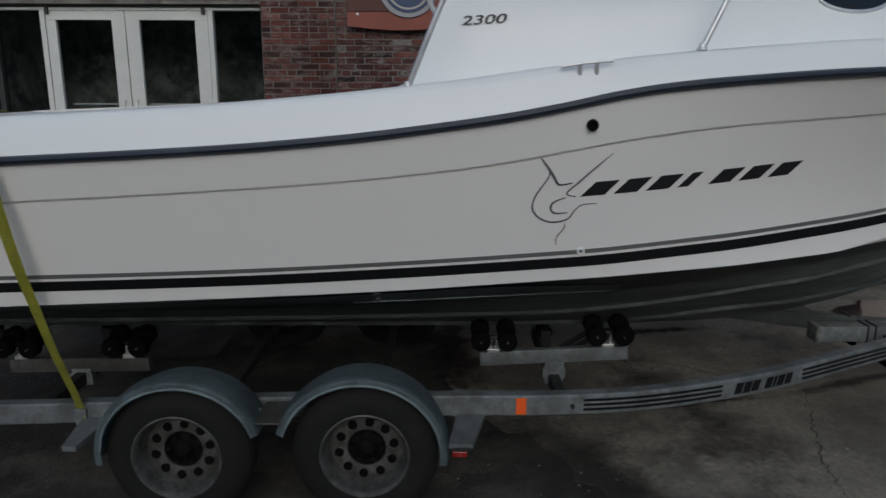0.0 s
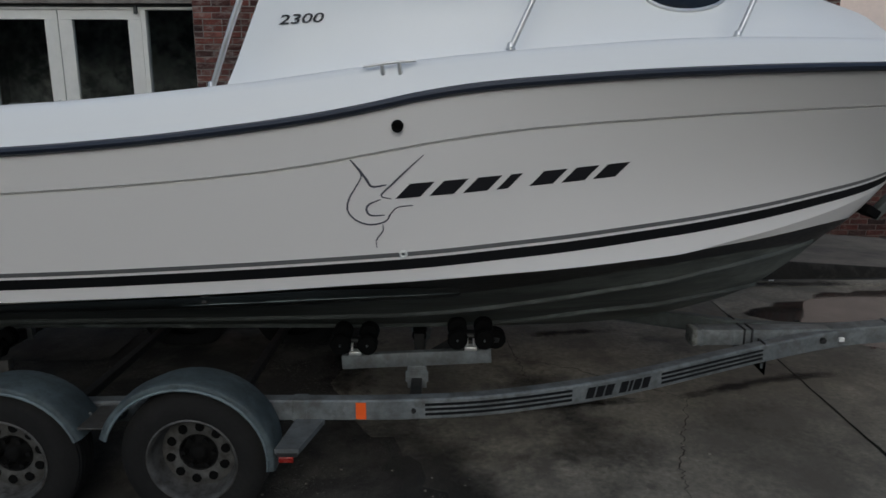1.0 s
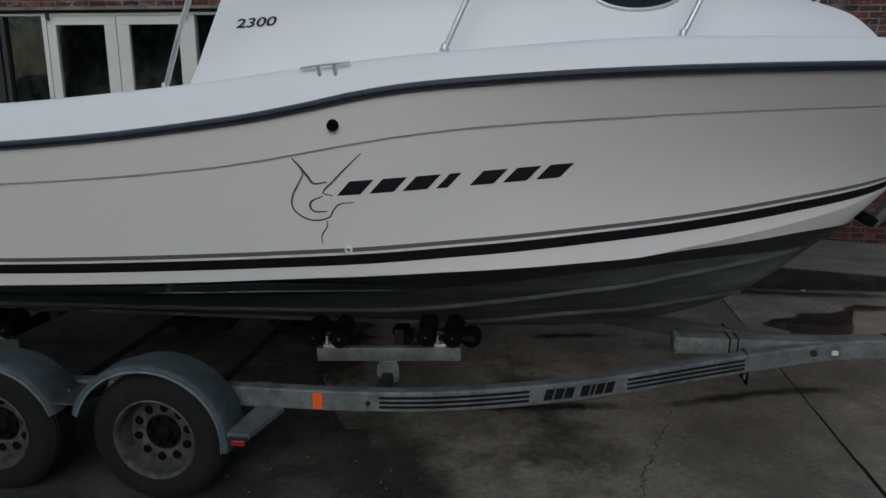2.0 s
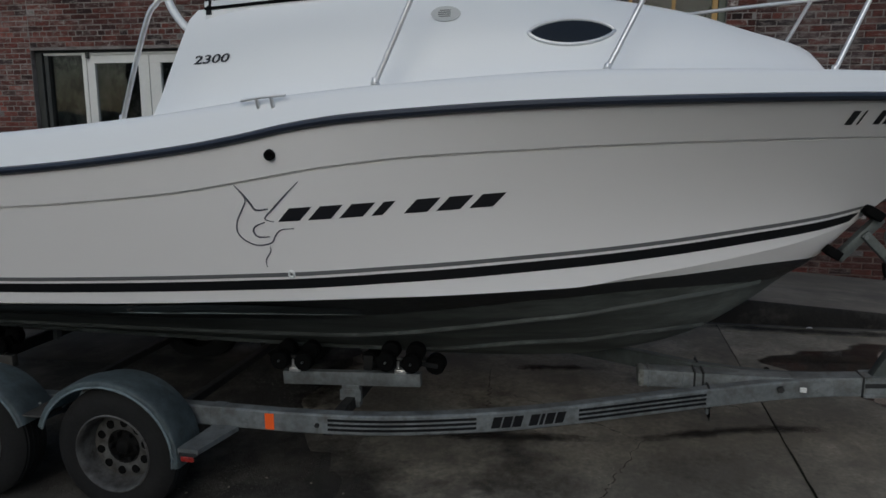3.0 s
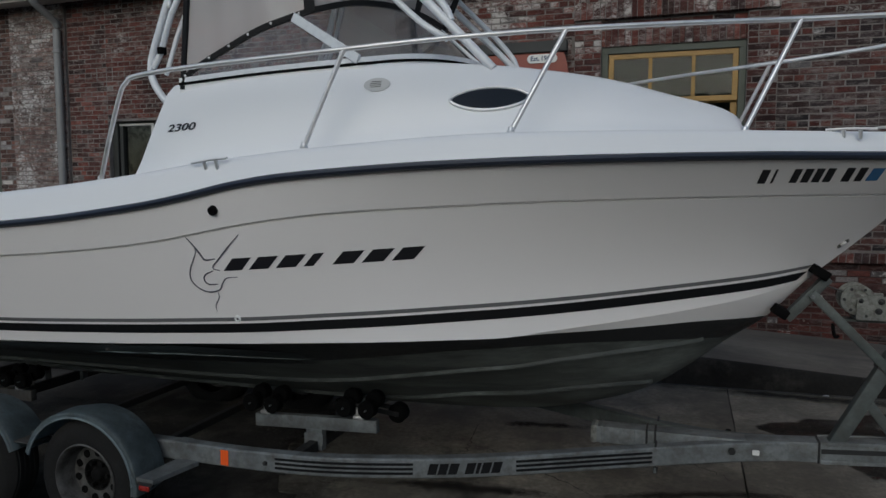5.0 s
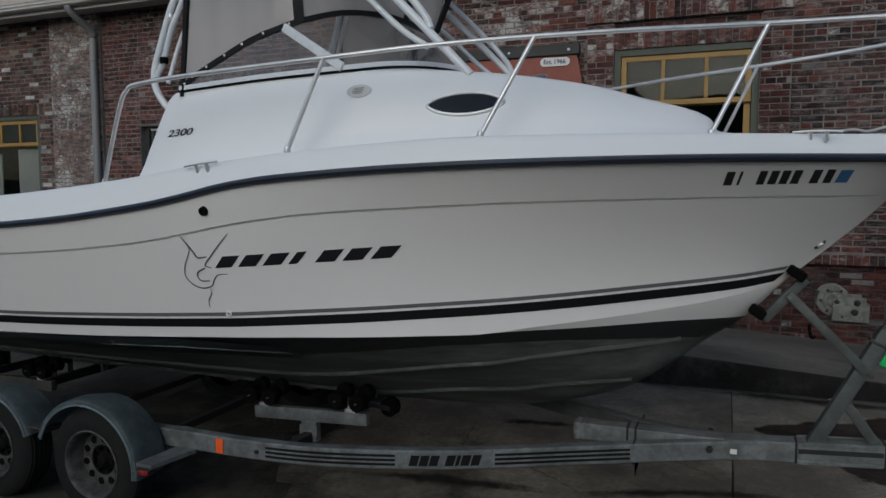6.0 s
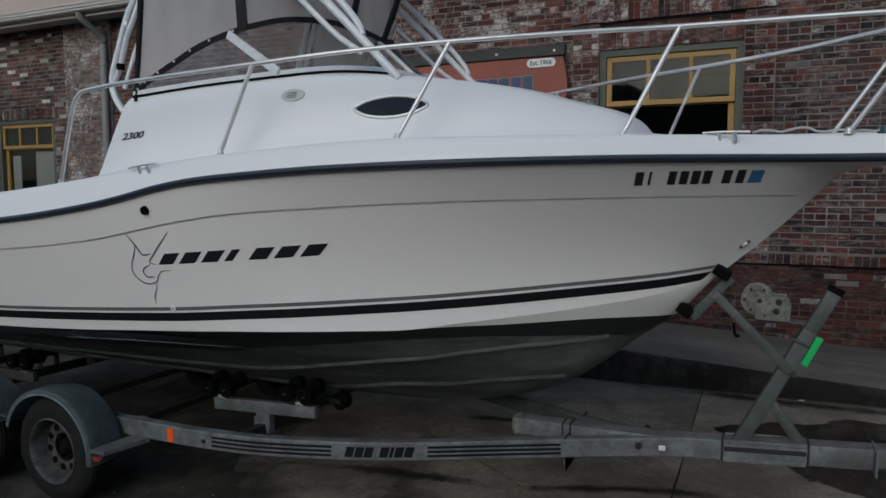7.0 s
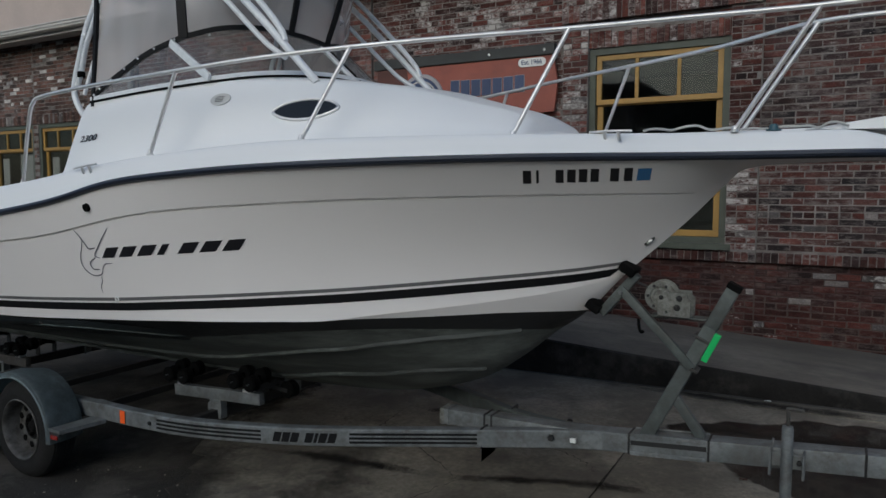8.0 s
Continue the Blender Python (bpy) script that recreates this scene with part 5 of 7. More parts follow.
        tube(bm, smooth_path([P(-0.085, 0.90, 2.645), P(-0.03, 0.90, 2.735), P(0.04, 0.90, 2.917), P(0.12, 0.885, 3.09), P(0.31, 0.82, 3.62)], 5), 0.017, 12)
        part("canopy_brace", bm, "white_pipe", boat, "", True)
        bm = B()
        tube(bm, smooth_path([P(0.0, 0.90, 2.60), P(0.056, 0.84, 2.872), P(0.15, 0.78, 3.144), P(0.3, 0.73, 3.62)], 5), 0.013, 12)
        part("canopy_brace", bm, "white_pipe", boat, "", True)
        for cx, cz, cr, mt in ((-0.025, 2.735, 0.025, "black_rubber"), (0.035, 2.985, 0.014, "steel")):
            bm = B()
            turned(bm, [(cr - 0.004, -0.02), (cr, -0.015), (cr, 0.015), (cr - 0.004, 0.02)], P(cx, 0.90, cz), "z", 12)
            part("clamp", bm, mt, boat, "", True)
    # canopy roof
    bm = B()
    box(bm, -1.3, 1.6, YC - 0.95, YC + 0.95, 3.66, 3.72, 0.025)
    part("canopy_roof", bm, "white_pipe", boat, "white hard canopy roof")

    # tie straps hanging from the canopy
    for a, b, c, d in ((-0.43, 4.82, 3.31, 0.02), (-0.465, 4.52, 3.34, 0.03)):
        bm = B()
        tube(bm, smooth_path([(a, b, c), (a + 0.006, b - 0.012, c + 0.035), (a + d, b - 0.05, c + 0.10), (a + d + 0.005, b - 0.06, c + 0.2), (a + d, b - 0.06, 3.665)], 4), 0.010, 8, True, 0.4)
        part("tie_strap", bm, "white_pipe", boat, "short white strap hanging from the canopy", True)

    build_windscreen(boat)
    # anchor gear and rope on the bow
    bm = B()
    prof = [(4.30, 2.25), (4.6, 2.295), (4.95, 2.335), (5.25, 2.33), (5.25, 2.27), (4.7, 2.243)]
    vs0 = [bm.verts.new((x, YC - 0.13, z)) for x, z in prof]
    vs1 = [bm.verts.new((x, YC + 0.13, z)) for x, z in prof]
    bm.faces.new(vs0)
    bm.faces.new(vs1[::-1])
    for i in range(len(prof)):
        j = (i + 1) % len(prof)
        bm.faces.new((vs0[j], vs0[i], vs1[i], vs1[j]))
    bmesh.ops.recalc_face_normals(bm, faces=bm.faces[:])
    part("pulpit", bm, "gelcoat_deck", boat, "white bow pulpit plank")
    bm = B()
    turned(bm, [(0.0, 0.034), (0.014, 0.032), (0.021, 0.022), (0.021, 0.008), (0.034, 0.007), (0.034, 0.0)], (4.17, YC - 0.19, 2.246), "z", 14)
    part("bow_light", bm, "teal_cap", boat, "small dark teal fitting", True)
    return boat


def band(bm, path, lo, hi, out, centre):
    """A flat strip on edge along a path, standing out from the middle of the boat."""
    rows = []
    for i, p in enumerate(path):
        way = path[min(i + 1, len(path) - 1)] - path[max(i - 1, 0)]
        n = Vector((way.y, -way.x, 0)).normalized()
        if n.y * (p.y - centre) < 0 or (abs(p.y - centre) < 0.05 and n.x < 0):
            n = -n
        n *= out
        up = Vector((0, 0, 1))
        rows.append([p + up * lo - n, p + up * lo + n, p + up * hi + n, p + up * hi - n, p + up * lo - n])
    sheet(bm, rows)
    bmesh.ops.remove_doubles(bm, verts=bm.verts[:], dist=0.0003)
    bmesh.ops.recalc_face_normals(bm, faces=bm.faces[:])


def build_windscreen(boat):
    def side(sg, pts):
        return [(x, YC + sg * h, z) for x, h, z in pts]
    arch = [(0.14, 0.933, 2.56), (0.22, 0.915, 2.625), (0.40, 0.88, 2.728), (0.60, 0.85, 2.825), (0.859, 0.80, 2.908)]
    front_top = [(0.859, 0.80, 2.908), (1.04, 0.64, 2.972), (1.19, 0.42, 2.992), (1.29, 0.2, 2.975), (1.34, 0.0, 2.945)]
    base_side = [(0.12, 0.936, 2.55), (0.65, 0.912, 2.588), (1.2, 0.885, 2.613)]
    base_front = [(1.2, 0.885, 2.613), (1.38, 0.74, 2.645), (1.50, 0.52, 2.672), (1.59, 0.26, 2.685), (1.62, 0.0, 2.685)]
    for sg in (-1, 1):
        a = smooth_path(side(sg, arch), 5)
        b = smooth_path(side(sg, base_side), 5)

        def at(path, s):
            f = s * (len(path) - 1)
            i = min(int(f), len(path) - 2)
            return path[i].lerp(path[i + 1], f - i)
        bm = B()
        sheet(bm, [[at(b, s), at(a, s)] for s in stations(0, 1, 14)])
        g = part("side_screen", bm, "screen_glass", boat, "", True)
        g.visible_shadow = False
        ft, fb = smooth_path(side(sg, front_top), 4), smooth_path(side(sg, base_front), 4)
        bm = B()
        sheet(bm, [[at(fb, s).lerp(at(ft, s), u) for u in stations(0, 1, 3)] for s in stations(0, 1, 20)])
        g = part("windscreen", bm, "screen_glass", boat, "curved clear windscreen", True)
        g.visible_shadow = False
        base = b + fb[1:]
        for name, mt, lo, hi, out, lab in (("screen_sill", "gelcoat_deck", -0.11, -0.016, 0.004, ""), ("screen_base", "black_rubber", -0.018, -0.004, 0.010, "black gasket under the screen"), ("screen_frame", "white_pipe", -0.006, 0.022, 0.007, "white frame along the foot of the screen")):
            bm = B()
            band(bm, base, lo, hi, out, YC)
            part(name, bm, mt, boat, lab, True)
        bm = B()
        band(bm, a + ft[1:], -0.012, 0.019, 0.012, YC)
        part("screen_binding", bm, "black_vinyl", boat, "black binding along the screen top", True)
        for s in stations(0.08, 0.95, 6):
            bm = B()
            p = at(a, s)
            turned(bm, [(0.0, -0.008), (0.006, -0.006), (0.007, 0.0)], (p.x, p.y + (-0.013 if sg < 0 else 0.02), p.z + 0.004), "y", 8)
            part("snap", bm, "steel", boat)
        # corner strut
        bm = B()
        bar(bm, (1.19, YC + sg * 0.905, 2.622), (0.775, YC + sg * 0.83, 2.878), 0.018, 0.05, 0.004)
        part("corner_strut", bm, "white_pipe", boat, "white screen corner strut")
        if sg < 0:
            # centre post of the front screen: white frame with a black gasket
            for nm, mt, off, w in (("centre_frame", "white_pipe", -0.05, 0.05), ("centre_gasket", "black_rubber", 0.0, 0.028)):
                bm = B()
                bar(bm, (1.345, YC + off, 2.925), (1.625, YC + off, 2.68), w, 0.022, 0.004)
                part(nm, bm, mt, boat, "white centre post of the screen" if off else "black gasket beside the post")
        # clear curtains up to the roof
        roof = [(0.17, 0.86, 3.66), (0.45, 0.82, 3.66), (0.78, 0.77, 3.66)]
        r = smooth_path(side(sg, roof), 7)
        bm = B()
        sheet(bm, [[at(a, s).lerp(at(r, s), u) + Vector((0, sg * -0.012 * math.sin(math.pi * u), 0)) for u in stations(0, 1, 5)] for s in stations(0, 1, 14)])
        g = part("curtain", bm, "vinyl", boat, "clear vinyl side curtain", True)
        g.visible_shadow = False
        r2 = smooth_path(side(sg, [(0.78, 0.77, 3.66), (1.14, 0.6, 3.66), (1.4, 0.3, 3.66), (1.53, 0.0, 3.66)]), 5)
        bm = B()
        sheet(bm, [[at(ft, s).lerp(at(r2, s), u) for u in stations(0, 1, 4)] for s in stations(0, 1, 14)])
        g = part("curtain", bm, "vinyl", boat, "", True)
        g.visible_shadow = False
        seams = [(a[0] - Vector((0, 0, 0.05)), r[0], (0.013, 0)), (ft[0], r[-1], (0.026, 0.012 * -sg))]
        seams += [(Vector((1.262, YC - 0.27, 2.985)), Vector((1.35, YC - 0.26, 3.66)), (0.006, 0.017))] if sg < 0 else [(Vector((1.345, YC, 2.95)), Vector((1.56, YC + 0.01, 3.66)), (0.006, 0.015))]
        for p, q, w in seams:
            bm = B()
            d = Vector((w[0], w[1], 0))
            n = Vector((w[1], -w[0], 0)).normalized() * 0.012
            bow_out = Vector((0.035 if p.x > 1.0 else 0.0, 0, 0))
            sheet(bm, [[c - d - n, c + d - n, c + d + n, c - d + n, c - d - n] for c in (p.lerp(q, k) + bow_out * math.sin(math.pi * k) for k in stations(0, 1, 8))])
            bmesh.ops.remove_doubles(bm, verts=bm.verts[:], dist=0.0003)
            bmesh.ops.recalc_face_normals(bm, faces=bm.faces[:])
            part("curtain_edge", bm, "black_vinyl", boat, "black curtain seam", True)


boat = build_boat()

# ---------------------------------------------------------------- trailer
HUBS, HUB_Z, TYRE_R = (-0.37, -1.22), 0.345, 0.338
HUB_HEIGHT = {-0.37: 0.329, -1.22: 0.317}


def beam(bm, path, w, h, steps=5):
    """A rectangular box section swept along a path."""
    ps = smooth_path(path, steps)
    rings = []
    e = 0.008
    sec = [(-w / 2 + e, -h / 2), (w / 2 - e, -h / 2), (w / 2, -h / 2 + e), (w / 2, h / 2 - e), (w / 2 - e, h / 2), (-w / 2 + e, h / 2), (-w / 2, h / 2 - e), (-w / 2, -h / 2 + e)]
    for i, p in enumerate(ps):
        way = (ps[min(i + 1, len(ps) - 1)] - ps[max(i - 1, 0)])
        u = Vector((way.x, way.y, 0)).normalized()
        s = Vector((-u.y, u.x, 0))
        rings.append([bm.verts.new(p + s * a + Vector((0, 0, b))) for a, b in sec])
    for a, b in zip(rings, rings[1:]):
        for k in range(8):
            bm.faces.new((a[k], a[(k + 1) % 8], b[(k + 1) % 8], b[k]))
    bm.faces.new(rings[0])
    bm.faces.new(rings[-1][::-1])
    bmesh.ops.recalc_face_normals(bm, faces=bm.faces[:])


NEAR_BEAM = [(-3.1, 3.272, 0.40), (-2.1, 3.272, 0.42), (-0.8, 3.272, 0.465), (0.1, 3.272, 0.475), (0.55, 3.275, 0.478), (1.0, 3.32, 0.482), (1.51, 3.46, 0.488), (1.9, 3.615, 0.494), (2.35, 3.83, 0.503), (2.69, 3.985, 0.512), (3.08, 4.105, 0.54), (3.42, 4.152, 0.572)]


def flatten(bm, x, y):
    """Press the foot of a tyre flat on the ground, with a slight bulge."""
    for v in bm.verts:
        over = ground_z(v.co.x, v.co.y) + 0.001 - v.co.z
        if over > 0:
            v.co.z += over
            v.co.y += 0.3 * over * (1 if v.co.y > y else -1)


def build_wheel(parent, x, sg):
    """sg -1: near side."""
    y = YC + sg * 1.13
    hz = HUB_HEIGHT[x]
    x += 0.008 if x > -1 else -0.02
    bm = B()
    r = TYRE_R
    prof = [(0.198, -0.085), (0.205, -0.10), (0.24, -0.112), (0.29, -0.108), (0.318, -0.092), (r, -0.072), (r, 0.072), (0.318, 0.092), (0.29, 0.108), (0.24, 0.112), (0.205, 0.10), (0.198, 0.085)]
    turned(bm, prof, (x, y, hz), "y", 48)
    flatten(bm, x, y)
    tyre = part("tyre", bm, "rubber", parent, "worn black tyre", True)
    bm = B()
    for k in range(4):
        o = -0.048 + 0.032 * k
        turned(bm, [(r + 0.0005, o - 0.011), (r + 0.006, o - 0.009), (r + 0.006, o + 0.009), (r + 0.0005, o + 0.011)], (x, y, hz), "y", 48)
    flatten(bm, x, y)
    part("tread", bm, "rubber", parent, "", True)
    s = sg
    bm = B()
    rim = [(0.206, 0.100 * s), (0.212, 0.108 * s), (0.205, 0.113 * s), (0.196, 0.104 * s), (0.189, 0.080 * s), (0.184, 0.030 * s), (0.175, 0.006 * s), (0.155, 0.014 * s), (0.125, 0.022 * s), (0.088, 0.012 * s), (0.078, -0.02 * s), (0.0, -0.02 * s)]
    turned(bm, rim, (x, y, hz), "y", 48)
    rm = part("rim", bm, "rim_steel", parent, "grey steel wheel rim with ten round holes", True)
    for k in range(10):
        a = 2 * math.pi * (k + 0.3) / 10
        bm = B()
        rr = 0.133
        turned(bm, [(0.0, 0.0), (0.0225, 0.0), (0.0225, -0.014 * s)], (x + rr * math.cos(a), y + 0.0235 * s, hz + rr * math.sin(a)), "y", 14)
        part("rim_hole", bm, "black_rubber", parent)
    bm = B()
    turned(bm, [(0.094, 0.0158 * s), (0.087, 0.0140 * s), (0.079, -0.012 * s), (0.060, -0.01 * s), (0.046, 0.002 * s), (0.040, 0.012 * s), (0.037, 0.026 * s), (0.030, 0.032 * s), (0.012, 0.034 * s), (0.0, 0.033 * s)], (x, y, hz), "y", 20)
    hub = part("hub", bm, "grease", parent, "dark greasy hub", True)
    for k in range(6):
        a = 2 * math.pi * k / 6
        bm = B()
        turned(bm, [(0.0, 0.026 * s), (0.012, 0.026 * s), (0.013, -0.008 * s)], (x + 0.072 * math.cos(a), y, hz + 0.072 * math.sin(a)), "y", 6)
        part("lug_nut", bm, "grease", parent)


def fender_line(sg):
    """The outline of the tandem fender, from the rear end to the front."""
    rz, pts = 0.364, []
    for hx, a0, a1, rx, up in ((HUBS[1], 188, 17, 0.394, 0.0), (HUBS[0] - 0.008, 163, -7, 0.408, 0.02)):
        for i in range(21):
            a = radians(a0 + (a1 - a0) * i / 20)
            pts.append((hx + rx * math.cos(a), HUB_Z + 0.002 + (rz + up) * math.sin(a)))
    return pts


def build_trailer():
    t = thing("boat_trailer", "galvanised tandem-axle boat trailer with roller bunks, standing on its wheels", "trailer")
    for sg in (-1, 1):
        path = NEAR_BEAM if sg < 0 else [(p[0], 2 * YC - p[1] - 0.11 * max(0.0, min(1.0, p[0] - 2.2)), p[2]) for p in NEAR_BEAM]
        bm = B()
        beam(bm, [(px, py, pz - 0.010) for px, py, pz in path], 0.075, 0.108)
        # far beam gets a darker steel: its shadowed face put into the colour
        fr = part("side_beam", bm, "galvanised" if sg < 0 else "stand_steel", t, "dull galvanised side beam", True)
        # stripes and lettering blocks along the outer face
        ps = smooth_path(path, 10)

        def on_beam(x, z, off=0.0395):
            i = max(k for k in range(len(ps) - 1) if ps[k].x <= x)
            p = ps[i].lerp(ps[i + 1], (x - ps[i].x) / (ps[i + 1].x - ps[i].x))
            way = ps[i + 1] - ps[i]
            u = Vector((way.x, way.y, 0)).normalized()
            return p + Vector((u.y, -u.x, 0)) * (-sg) * off + Vector((0, 0, z))

        def strip(x0, x1, z0, z1, mat, name, off=0.040):
            bms = B()
            sheet(bms, [[on_beam(x, z0, off - 0.003), on_beam(x, z0, off), on_beam(x, z1, off), on_beam(x, z1, off - 0.003)] for x in stations(x0, x1, 16)])
            bmesh.ops.recalc_face_normals(bms, faces=bms.faces[:])
            return part(name, bms, mat, fr)
        for x0, x1 in ((0.70, 1.44), (1.95, 2.64)):
            for k in range(3):
                z = 0.016 - 0.025 * k
                strip(x0, x1, z - 0.0065, z + 0.0065, "black_vinyl", "beam_stripe")
        strip(0.365, 0.415, -0.052, 0.034, "orange", "reflector", 0.043)
        x = 1.51
        for w in (0.044, 0.044, 0.044, 0.0, 0.044, 0.018, 0.044, 0.044):
            if w:
                bms = B()
                sheet(bms, [[on_beam(x + u, -0.04, 0.041), on_beam(x + u + 0.016, 0.02, 0.041)] for u in stations(0, w, 3)])
                part("name_block", bms, "black_vinyl", fr)
                x += w + 0.008
            else:
                x += 0.03
        bm = B()
        p = on_beam(0.645, -0.012, 0.04)
        turned(bm, [(0.0, -0.012), (0.012, -0.012), (0.013, 0.0)], (p.x, p.y + (0 if sg < 0 else 0.012), p.z), "y", 6)
        part("beam_bolt", bm, "hub_dark", fr)
        # sleeve plate round the beam by the fender
        bm = B()
        p = on_beam(0.13, 0, 0)
        box(bm, 0.05, 0.125, p.y - 0.0405, p.y + 0.0405, p.z - 0.067, p.z + 0.047, 0.006)
        part("sleeve", bm, "galvanised", fr)
        # fender: one sheet over both wheels, with a rolled outer lip and a skirt
        line = fender_line(sg)
        y_out, y_in = YC + sg * 1.265, YC + sg * 1.02
        bm = B()
        lip = 0.034
        rows = []
        for i, (x, z) in enumerate(line):
            a, b = line[max(0, i - 1, 21 * (i // 21))], line[min(i + 1, 21 * (i // 21) + 20)]
            n = Vector((-(b[1] - a[1]), 0, b[0] - a[0])).normalized()
            q = Vector((x, 0, z))
            rows.append([(q - n * lip + Vector((0, y_out + sg * 0.002, 0))), (q - n * 0.018 + Vector((0, y_out + sg * 0.005, 0))), (q - n * 0.006 + Vector((0, y_out, 0))), (q - n * 0.001 + Vector((0, y_out - sg * 0.010, 0))), (q + Vector((0, y_out - sg * 0.03, 0))), (q + n * 0.003 + Vector((0, (y_out + y_in) / 2, 0))), (q - n * 0.024 + Vector((0, y_in, 0)))])
        sheet(bm, rows[:21])
        sheet(bm, rows[21:])
        bmesh.ops.solidify(bm, geom=bm.faces[:], thickness=0.003)
        bmesh.ops.recalc_face_normals(bm, faces=bm.faces[:])
        fen = part("fender", bm, "fender_steel", t, "blue-grey painted steel tandem fender", True)
        bm = B()
        tube(bm, [r[0] for r in rows[:21]], 0.007, 8)
        part("fender_lip", bm, "fender_steel", fen, "", True)
        bm = B()
        tube(bm, [r[0] for r in rows[21:]], 0.007, 8)
        part("fender_lip", bm, "fender_steel", fen, "", True)
        # web plate between the two arches
        bm = B()
        zf = 0.475
        box(bm, -0.865, -0.725, *sorted((y_out - sg * 0.012, y_in)), 0.496, 0.505, 0.002)
        part("fender_web", bm, "stained_steel", fen, "darker steel plate between the arches")
        for x in (-0.87, -0.72):
            bm = B()
            turned(bm, [(0.0, 0.012), (0.009, 0.012), (0.010, 0.0)], (x, YC + sg * 1.12, zf + 0.03), "z", 6)
            part("fender_bolt", bm, "galvanised", fen)
        # step plates fore and aft, with a red marker lamp
        for x0, x1, zz in ((0.045, 0.235, 0.415), (-1.735, -1.62, 0.395)):
            bm = B()
            lean = 0.06 if x0 > 0 else -0.02
            wide = 0.095 if x0 > 0 else 0.05
            ring = [(x0 - 0.015, YC + sg * 1.27), (x0 + wide, YC + sg * 1.27), (x0 + 0.105 + lean, YC + sg * 0.985), (x0 - 0.035 + lean, YC + sg * 0.985)]
            up = [bm.verts.new((x, y, zz + 0.008 * (abs(y - YC) < 1.1))) for x, y in ring]
            dn = [bm.verts.new((x, y, zz - 0.026 + 0.008 * (abs(y - YC) < 1.1))) for x, y in ring]
            bm.faces.new(up)
            bm.faces.new(dn[::-1])
            for k in range(4):
                bm.faces.new((up[k], dn[k], dn[(k + 1) % 4], up[(k + 1) % 4]))
            bmesh.ops.recalc_face_normals(bm, faces=bm.faces[:])
            part("step_plate", bm, "galvanised", fen, "galvanised step beside the fender")
            if x0 < 0:
                continue
            # dark box stands in for the shaded open end of the step channel
            bm = B()
            box(bm, x0 - 0.008, x0 + 0.088, *sorted((YC + sg * 1.272, YC + sg * 1.25)), zz - 0.04, zz - 0.02, 0.002)
            part("lamp_bracket", bm, "hub_dark", fen)
            bm = B()
            ya, yb = sorted((YC + sg * 1.275, YC + sg * 1.262))
            box(bm, x0 + 0.0, x0 + 0.07, ya, yb, zz - 0.068, zz - 0.038, 0.006)
            part("marker_lamp", bm, "red_lens", fen, "small red marker lamp")
        for hx in HUBS:
            wh = new("wheel")
            wh.parent = t
            build_wheel(wh, hx, sg)
        # bunk bars with rollers
        for xa, xb, za, zb, xp in ((0.215, 1.062, 0.49, 0.533, 0.64), (-2.49, -1.685, 0.44, 0.452, -2.08)):
            yb = YC + sg * 0.40
            bm = B()
            bar(bm, (xa, yb, za), (xb, yb, zb), 0.05, 0.082, 0.005)
            # the aft bar has a darker steel than the forward one
            bk = part("bunk_bar", bm, "galvanised" if xa > 0 else "stained_steel", t, "galvanised roller bunk bar", True)
            bm = B()
            box(bm, xp - 0.055, xp + 0.055, yb - 0.03, yb + 0.03, 0.34, za - 0.015, 0.004)
            box(bm, xp - 0.065, xp + 0.065, yb - 0.036, yb - 0.03, za - 0.11, za - 0.04, 0.002)
            part("bunk_post", bm, "galvanised", bk)
            for u in (0.09, 0.86):
                x = xa + (xb - xa) * u
                z = za + (zb - za) * u
                bm = B()
                box(bm, x - 0.035, x + 0.035, yb - 0.03, yb + 0.03, z + 0.04, z + 0.062, 0.003)
                tube(bm, [(x - 0.02, yb, z + 0.05), (x - 0.02, yb, z + 0.13)], 0.008, 8)
                tube(bm, [(x + 0.02, yb, z + 0.05), (x + 0.02, yb, z + 0.13)], 0.008, 8)
                part("roller_bracket", bm, "steel", bk, "bright steel roller bracket", True)
                for dx, dy in ((-0.075, -0.05), (-0.075, 0.06), (0.075, -0.05), (0.075, 0.06)):
                    zz = z + 0.135 - (dy * sg) * 0.30
                    bm = B()
                    turned(bm, [(0.012, -0.036), (0.048, -0.036), (0.056, -0.026), (0.050, 0.0), (0.056, 0.026), (0.048, 0.036), (0.012, 0.036)], (x + dx, yb + dy, zz), "y", 18)
                    ro = part("roller", bm, "black_rubber", bk, "black rubber hull roller", True)
                    if dy * sg > 0:
                        bm = B()
                        turned(bm, [(0.0, 0.048 * sg), (0.005, 0.048 * sg), (0.006, 0.03 * sg)], (x + dx, yb + dy, zz), "y", 8)
                        part("pin", bm, "galvanised", ro, "bright steel pin", True)
                bm = B()
                tube(bm, [(x - 0.09, yb, z + 0.12), (x + 0.09, yb, z + 0.12)], 0.014, 8)
                part("roller_axle", bm, "hub_dark", bk, "", True)
    # axles and cross members
    for hx in HUBS:
        bm = B()
        bar(bm, (hx + 0.02, YC - 1.05, HUB_Z - 0.02), (hx + 0.02, YC + 1.05, HUB_Z - 0.02), 0.05, 0.05, 0.005)
        part("axle", bm, "hub_dark", t)
    for x, z in ((-2.85, 0.40), (-2.08, 0.42), (0.64, 0.475)):
        bm = B()
        bar(bm, (x, 3.40, 0.37), (x, 2 * YC - 3.40, 0.37), 0.06, 0.07, 0.005)
        for sg in (-1, 1):
            bar(bm, (x, YC + sg * 0.93, z - 0.03), (x, YC + sg * 0.80, 0.37), 0.055, 0.05, 0.004)
        part("cross_member", bm, "hub_dark", t)
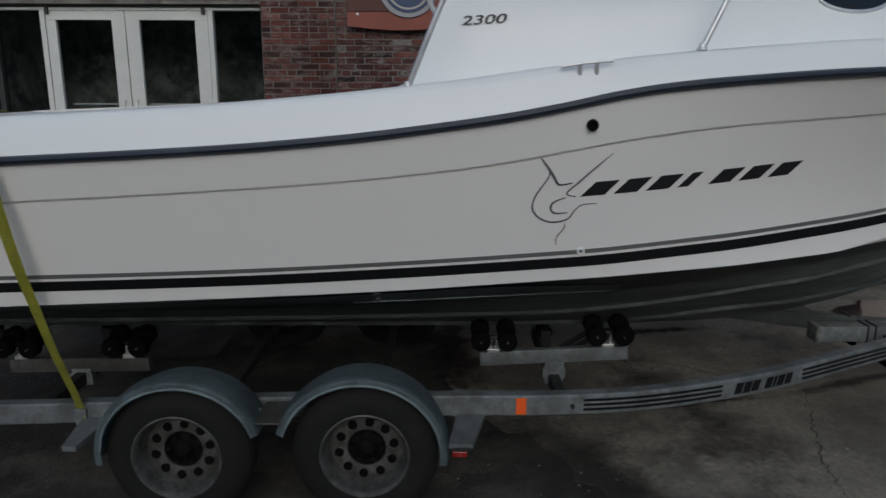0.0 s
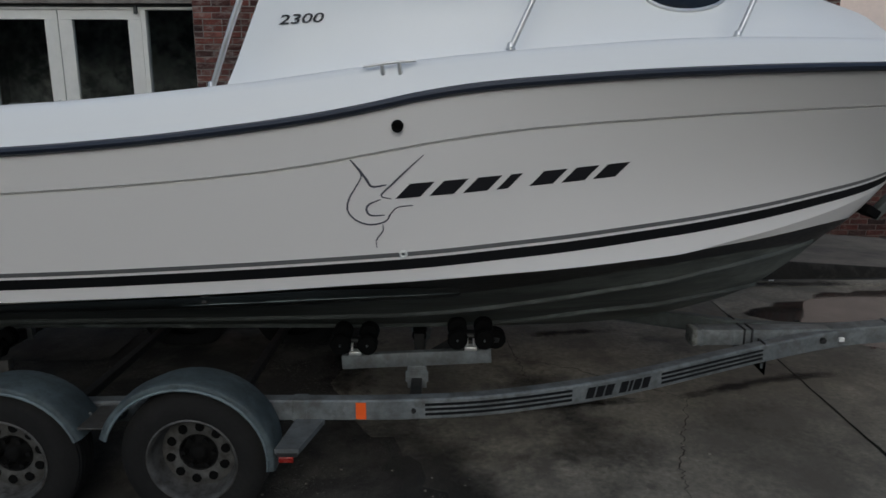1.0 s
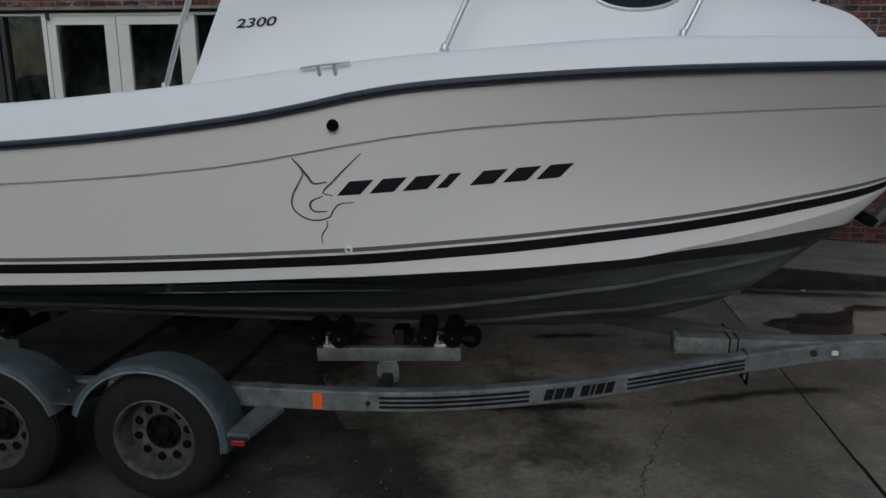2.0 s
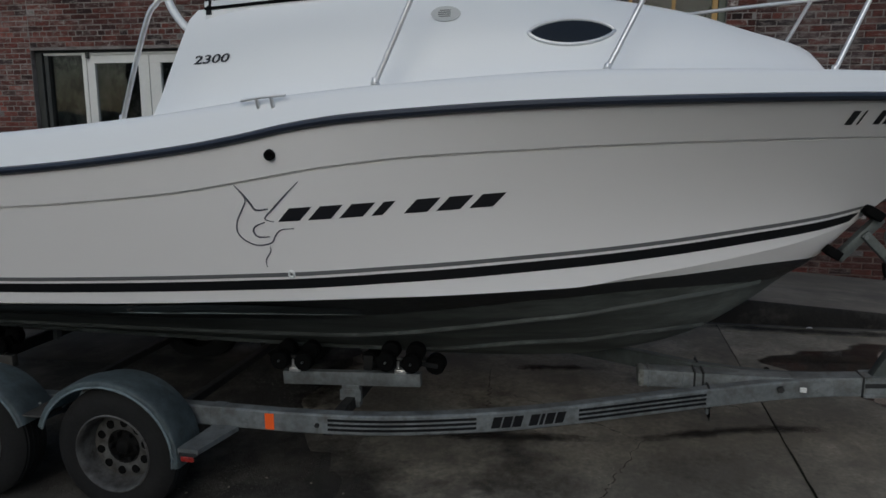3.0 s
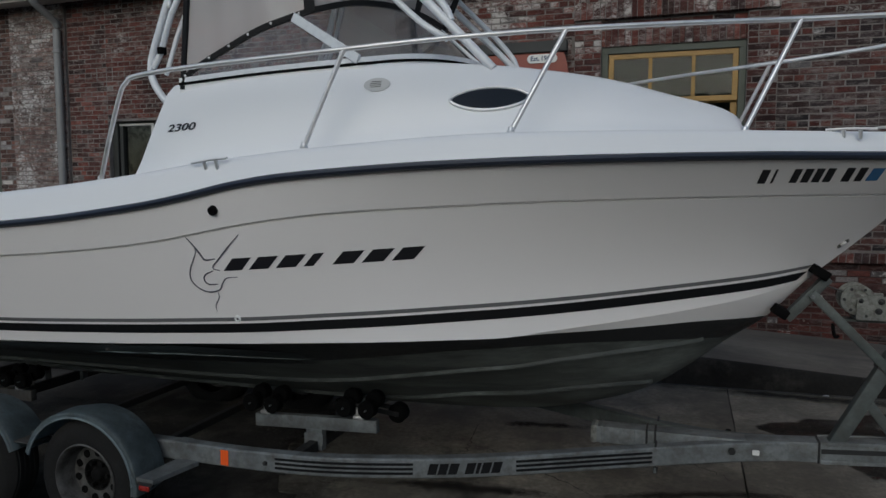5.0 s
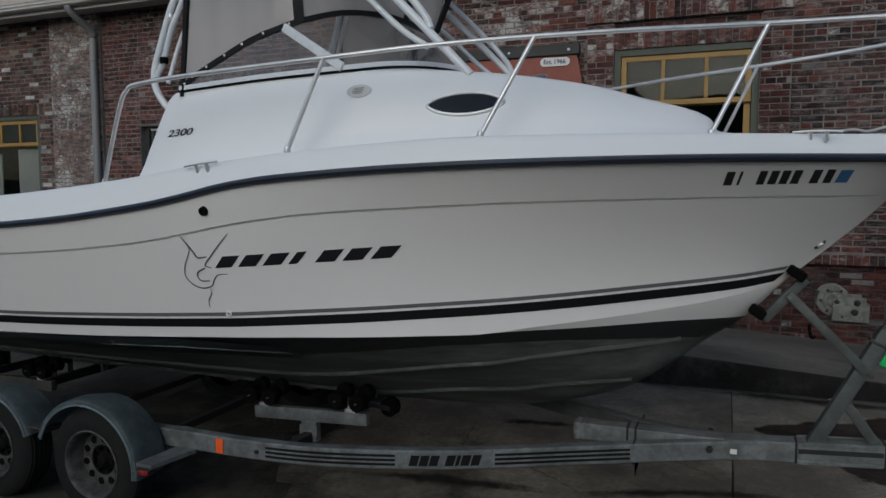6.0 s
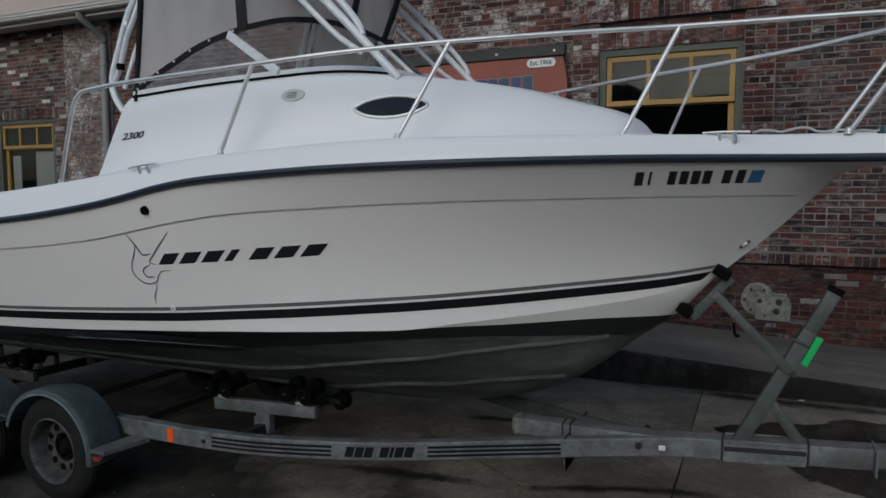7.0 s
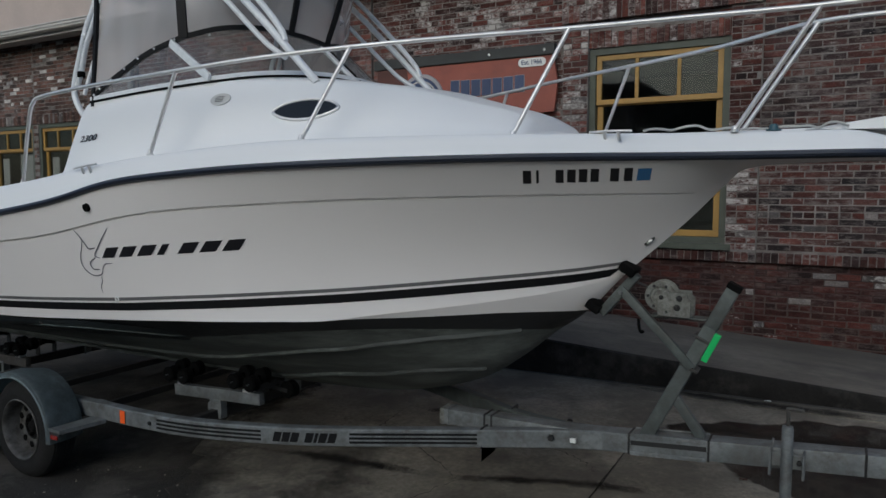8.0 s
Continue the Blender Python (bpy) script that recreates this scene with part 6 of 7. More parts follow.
        # keel roller on the centre line
        bm = B()
        turned(bm, [(0.012, -0.07), (0.045, -0.065), (0.03, 0.0), (0.045, 0.065), (0.012, 0.07)], (x, YC, keel_z(x) - 0.035), "y", 18)
        part("keel_roller", bm, "black_rubber", t, "", True)
        for sg in (-1, 1):
            bm = B()
            ya, yb = sorted((YC + sg * 0.075, YC + sg * 0.085))
            box(bm, x - 0.03, x + 0.03, ya, yb, 0.36, keel_z(x) - 0.02, 0.002)
            part("keel_bracket", bm, "hub_dark", t)
    # a single roller hanging behind the forward bunks
    bm = B()
    turned(bm, [(0.012, -0.045), (0.05, -0.045), (0.062, -0.03), (0.055, 0.0), (0.062, 0.03), (0.05, 0.045), (0.012, 0.045)], (1.10, 4.06, 0.55), "y", 20)
    hr = part("guide_roller", bm, "black_rubber", t, "black rubber guide roller on a short arm", True)
    bm = B()
    for o in (-0.052, 0.052):
        bar(bm, (0.66, 4.06 + o, 0.40), (0.93, 4.06 + o, 0.57), 0.008, 0.035, 0.002)
        bar(bm, (0.92, 4.06 + o, 0.568), (1.12, 4.06 + o, 0.55), 0.008, 0.03, 0.002)
    part("arm", bm, "hub_dark", hr)
    # tongue
    ty = 4.165
    bm = B()
    bar(bm, (2.32, ty, 0.535), (3.2, ty, 0.545), 0.115, 0.098, 0.006)
    part("tongue_tail", bm, "galvanised", t, "open end of the galvanised tongue", True)
    bm = B()
    bar(bm, (2.296, ty, 0.535), (2.338, ty, 0.535), 0.13, 0.112, 0.018)
    part("tongue_collar", bm, "winch_paint", t, "pale rounded end cap of the tongue", True)
    bm = B()
    bar(bm, (3.1, ty, 0.536), (5.75, ty, 0.755), 0.118, 0.108, 0.006)
    tg = part("tongue", bm, "galvanised", t, "galvanised box-section tongue", True)

    def tongue_z(x):
        return 0.536 + (x - 3.1) * 0.0826
    for x in (2.615, 2.662, 3.50, 3.915, 4.62):
        z = tongue_z(x) if x > 3.1 else 0.538
        bm = B()
        box(bm, x - 0.006, x + 0.006, ty - 0.063, ty + 0.063, z - 0.058, z + 0.058, 0.003)
        part("strap_plate", bm, "hub_dark", tg)
    # base channel of the winch stand; a dark bar stands in for its shaded gap
    for sg in (-1, 1):
        bm = B()
        bar(bm, (3.51, ty + sg * 0.0585, tongue_z(3.51) + 0.008), (3.905, ty + sg * 0.0585, tongue_z(3.905) + 0.008), 0.004, 0.026, 0.001)
        part("base_gap", bm, "hub_dark", tg)
        for dz in (-0.05, 0.05):
            bm = B()
            bar(bm, (3.51, ty + sg * 0.062, tongue_z(3.51) + dz), (3.905, ty + sg * 0.062, tongue_z(3.905) + dz), 0.012, 0.02, 0.003)
            part("base_flange", bm, "galvanised", tg)
    # clamps at the ends of the side beams
    for sg in (-1, 1):
        bm = B()
        box(bm, 2.664, 2.676, YC + sg * 0.228 - 0.046, YC + sg * 0.228 + 0.046, 0.436, 0.562, 0.003)
        cl = part("beam_clamp", bm, "hub_dark", tg)
        bm = B()
        turned(bm, [(0.0, -0.03), (0.009, -0.03), (0.01, 0.0)], (2.67, YC + sg * 0.225 - 0.03, 0.432), "z", 6)
        part("clamp_bolt", bm, "galvanised", tg)
    # bolts where the beams meet the tongue
    for sg in (-1, 1):
        bm = B()
        turned(bm, [(0.0, 0.014 * sg), (0.019, 0.014 * sg), (0.021, 0.0)], (3.066, YC + sg * 0.16, 0.541), "y", 6)
        pl = part("plate_bolt", bm, "hub_dark", tg)
        bm = B()
        box(bm, 3.172, 3.207, *sorted((ty + sg * 0.075, ty + sg * 0.092)), 0.526, 0.552, 0.003)
        part("tongue_reflector", bm, "white_plain", tg, "small pale reflector")
        bm = B()
        bm.faces.new([bm.verts.new(p) for p in ((2.68, YC + sg * 0.285, 0.468), (2.68, YC + sg * 0.285, 0.366), (2.68, YC + sg * 0.09, 0.372), (2.68, YC + sg * 0.09, 0.468))])
        bmesh.ops.solidify(bm, geom=bm.faces[:], thickness=0.008)
        bmesh.ops.recalc_face_normals(bm, faces=bm.faces[:])
        part("guide_tab", bm, "hub_dark", tg)
    for x, w, h in ((2.36, 0.122, 0.106), (2.55, 0.119, 0.101)):
        bm = B()
        bar(bm, (x - 0.006, ty, 0.536), (x + 0.006, ty, 0.536), w, h, 0.003)
        part("tail_band", bm, "galvanised", tg)
    # winch stand
    st = new("winch_stand")
    st.parent = t
    tagged(st, "galvanised winch stand leaning forward of the bow")
    bm = B()
    bar(bm, (3.575, ty, 0.60), (3.90, ty, 1.25), 0.07, 0.072, 0.006)
    part("mast", bm, "stand_steel", st, "", True)
    bm = B()
    bar(bm, (3.86, ty, 1.17), (4.008, ty, 1.465), 0.06, 0.068, 0.005)
    part("mast_top", bm, "stand_steel", st, "", True)
    bm = B()
    bar(bm, (4.001, ty, 1.452), (4.017, ty, 1.482), 0.066, 0.076, 0.005)
    part("mast_cap", bm, "black_rubber", st)
    bm = B()
    bar(bm, (3.715, ty, 0.87), (3.875, ty, 0.65), 0.05, 0.05, 0.005)
    part("strut", bm, "stand_steel", st, "", True)
    bm = B()
    bar(bm, (3.815, ty - 0.03, 1.03), (3.43, ty - 0.03, 1.425), 0.04, 0.046, 0.004)
    part("arm", bm, "stand_steel", st, "", True)
    bm = B()
    bar(bm, (3.318, ty, 1.275), (3.512, ty, 1.505), 0.066, 0.05, 0.005)
    part("bow_bracket", bm, "stand_steel", st, "", True)
    for c, w in (((3.284, 1.316), 0.042), ((3.468, 1.534), 0.046)):
        bm = B()
        m = Matrix.Translation((c[0], ty, c[1])) @ Matrix.Rotation(radians(32), 4, "Y")
        box(bm, -w, w, -0.075, 0.075, -0.026, 0.026, 0.008, m)
        part("bow_pad", bm, "black_rubber", st, "black rubber bow pad", True)
    bm = B()
    bar(bm, (3.59, ty + 0.03, 1.285), (3.93, ty + 0.03, 1.285), 0.09, 0.012, 0.003)
    part("winch_shelf", bm, "stand_steel", st)
    # winch: two side plates, drum, flange, gear shafts and a strap to the bow
    wx, wz = 3.718, 1.362
    plate = [(-0.082, -0.062), (0.086, -0.066), (0.088, 0.03), (0.072, 0.04), (0.07, 0.062), (-0.04, 0.064), (-0.055, 0.058), (-0.08, 0.04)]
    for y0, y1, nm in ((-0.070, -0.060, "winch_housing"), (0.070, 0.080, "winch_back_plate")):
        bm = B()
        f = bm.faces.new([bm.verts.new((wx + u, ty + y0, wz + v)) for u, v in plate])
        ex = bmesh.ops.extrude_face_region(bm, geom=[f])
        bmesh.ops.translate(bm, vec=(0, y1 - y0, 0), verts=[v for v in ex["geom"] if isinstance(v, bmesh.types.BMVert)])
        bmesh.ops.recalc_face_normals(bm, faces=bm.faces[:])
        bmesh.ops.bevel(bm, geom=bm.edges[:], offset=0.002, segments=1, affect="EDGES")
        part(nm, bm, "winch_paint", st, "pale dirty winch side plate")
    bm = B()
    box(bm, wx - 0.08, wx + 0.084, ty - 0.06, ty + 0.07, wz - 0.068, wz - 0.058, 0.002)
    part("winch_base", bm, "winch_paint", st)
    gx, gz, r = 3.645, 1.40, 0.08
    bm = B()
    turned(bm, [(0.0, -0.050), (0.03, -0.052), (0.034, -0.046), (r * 0.62, -0.046), (r * 0.66, -0.052), (r * 0.9, -0.054), (r, -0.050), (r, -0.040), (0.035, -0.036), (0.035, 0.056), (r, 0.058), (r, 0.066), (0.0, 0.066)], (gx, ty, gz), "y", 40)
    flange = part("winch_drum", bm, "winch_paint", st, "pale winch drum flange", True)
    for k in range(6):
        a = 2 * math.pi * k / 6
        bm = B()
        turned(bm, [(0.0, -0.0555), (0.008, -0.0555), (0.009, -0.050)], (gx + 0.062 * math.cos(a), ty, gz + 0.062 * math.sin(a)), "y", 10)
        part("rivet", bm, "hub_dark", flange)
    bm = B()
    turned(bm, [(0.05, -0.034), (0.052, 0.054)], (gx, ty, gz), "y", 24)
    part("winch_webbing", bm, "logo_ink", st, "dark wound webbing", True)
    bm = B()
    bar(bm, (gx - 0.045, ty + 0.01, gz + 0.03), (3.50, ty + 0.01, 1.462), 0.05, 0.006, 0.001)
    part("winch_strap", bm, "logo_ink", st, "dark webbing strap to the bow")
    for u, v, k in ((0.03, 0.036, 0.95), (0.02, -0.014, 1.0), (-0.062, 0.036, 0.7), (-0.035, -0.04, 0.4)):
        bm = B()
        turned(bm, [(0.0, -0.088), (0.006 * k, -0.088), (0.007 * k, -0.082), (0.011 * k, -0.082), (0.012 * k, -0.074), (0.017 * k, -0.073), (0.017 * k, -0.068)], (wx + u, ty, wz + v), "y", 12)
        part("winch_bolt", bm, "hub_dark", st, "", True)
    bm = B()
    tube(bm, [(3.435, ty - 0.062, 1.405), (3.435, ty - 0.048, 1.405)], 0.012, 6)
    part("arm_bolt", bm, "galvanised", st, "", True)
    bm = B()
    tube(bm, smooth_path([(3.535, ty - 0.05, 1.27), (3.54, ty - 0.055, 1.225), (3.55, ty - 0.055, 1.20), (3.565, ty - 0.05, 1.205)], 5), 0.009, 8)
    part("winch_hook", bm, "black_rubber", st, "dark safety hook", True)
    bm = B()
    bar(bm, (3.875, ty - 0.052, 1.075), (3.945, ty - 0.052, 1.225), 0.022, 0.034, 0.006)
    part("strap_tail", bm, "green_strap", st, "bright green strap wrapped on the mast")
    for c in ((3.80, 1.03), (3.865, 1.185)):
        bm = B()
        m = Matrix.Translation((c[0], ty, c[1])) @ Matrix.Rotation(radians(26), 4, "Y")
        box(bm, -0.05, 0.05, -0.046, 0.046, -0.008, 0.008, 0.003, m)
        part("u_bolt", bm, "stained_steel", st)
    # jack
    jk = new("jack")
    jk.parent = t
    tagged(jk, "galvanised tongue jack")
    jx, jy = 4.285, ty - 0.115
    bm = B()
    turned(bm, [(0.0, 0.02), (0.021, 0.02), (0.021, 0.62)], (jx, jy, 0.0), "z", 18)
    part("inner_tube", bm, "galvanised", jk, "", True)
    bm = B()
    turned(bm, [(0.023, 0.30), (0.0265, 0.31), (0.0265, 0.805), (0.023, 0.818), (0.0, 0.82)], (jx, jy, 0.0), "z", 18)
    part("outer_tube", bm, "galvanised", jk, "", True)
    bm = B()
    turned(bm, [(0.0, 0.0), (0.075, 0.0), (0.08, 0.012), (0.03, 0.04)], (jx, jy, ground_z(jx, jy) - 0.006), "z", 20)
    part("jack_foot", bm, "galvanised", jk, "", True)
    bm = B()
    tube(bm, smooth_path([(jx, jy, 0.81), (jx, jy, 0.87), (jx - 0.004, jy - 0.004, 0.90), (jx + 0.01, jy - 0.01, 0.908), (jx + 0.07, jy - 0.02, 0.91)], 4), 0.0085, 8)
    part("crank", bm, "stained_steel", jk, "rusty bent crank", True)
    bm = B()
    for dx in (-0.08, 0.068):
        box(bm, jx + dx, jx + dx + 0.012, jy - 0.02, jy + 0.19, 0.562, 0.69, 0.004)
    box(bm, jx - 0.07, jx + 0.07, jy + 0.025, jy + 0.045, 0.60, 0.67, 0.003)
    part("jack_bracket", bm, "galvanised", jk)
    bm = B()
    turned(bm, [(0.0, -0.02), (0.012, -0.018), (0.013, 0.0)], (jx + 0.055, jy + 0.024, 0.635), "y", 6)
    part("jack_bolt", bm, "hub_dark", jk)
    # coupler
    bm = B()
    bar(bm, (5.7, ty, 0.752), (6.0, ty, 0.775), 0.13, 0.09, 0.02)
    part("coupler", bm, "galvanised", t)
    return t


def build_strap():
    t = thing("ratchet_strap", "yellow webbing tie-down strap over the gunwale to the trailer beam", "strap")
    bm = B()
    pts = [(-1.92, YC - 1.06, 1.90), (-1.89, YC - 1.24, 1.895), (-1.86, YC - 1.375, 1.73), (-1.85, YC - 1.36, 1.60), (-1.84, YC - 1.29, 1.30), (-1.835, YC - 1.20, 1.05), (-1.82, YC - 1.11, 0.78), (-1.80, YC - 1.0, 0.49), (-1.79, YC - 1.0, 0.40)]
    ps = smooth_path(pts, 6)
    rows = []
    for i, p in enumerate(ps):
        tw = 0.25 * math.sin(i / len(ps) * 5)
        d = Vector((math.cos(tw), math.sin(tw), 0)) * 0.024
        rows.append([p - d, p + d])
    sheet(bm, rows)
    bmesh.ops.solidify(bm, geom=bm.faces[:], thickness=0.003)
    part("webbing", bm, "yellow_strap", t, "", True)
    bm = B()
    box(bm, -1.825, -1.765, YC - 1.003, YC - 0.985, 0.36, 0.45, 0.006)
    part("hook", bm, "galvanised", t)


trailer = build_trailer()
build_strap()


def build_rope():
    t = thing("mooring_rope", "pale mooring rope lying along the foredeck", "rope")
    bm = B()
    rng = random.Random(3)
    pts = [(3.60, YC - 0.36, 2.255)]
    for i in range(22):
        x = 3.64 + i * 0.04
        lump = 0.017 if i in (4, 5, 19, 20) else 0.0
        pts.append((x, YC - max(0.16, sheer_half(x) - 0.13) + rng.uniform(-0.018, 0.018), 2.256 + lump + rng.uniform(0, 0.010)))
    tube(bm, smooth_path(pts, 4), 0.006, 8)
    part("line", bm, "rope", t, "", True)


build_rope()



# ---------------------------------------------------------------- brickwork and slabs
KERB_SCRAP = (4.0, 6.74)


def build_slabs(parent):
    rng = random.Random(8)
    for x0, x1, y0, y1 in ((0.95, 3.199, -2.5, 2.55), (3.208, 5.6, -2.5, 2.55), (3.208, 5.6, 2.57, 6.55), (3.208, 5.6, 6.57, 6.76), (5.62, 8.0, -2.5, 2.55), (5.62, 8.0, 2.57, 6.76),
                           (0.95, 3.199, -7.5, -2.52), (3.208, 5.6, -7.5, -2.52), (5.62, 8.0, -7.5, -2.52), (8.02, 10.4, -7.5, -2.52), (8.02, 10.4, -2.5, 2.55), (8.02, 10.4, 2.57, 6.76)):
        bm = B()
        n = 24
        left = [(x0 + (rng.uniform(-0.05, 0.05) if x0 < 1 else rng.uniform(0, 0.006)), y0 + (y1 - y0) * i / n) for i in range(n + 1)]
        right = [(x1 - rng.uniform(0, 0.006), y1 - (y1 - y0) * i / n) for i in range(n + 1)]
        ring = left + right
        top = [bm.verts.new((x, y, ground_z(x, y))) for x, y in ring]
        low = [bm.verts.new((x, y, ground_z(x, y) - 0.03)) for x, y in ring]
        bm.faces.new(top)
        for i in range(len(ring)):
            j = (i + 1) % len(ring)
            bm.faces.new((top[i], top[j], low[j], low[i]))
        bmesh.ops.recalc_face_normals(bm, faces=bm.faces[:])
        part("slab", bm, "concrete", parent, "worn grey concrete slab")

    bm = B()
    sheet(bm, [[(x, y, ground_z(x, y) + 0.002) for x in stations(-4.6, -1.7, 8)] for y in stations(4.95, 6.76, 6)])
    part("patch", bm, "patch", parent, "paler patch of old concrete")
    bm = B()
    edge = smooth_path([(3.199, 2.57, 0), (3.199, 4.5, 0), (3.199, 6.76, 0)], 8) + smooth_path([(2.2, 6.76, 0), (1.2, 6.76, 0), (0.3, 6.76, 0)], 8)
    edge += [p + Vector((rng.uniform(-0.05, 0.05), rng.uniform(-0.05, 0.05), 0)) for p in smooth_path([(0.2, 6.6, 0), (0.1, 6.0, 0), (0.15, 5.4, 0), (0.05, 4.8, 0), (0.15, 4.2, 0), (0.5, 3.7, 0), (0.85, 3.1, 0), (0.95, 2.57, 0)], 8)]
    top = [bm.verts.new((p.x, p.y, ground_z(p.x, p.y))) for p in edge]
    low = [bm.verts.new((p.x, p.y, ground_z(p.x, p.y) - 0.03)) for p in edge]
    bm.faces.new(top)
    for i in range(len(edge)):
        j = (i + 1) % len(edge)
        bm.faces.new((top[i], top[j], low[j], low[i]))
    bmesh.ops.triangulate(bm, faces=[f for f in bm.faces if len(f.verts) > 4])
    bmesh.ops.recalc_face_normals(bm, faces=bm.faces[:])
    part("slab", bm, "concrete_old", parent, "worn grey concrete slab with a broken edge")

    def ribbon(name, pts, w0, mat, lift, jag, lab, fade_scale=1.0):
        ps = smooth_path([(x, y, 0) for x, y in pts], 10)
        bmr = B()
        rows = []
        for i, p in enumerate(ps):
            way = (ps[min(i + 1, len(ps) - 1)] - ps[max(i - 1, 0)]).normalized()
            s = Vector((-way.y, way.x, 0))
            w = w0 * (0.25 + 0.75 * math.sin(math.pi * (i + 1) / (len(ps) + 1))) * (1 + rng.uniform(-0.5, 0.5) * jag)
            p = p + s * rng.uniform(-1, 1) * jag * 0.02
            rows.append([(q.x, q.y, ground_z(q.x, q.y) + lift) for q in (p - s * w * k for k in ((-1, 1) if mat in ("crack", "moss") else (-1, -0.5, 0, 0.5, 1)))])
        sheet(bmr, rows)
        bmesh.ops.recalc_face_normals(bmr, faces=bmr.faces[:])
        for f in bmr.faces:
            if f.normal.z < 0:
                f.normal_flip()
        ob = part(name, bmr, mat, parent, lab)
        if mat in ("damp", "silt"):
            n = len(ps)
            rim_fade = ob.data.attributes.new("rim_fade", "FLOAT", "POINT")
            rim_fade.data.foreach_set("value", [fade_scale * min(1 - abs(k - 2) / 2, 2.5 * i / n, 2.5 * (n - 1 - i) / n) for i in range(n) for k in range(5)])
    ribbon("crack", [(2.37, 4.3), (2.24, 3.95), (2.15, 3.72), (2.07, 3.48), (2.02, 3.25), (1.96, 2.9)], 0.0035, "crack", 0.003, 1.0, "jagged crack in the concrete")
    ribbon("crack", [(1.28, 5.3), (1.32, 4.95), (1.36, 4.6), (1.42, 4.45)], 0.0035, "crack", 0.003, 1.0, "")
    ribbon("crack", [(1.34, 4.9), (1.6, 4.78), (1.95, 4.55), (2.35, 4.25)], 0.0035, "crack", 0.003, 1.0, "")
    ribbon("crack", [(3.14, 4.75), (2.95, 4.9), (2.75, 5.0)], 0.0035, "crack", 0.003, 1.0, "")
    # next two streaks: shade under beam and tongue, put into the ground colour
    ribbon("stain", [(0.55, 4.02), (0.95, 4.11), (1.29, 4.165), (1.67, 4.2), (1.99, 4.215), (2.33, 4.25)], 0.085, "damp", 0.003, 0.4, "dark streak, shade under the trailer put into the ground colour")
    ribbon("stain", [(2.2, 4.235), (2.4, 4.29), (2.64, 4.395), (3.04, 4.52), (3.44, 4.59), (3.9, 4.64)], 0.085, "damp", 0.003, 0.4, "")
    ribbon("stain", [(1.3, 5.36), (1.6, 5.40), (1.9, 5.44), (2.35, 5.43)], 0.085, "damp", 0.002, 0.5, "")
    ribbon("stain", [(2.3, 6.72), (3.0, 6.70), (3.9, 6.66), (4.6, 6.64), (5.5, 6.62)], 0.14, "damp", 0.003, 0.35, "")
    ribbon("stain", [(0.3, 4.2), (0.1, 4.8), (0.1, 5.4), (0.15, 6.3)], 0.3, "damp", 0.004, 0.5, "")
    ribbon("joint", [(3.204, -2.4), (3.206, 0.0), (3.21, 2.0), (3.212, 3.2), (3.204, 4.2), (3.203, 4.9)], 0.0075, "moss", 0.004, 0.22, "dark mossy joint between slabs")
    ribbon("silt", [(1.1, 0.0), (1.05, 1.2), (1.1, 2.2), (0.98, 2.9), (0.62, 3.6), (0.3, 4.1), (0.2, 4.8)], 0.5, "silt", 0.0025, 0.3, "dark silt spread over the broken slab edge")
    # fainter silt, with shade under the boat put into its colour
    ribbon("silt", [(1.65, 2.2), (1.65, 3.2), (1.55, 4.0), (1.25, 4.8), (0.9, 5.6)], 0.6, "silt", 0.0015, 0.3, "", 0.62)
    # a wide wet patch spreading under the tongue
    rim = smooth_path([(x, y, 0) for x, y in ((3.36, 5.76), (3.47, 5.93), (3.7, 6.07), (4.0, 6.15), (4.3, 6.36), (4.85, 6.42), (6.2, 6.45), (6.6, 5.2), (6.2, 4.4), (5.3, 4.4), (4.7, 4.66), (4.32, 4.86), (4.08, 5.0), (3.92, 5.1), (3.78, 5.25), (3.58, 5.5), (3.36, 5.76))], 8)
    mid = Vector((5.0, 5.3, 0))
    bm = B()
    rings = (0.0, 0.86, 0.96, 1.0)
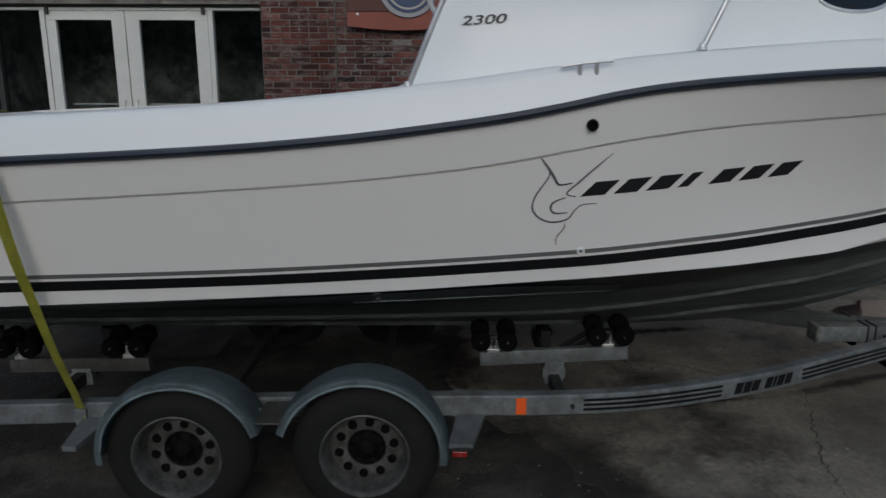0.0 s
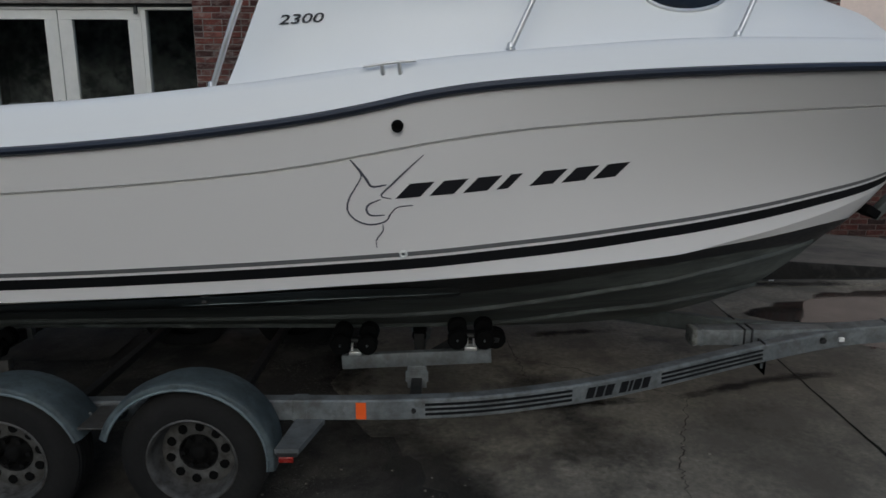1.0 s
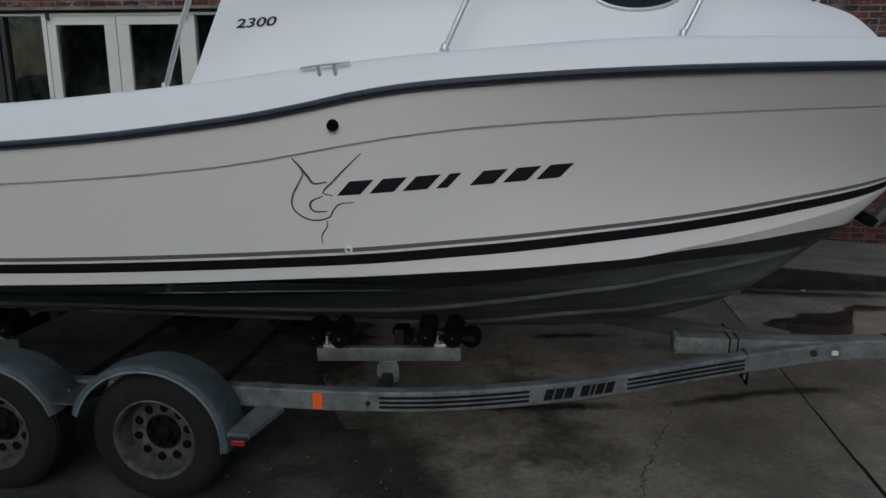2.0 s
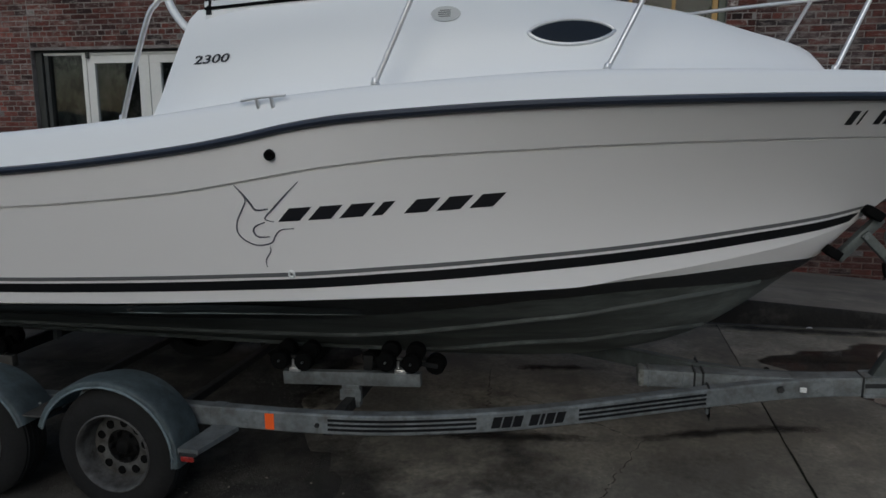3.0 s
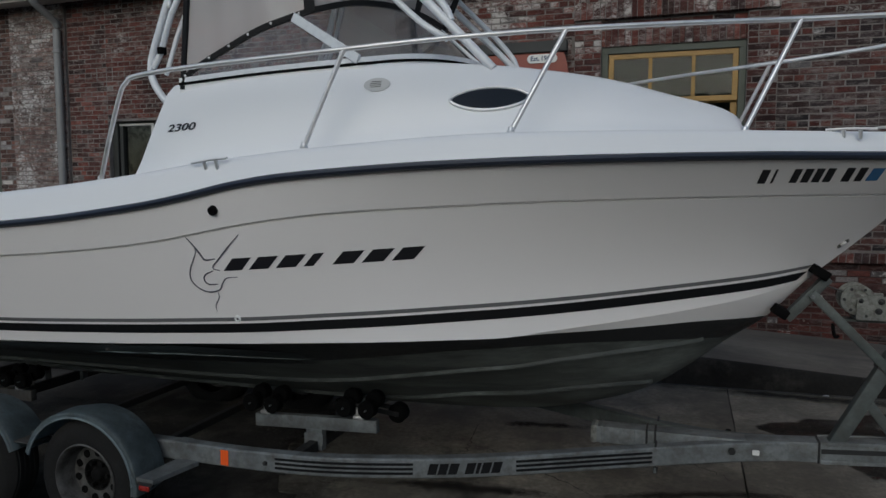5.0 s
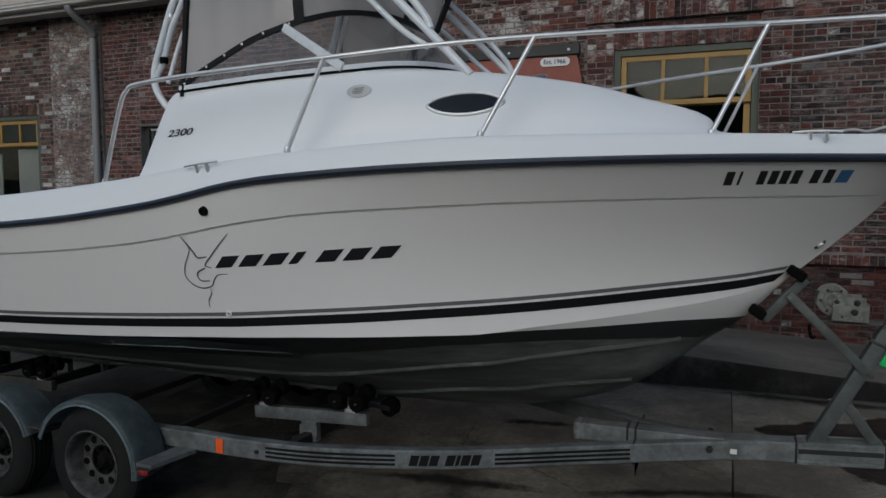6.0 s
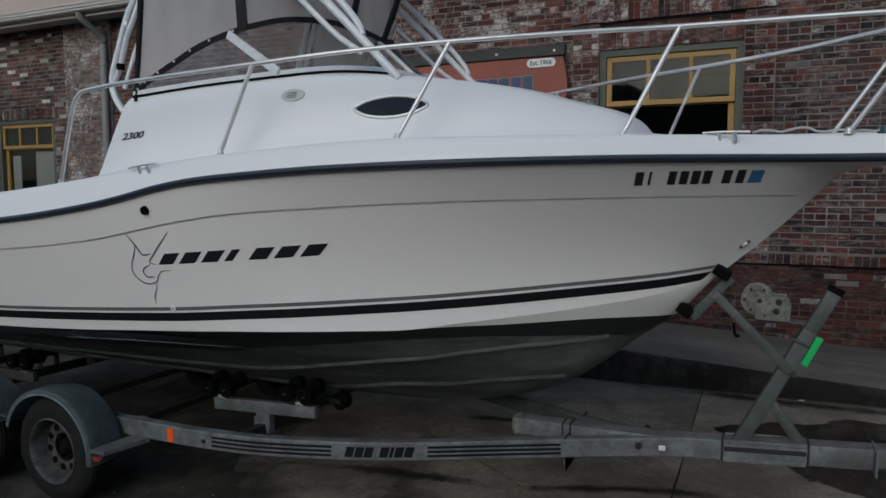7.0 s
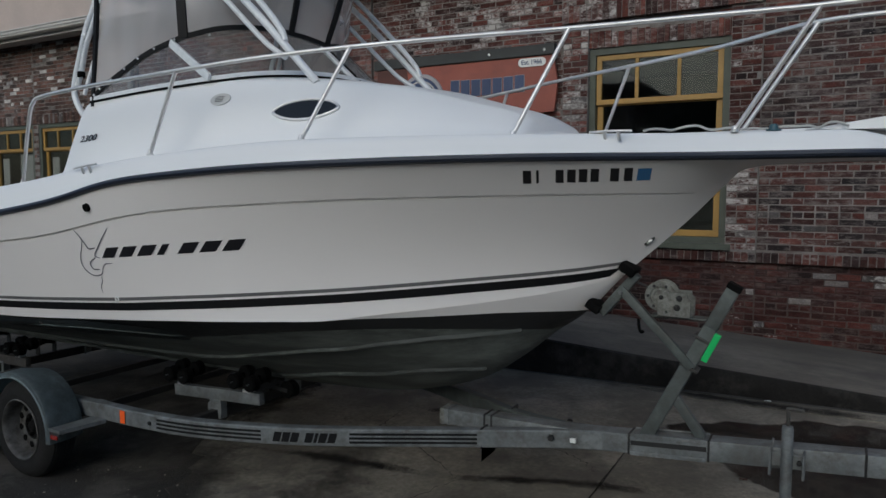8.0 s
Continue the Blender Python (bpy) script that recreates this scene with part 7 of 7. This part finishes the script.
    jag = [1 + 0.05 * noise.noise(p * 4.0) + 0.03 * noise.noise(p * 13.0) for p in rim]
    rows = []
    for p, q in zip(rim, jag):
        row = [mid + (p - mid) * q * max(0.01, k) for k in rings]
        rows.append([(v.x, v.y, ground_z(v.x, v.y) + 0.003) for v in row])
    sheet(bm, rows)
    for f in bm.faces:
        f.normal_update()
        if f.normal.z < 0:
            f.normal_flip()
    ob = part("stain", bm, "puddle", parent, "wide dark wet patch with an uneven rim")
    rim_fade = ob.data.attributes.new("rim_fade", "FLOAT", "POINT")
    rim_fade.data.foreach_set("value", [v for _ in rim for v in (2.0, 1.6, 1.0, 0.0)])
    bm = B()
    for i in range(58):
        x, y = (2.15 + rng.gauss(0, 0.10), 3.6 + rng.gauss(0, 0.35)) if i < 22 else (rng.uniform(-0.2, 0.95), rng.uniform(2.6, 3.5))
        r = rng.uniform(0.003, 0.009)
        ball = bmesh.ops.create_icosphere(bm, subdivisions=1, radius=r)["verts"]
        for v in ball:
            v.co = Vector((v.co.x * rng.uniform(0.7, 1.3) + x, v.co.y * rng.uniform(0.7, 1.3) + y, v.co.z * 0.6 + ground_z(x, y) + r * 0.4))
    tagged(finish("rubble", bm, "concrete"), "small grey chips of broken concrete on the ground", "rubble", kind="stuff")
    for name, lab, mt, x, y, w, d in (("litter", "small crumpled brown scrap lying on the concrete", "sign_brown", 4.0, 5.03, 0.045, 0.03), ("litter", "small crumpled white scrap at the foot of the kerb", "white_plain", KERB_SCRAP[0], KERB_SCRAP[1], 0.05, 0.025)):
        bm = B()
        z = ground_z(x, y)
        grid = [[(x + w * (a / 4 - 0.5) + rng.uniform(-0.003, 0.003), y + d * (b / 3 - 0.5) + rng.uniform(-0.003, 0.003), z + 0.004 + rng.uniform(0, 0.012)) for a in range(5)] for b in range(4)]
        sheet(bm, grid)
        bmesh.ops.solidify(bm, geom=bm.faces[:], thickness=0.002)
        bmesh.ops.recalc_face_normals(bm, faces=bm.faces[:])
        tagged(finish(name, bm, mt), lab, "litter")


build_slabs(ground)
build_bricks(wall)
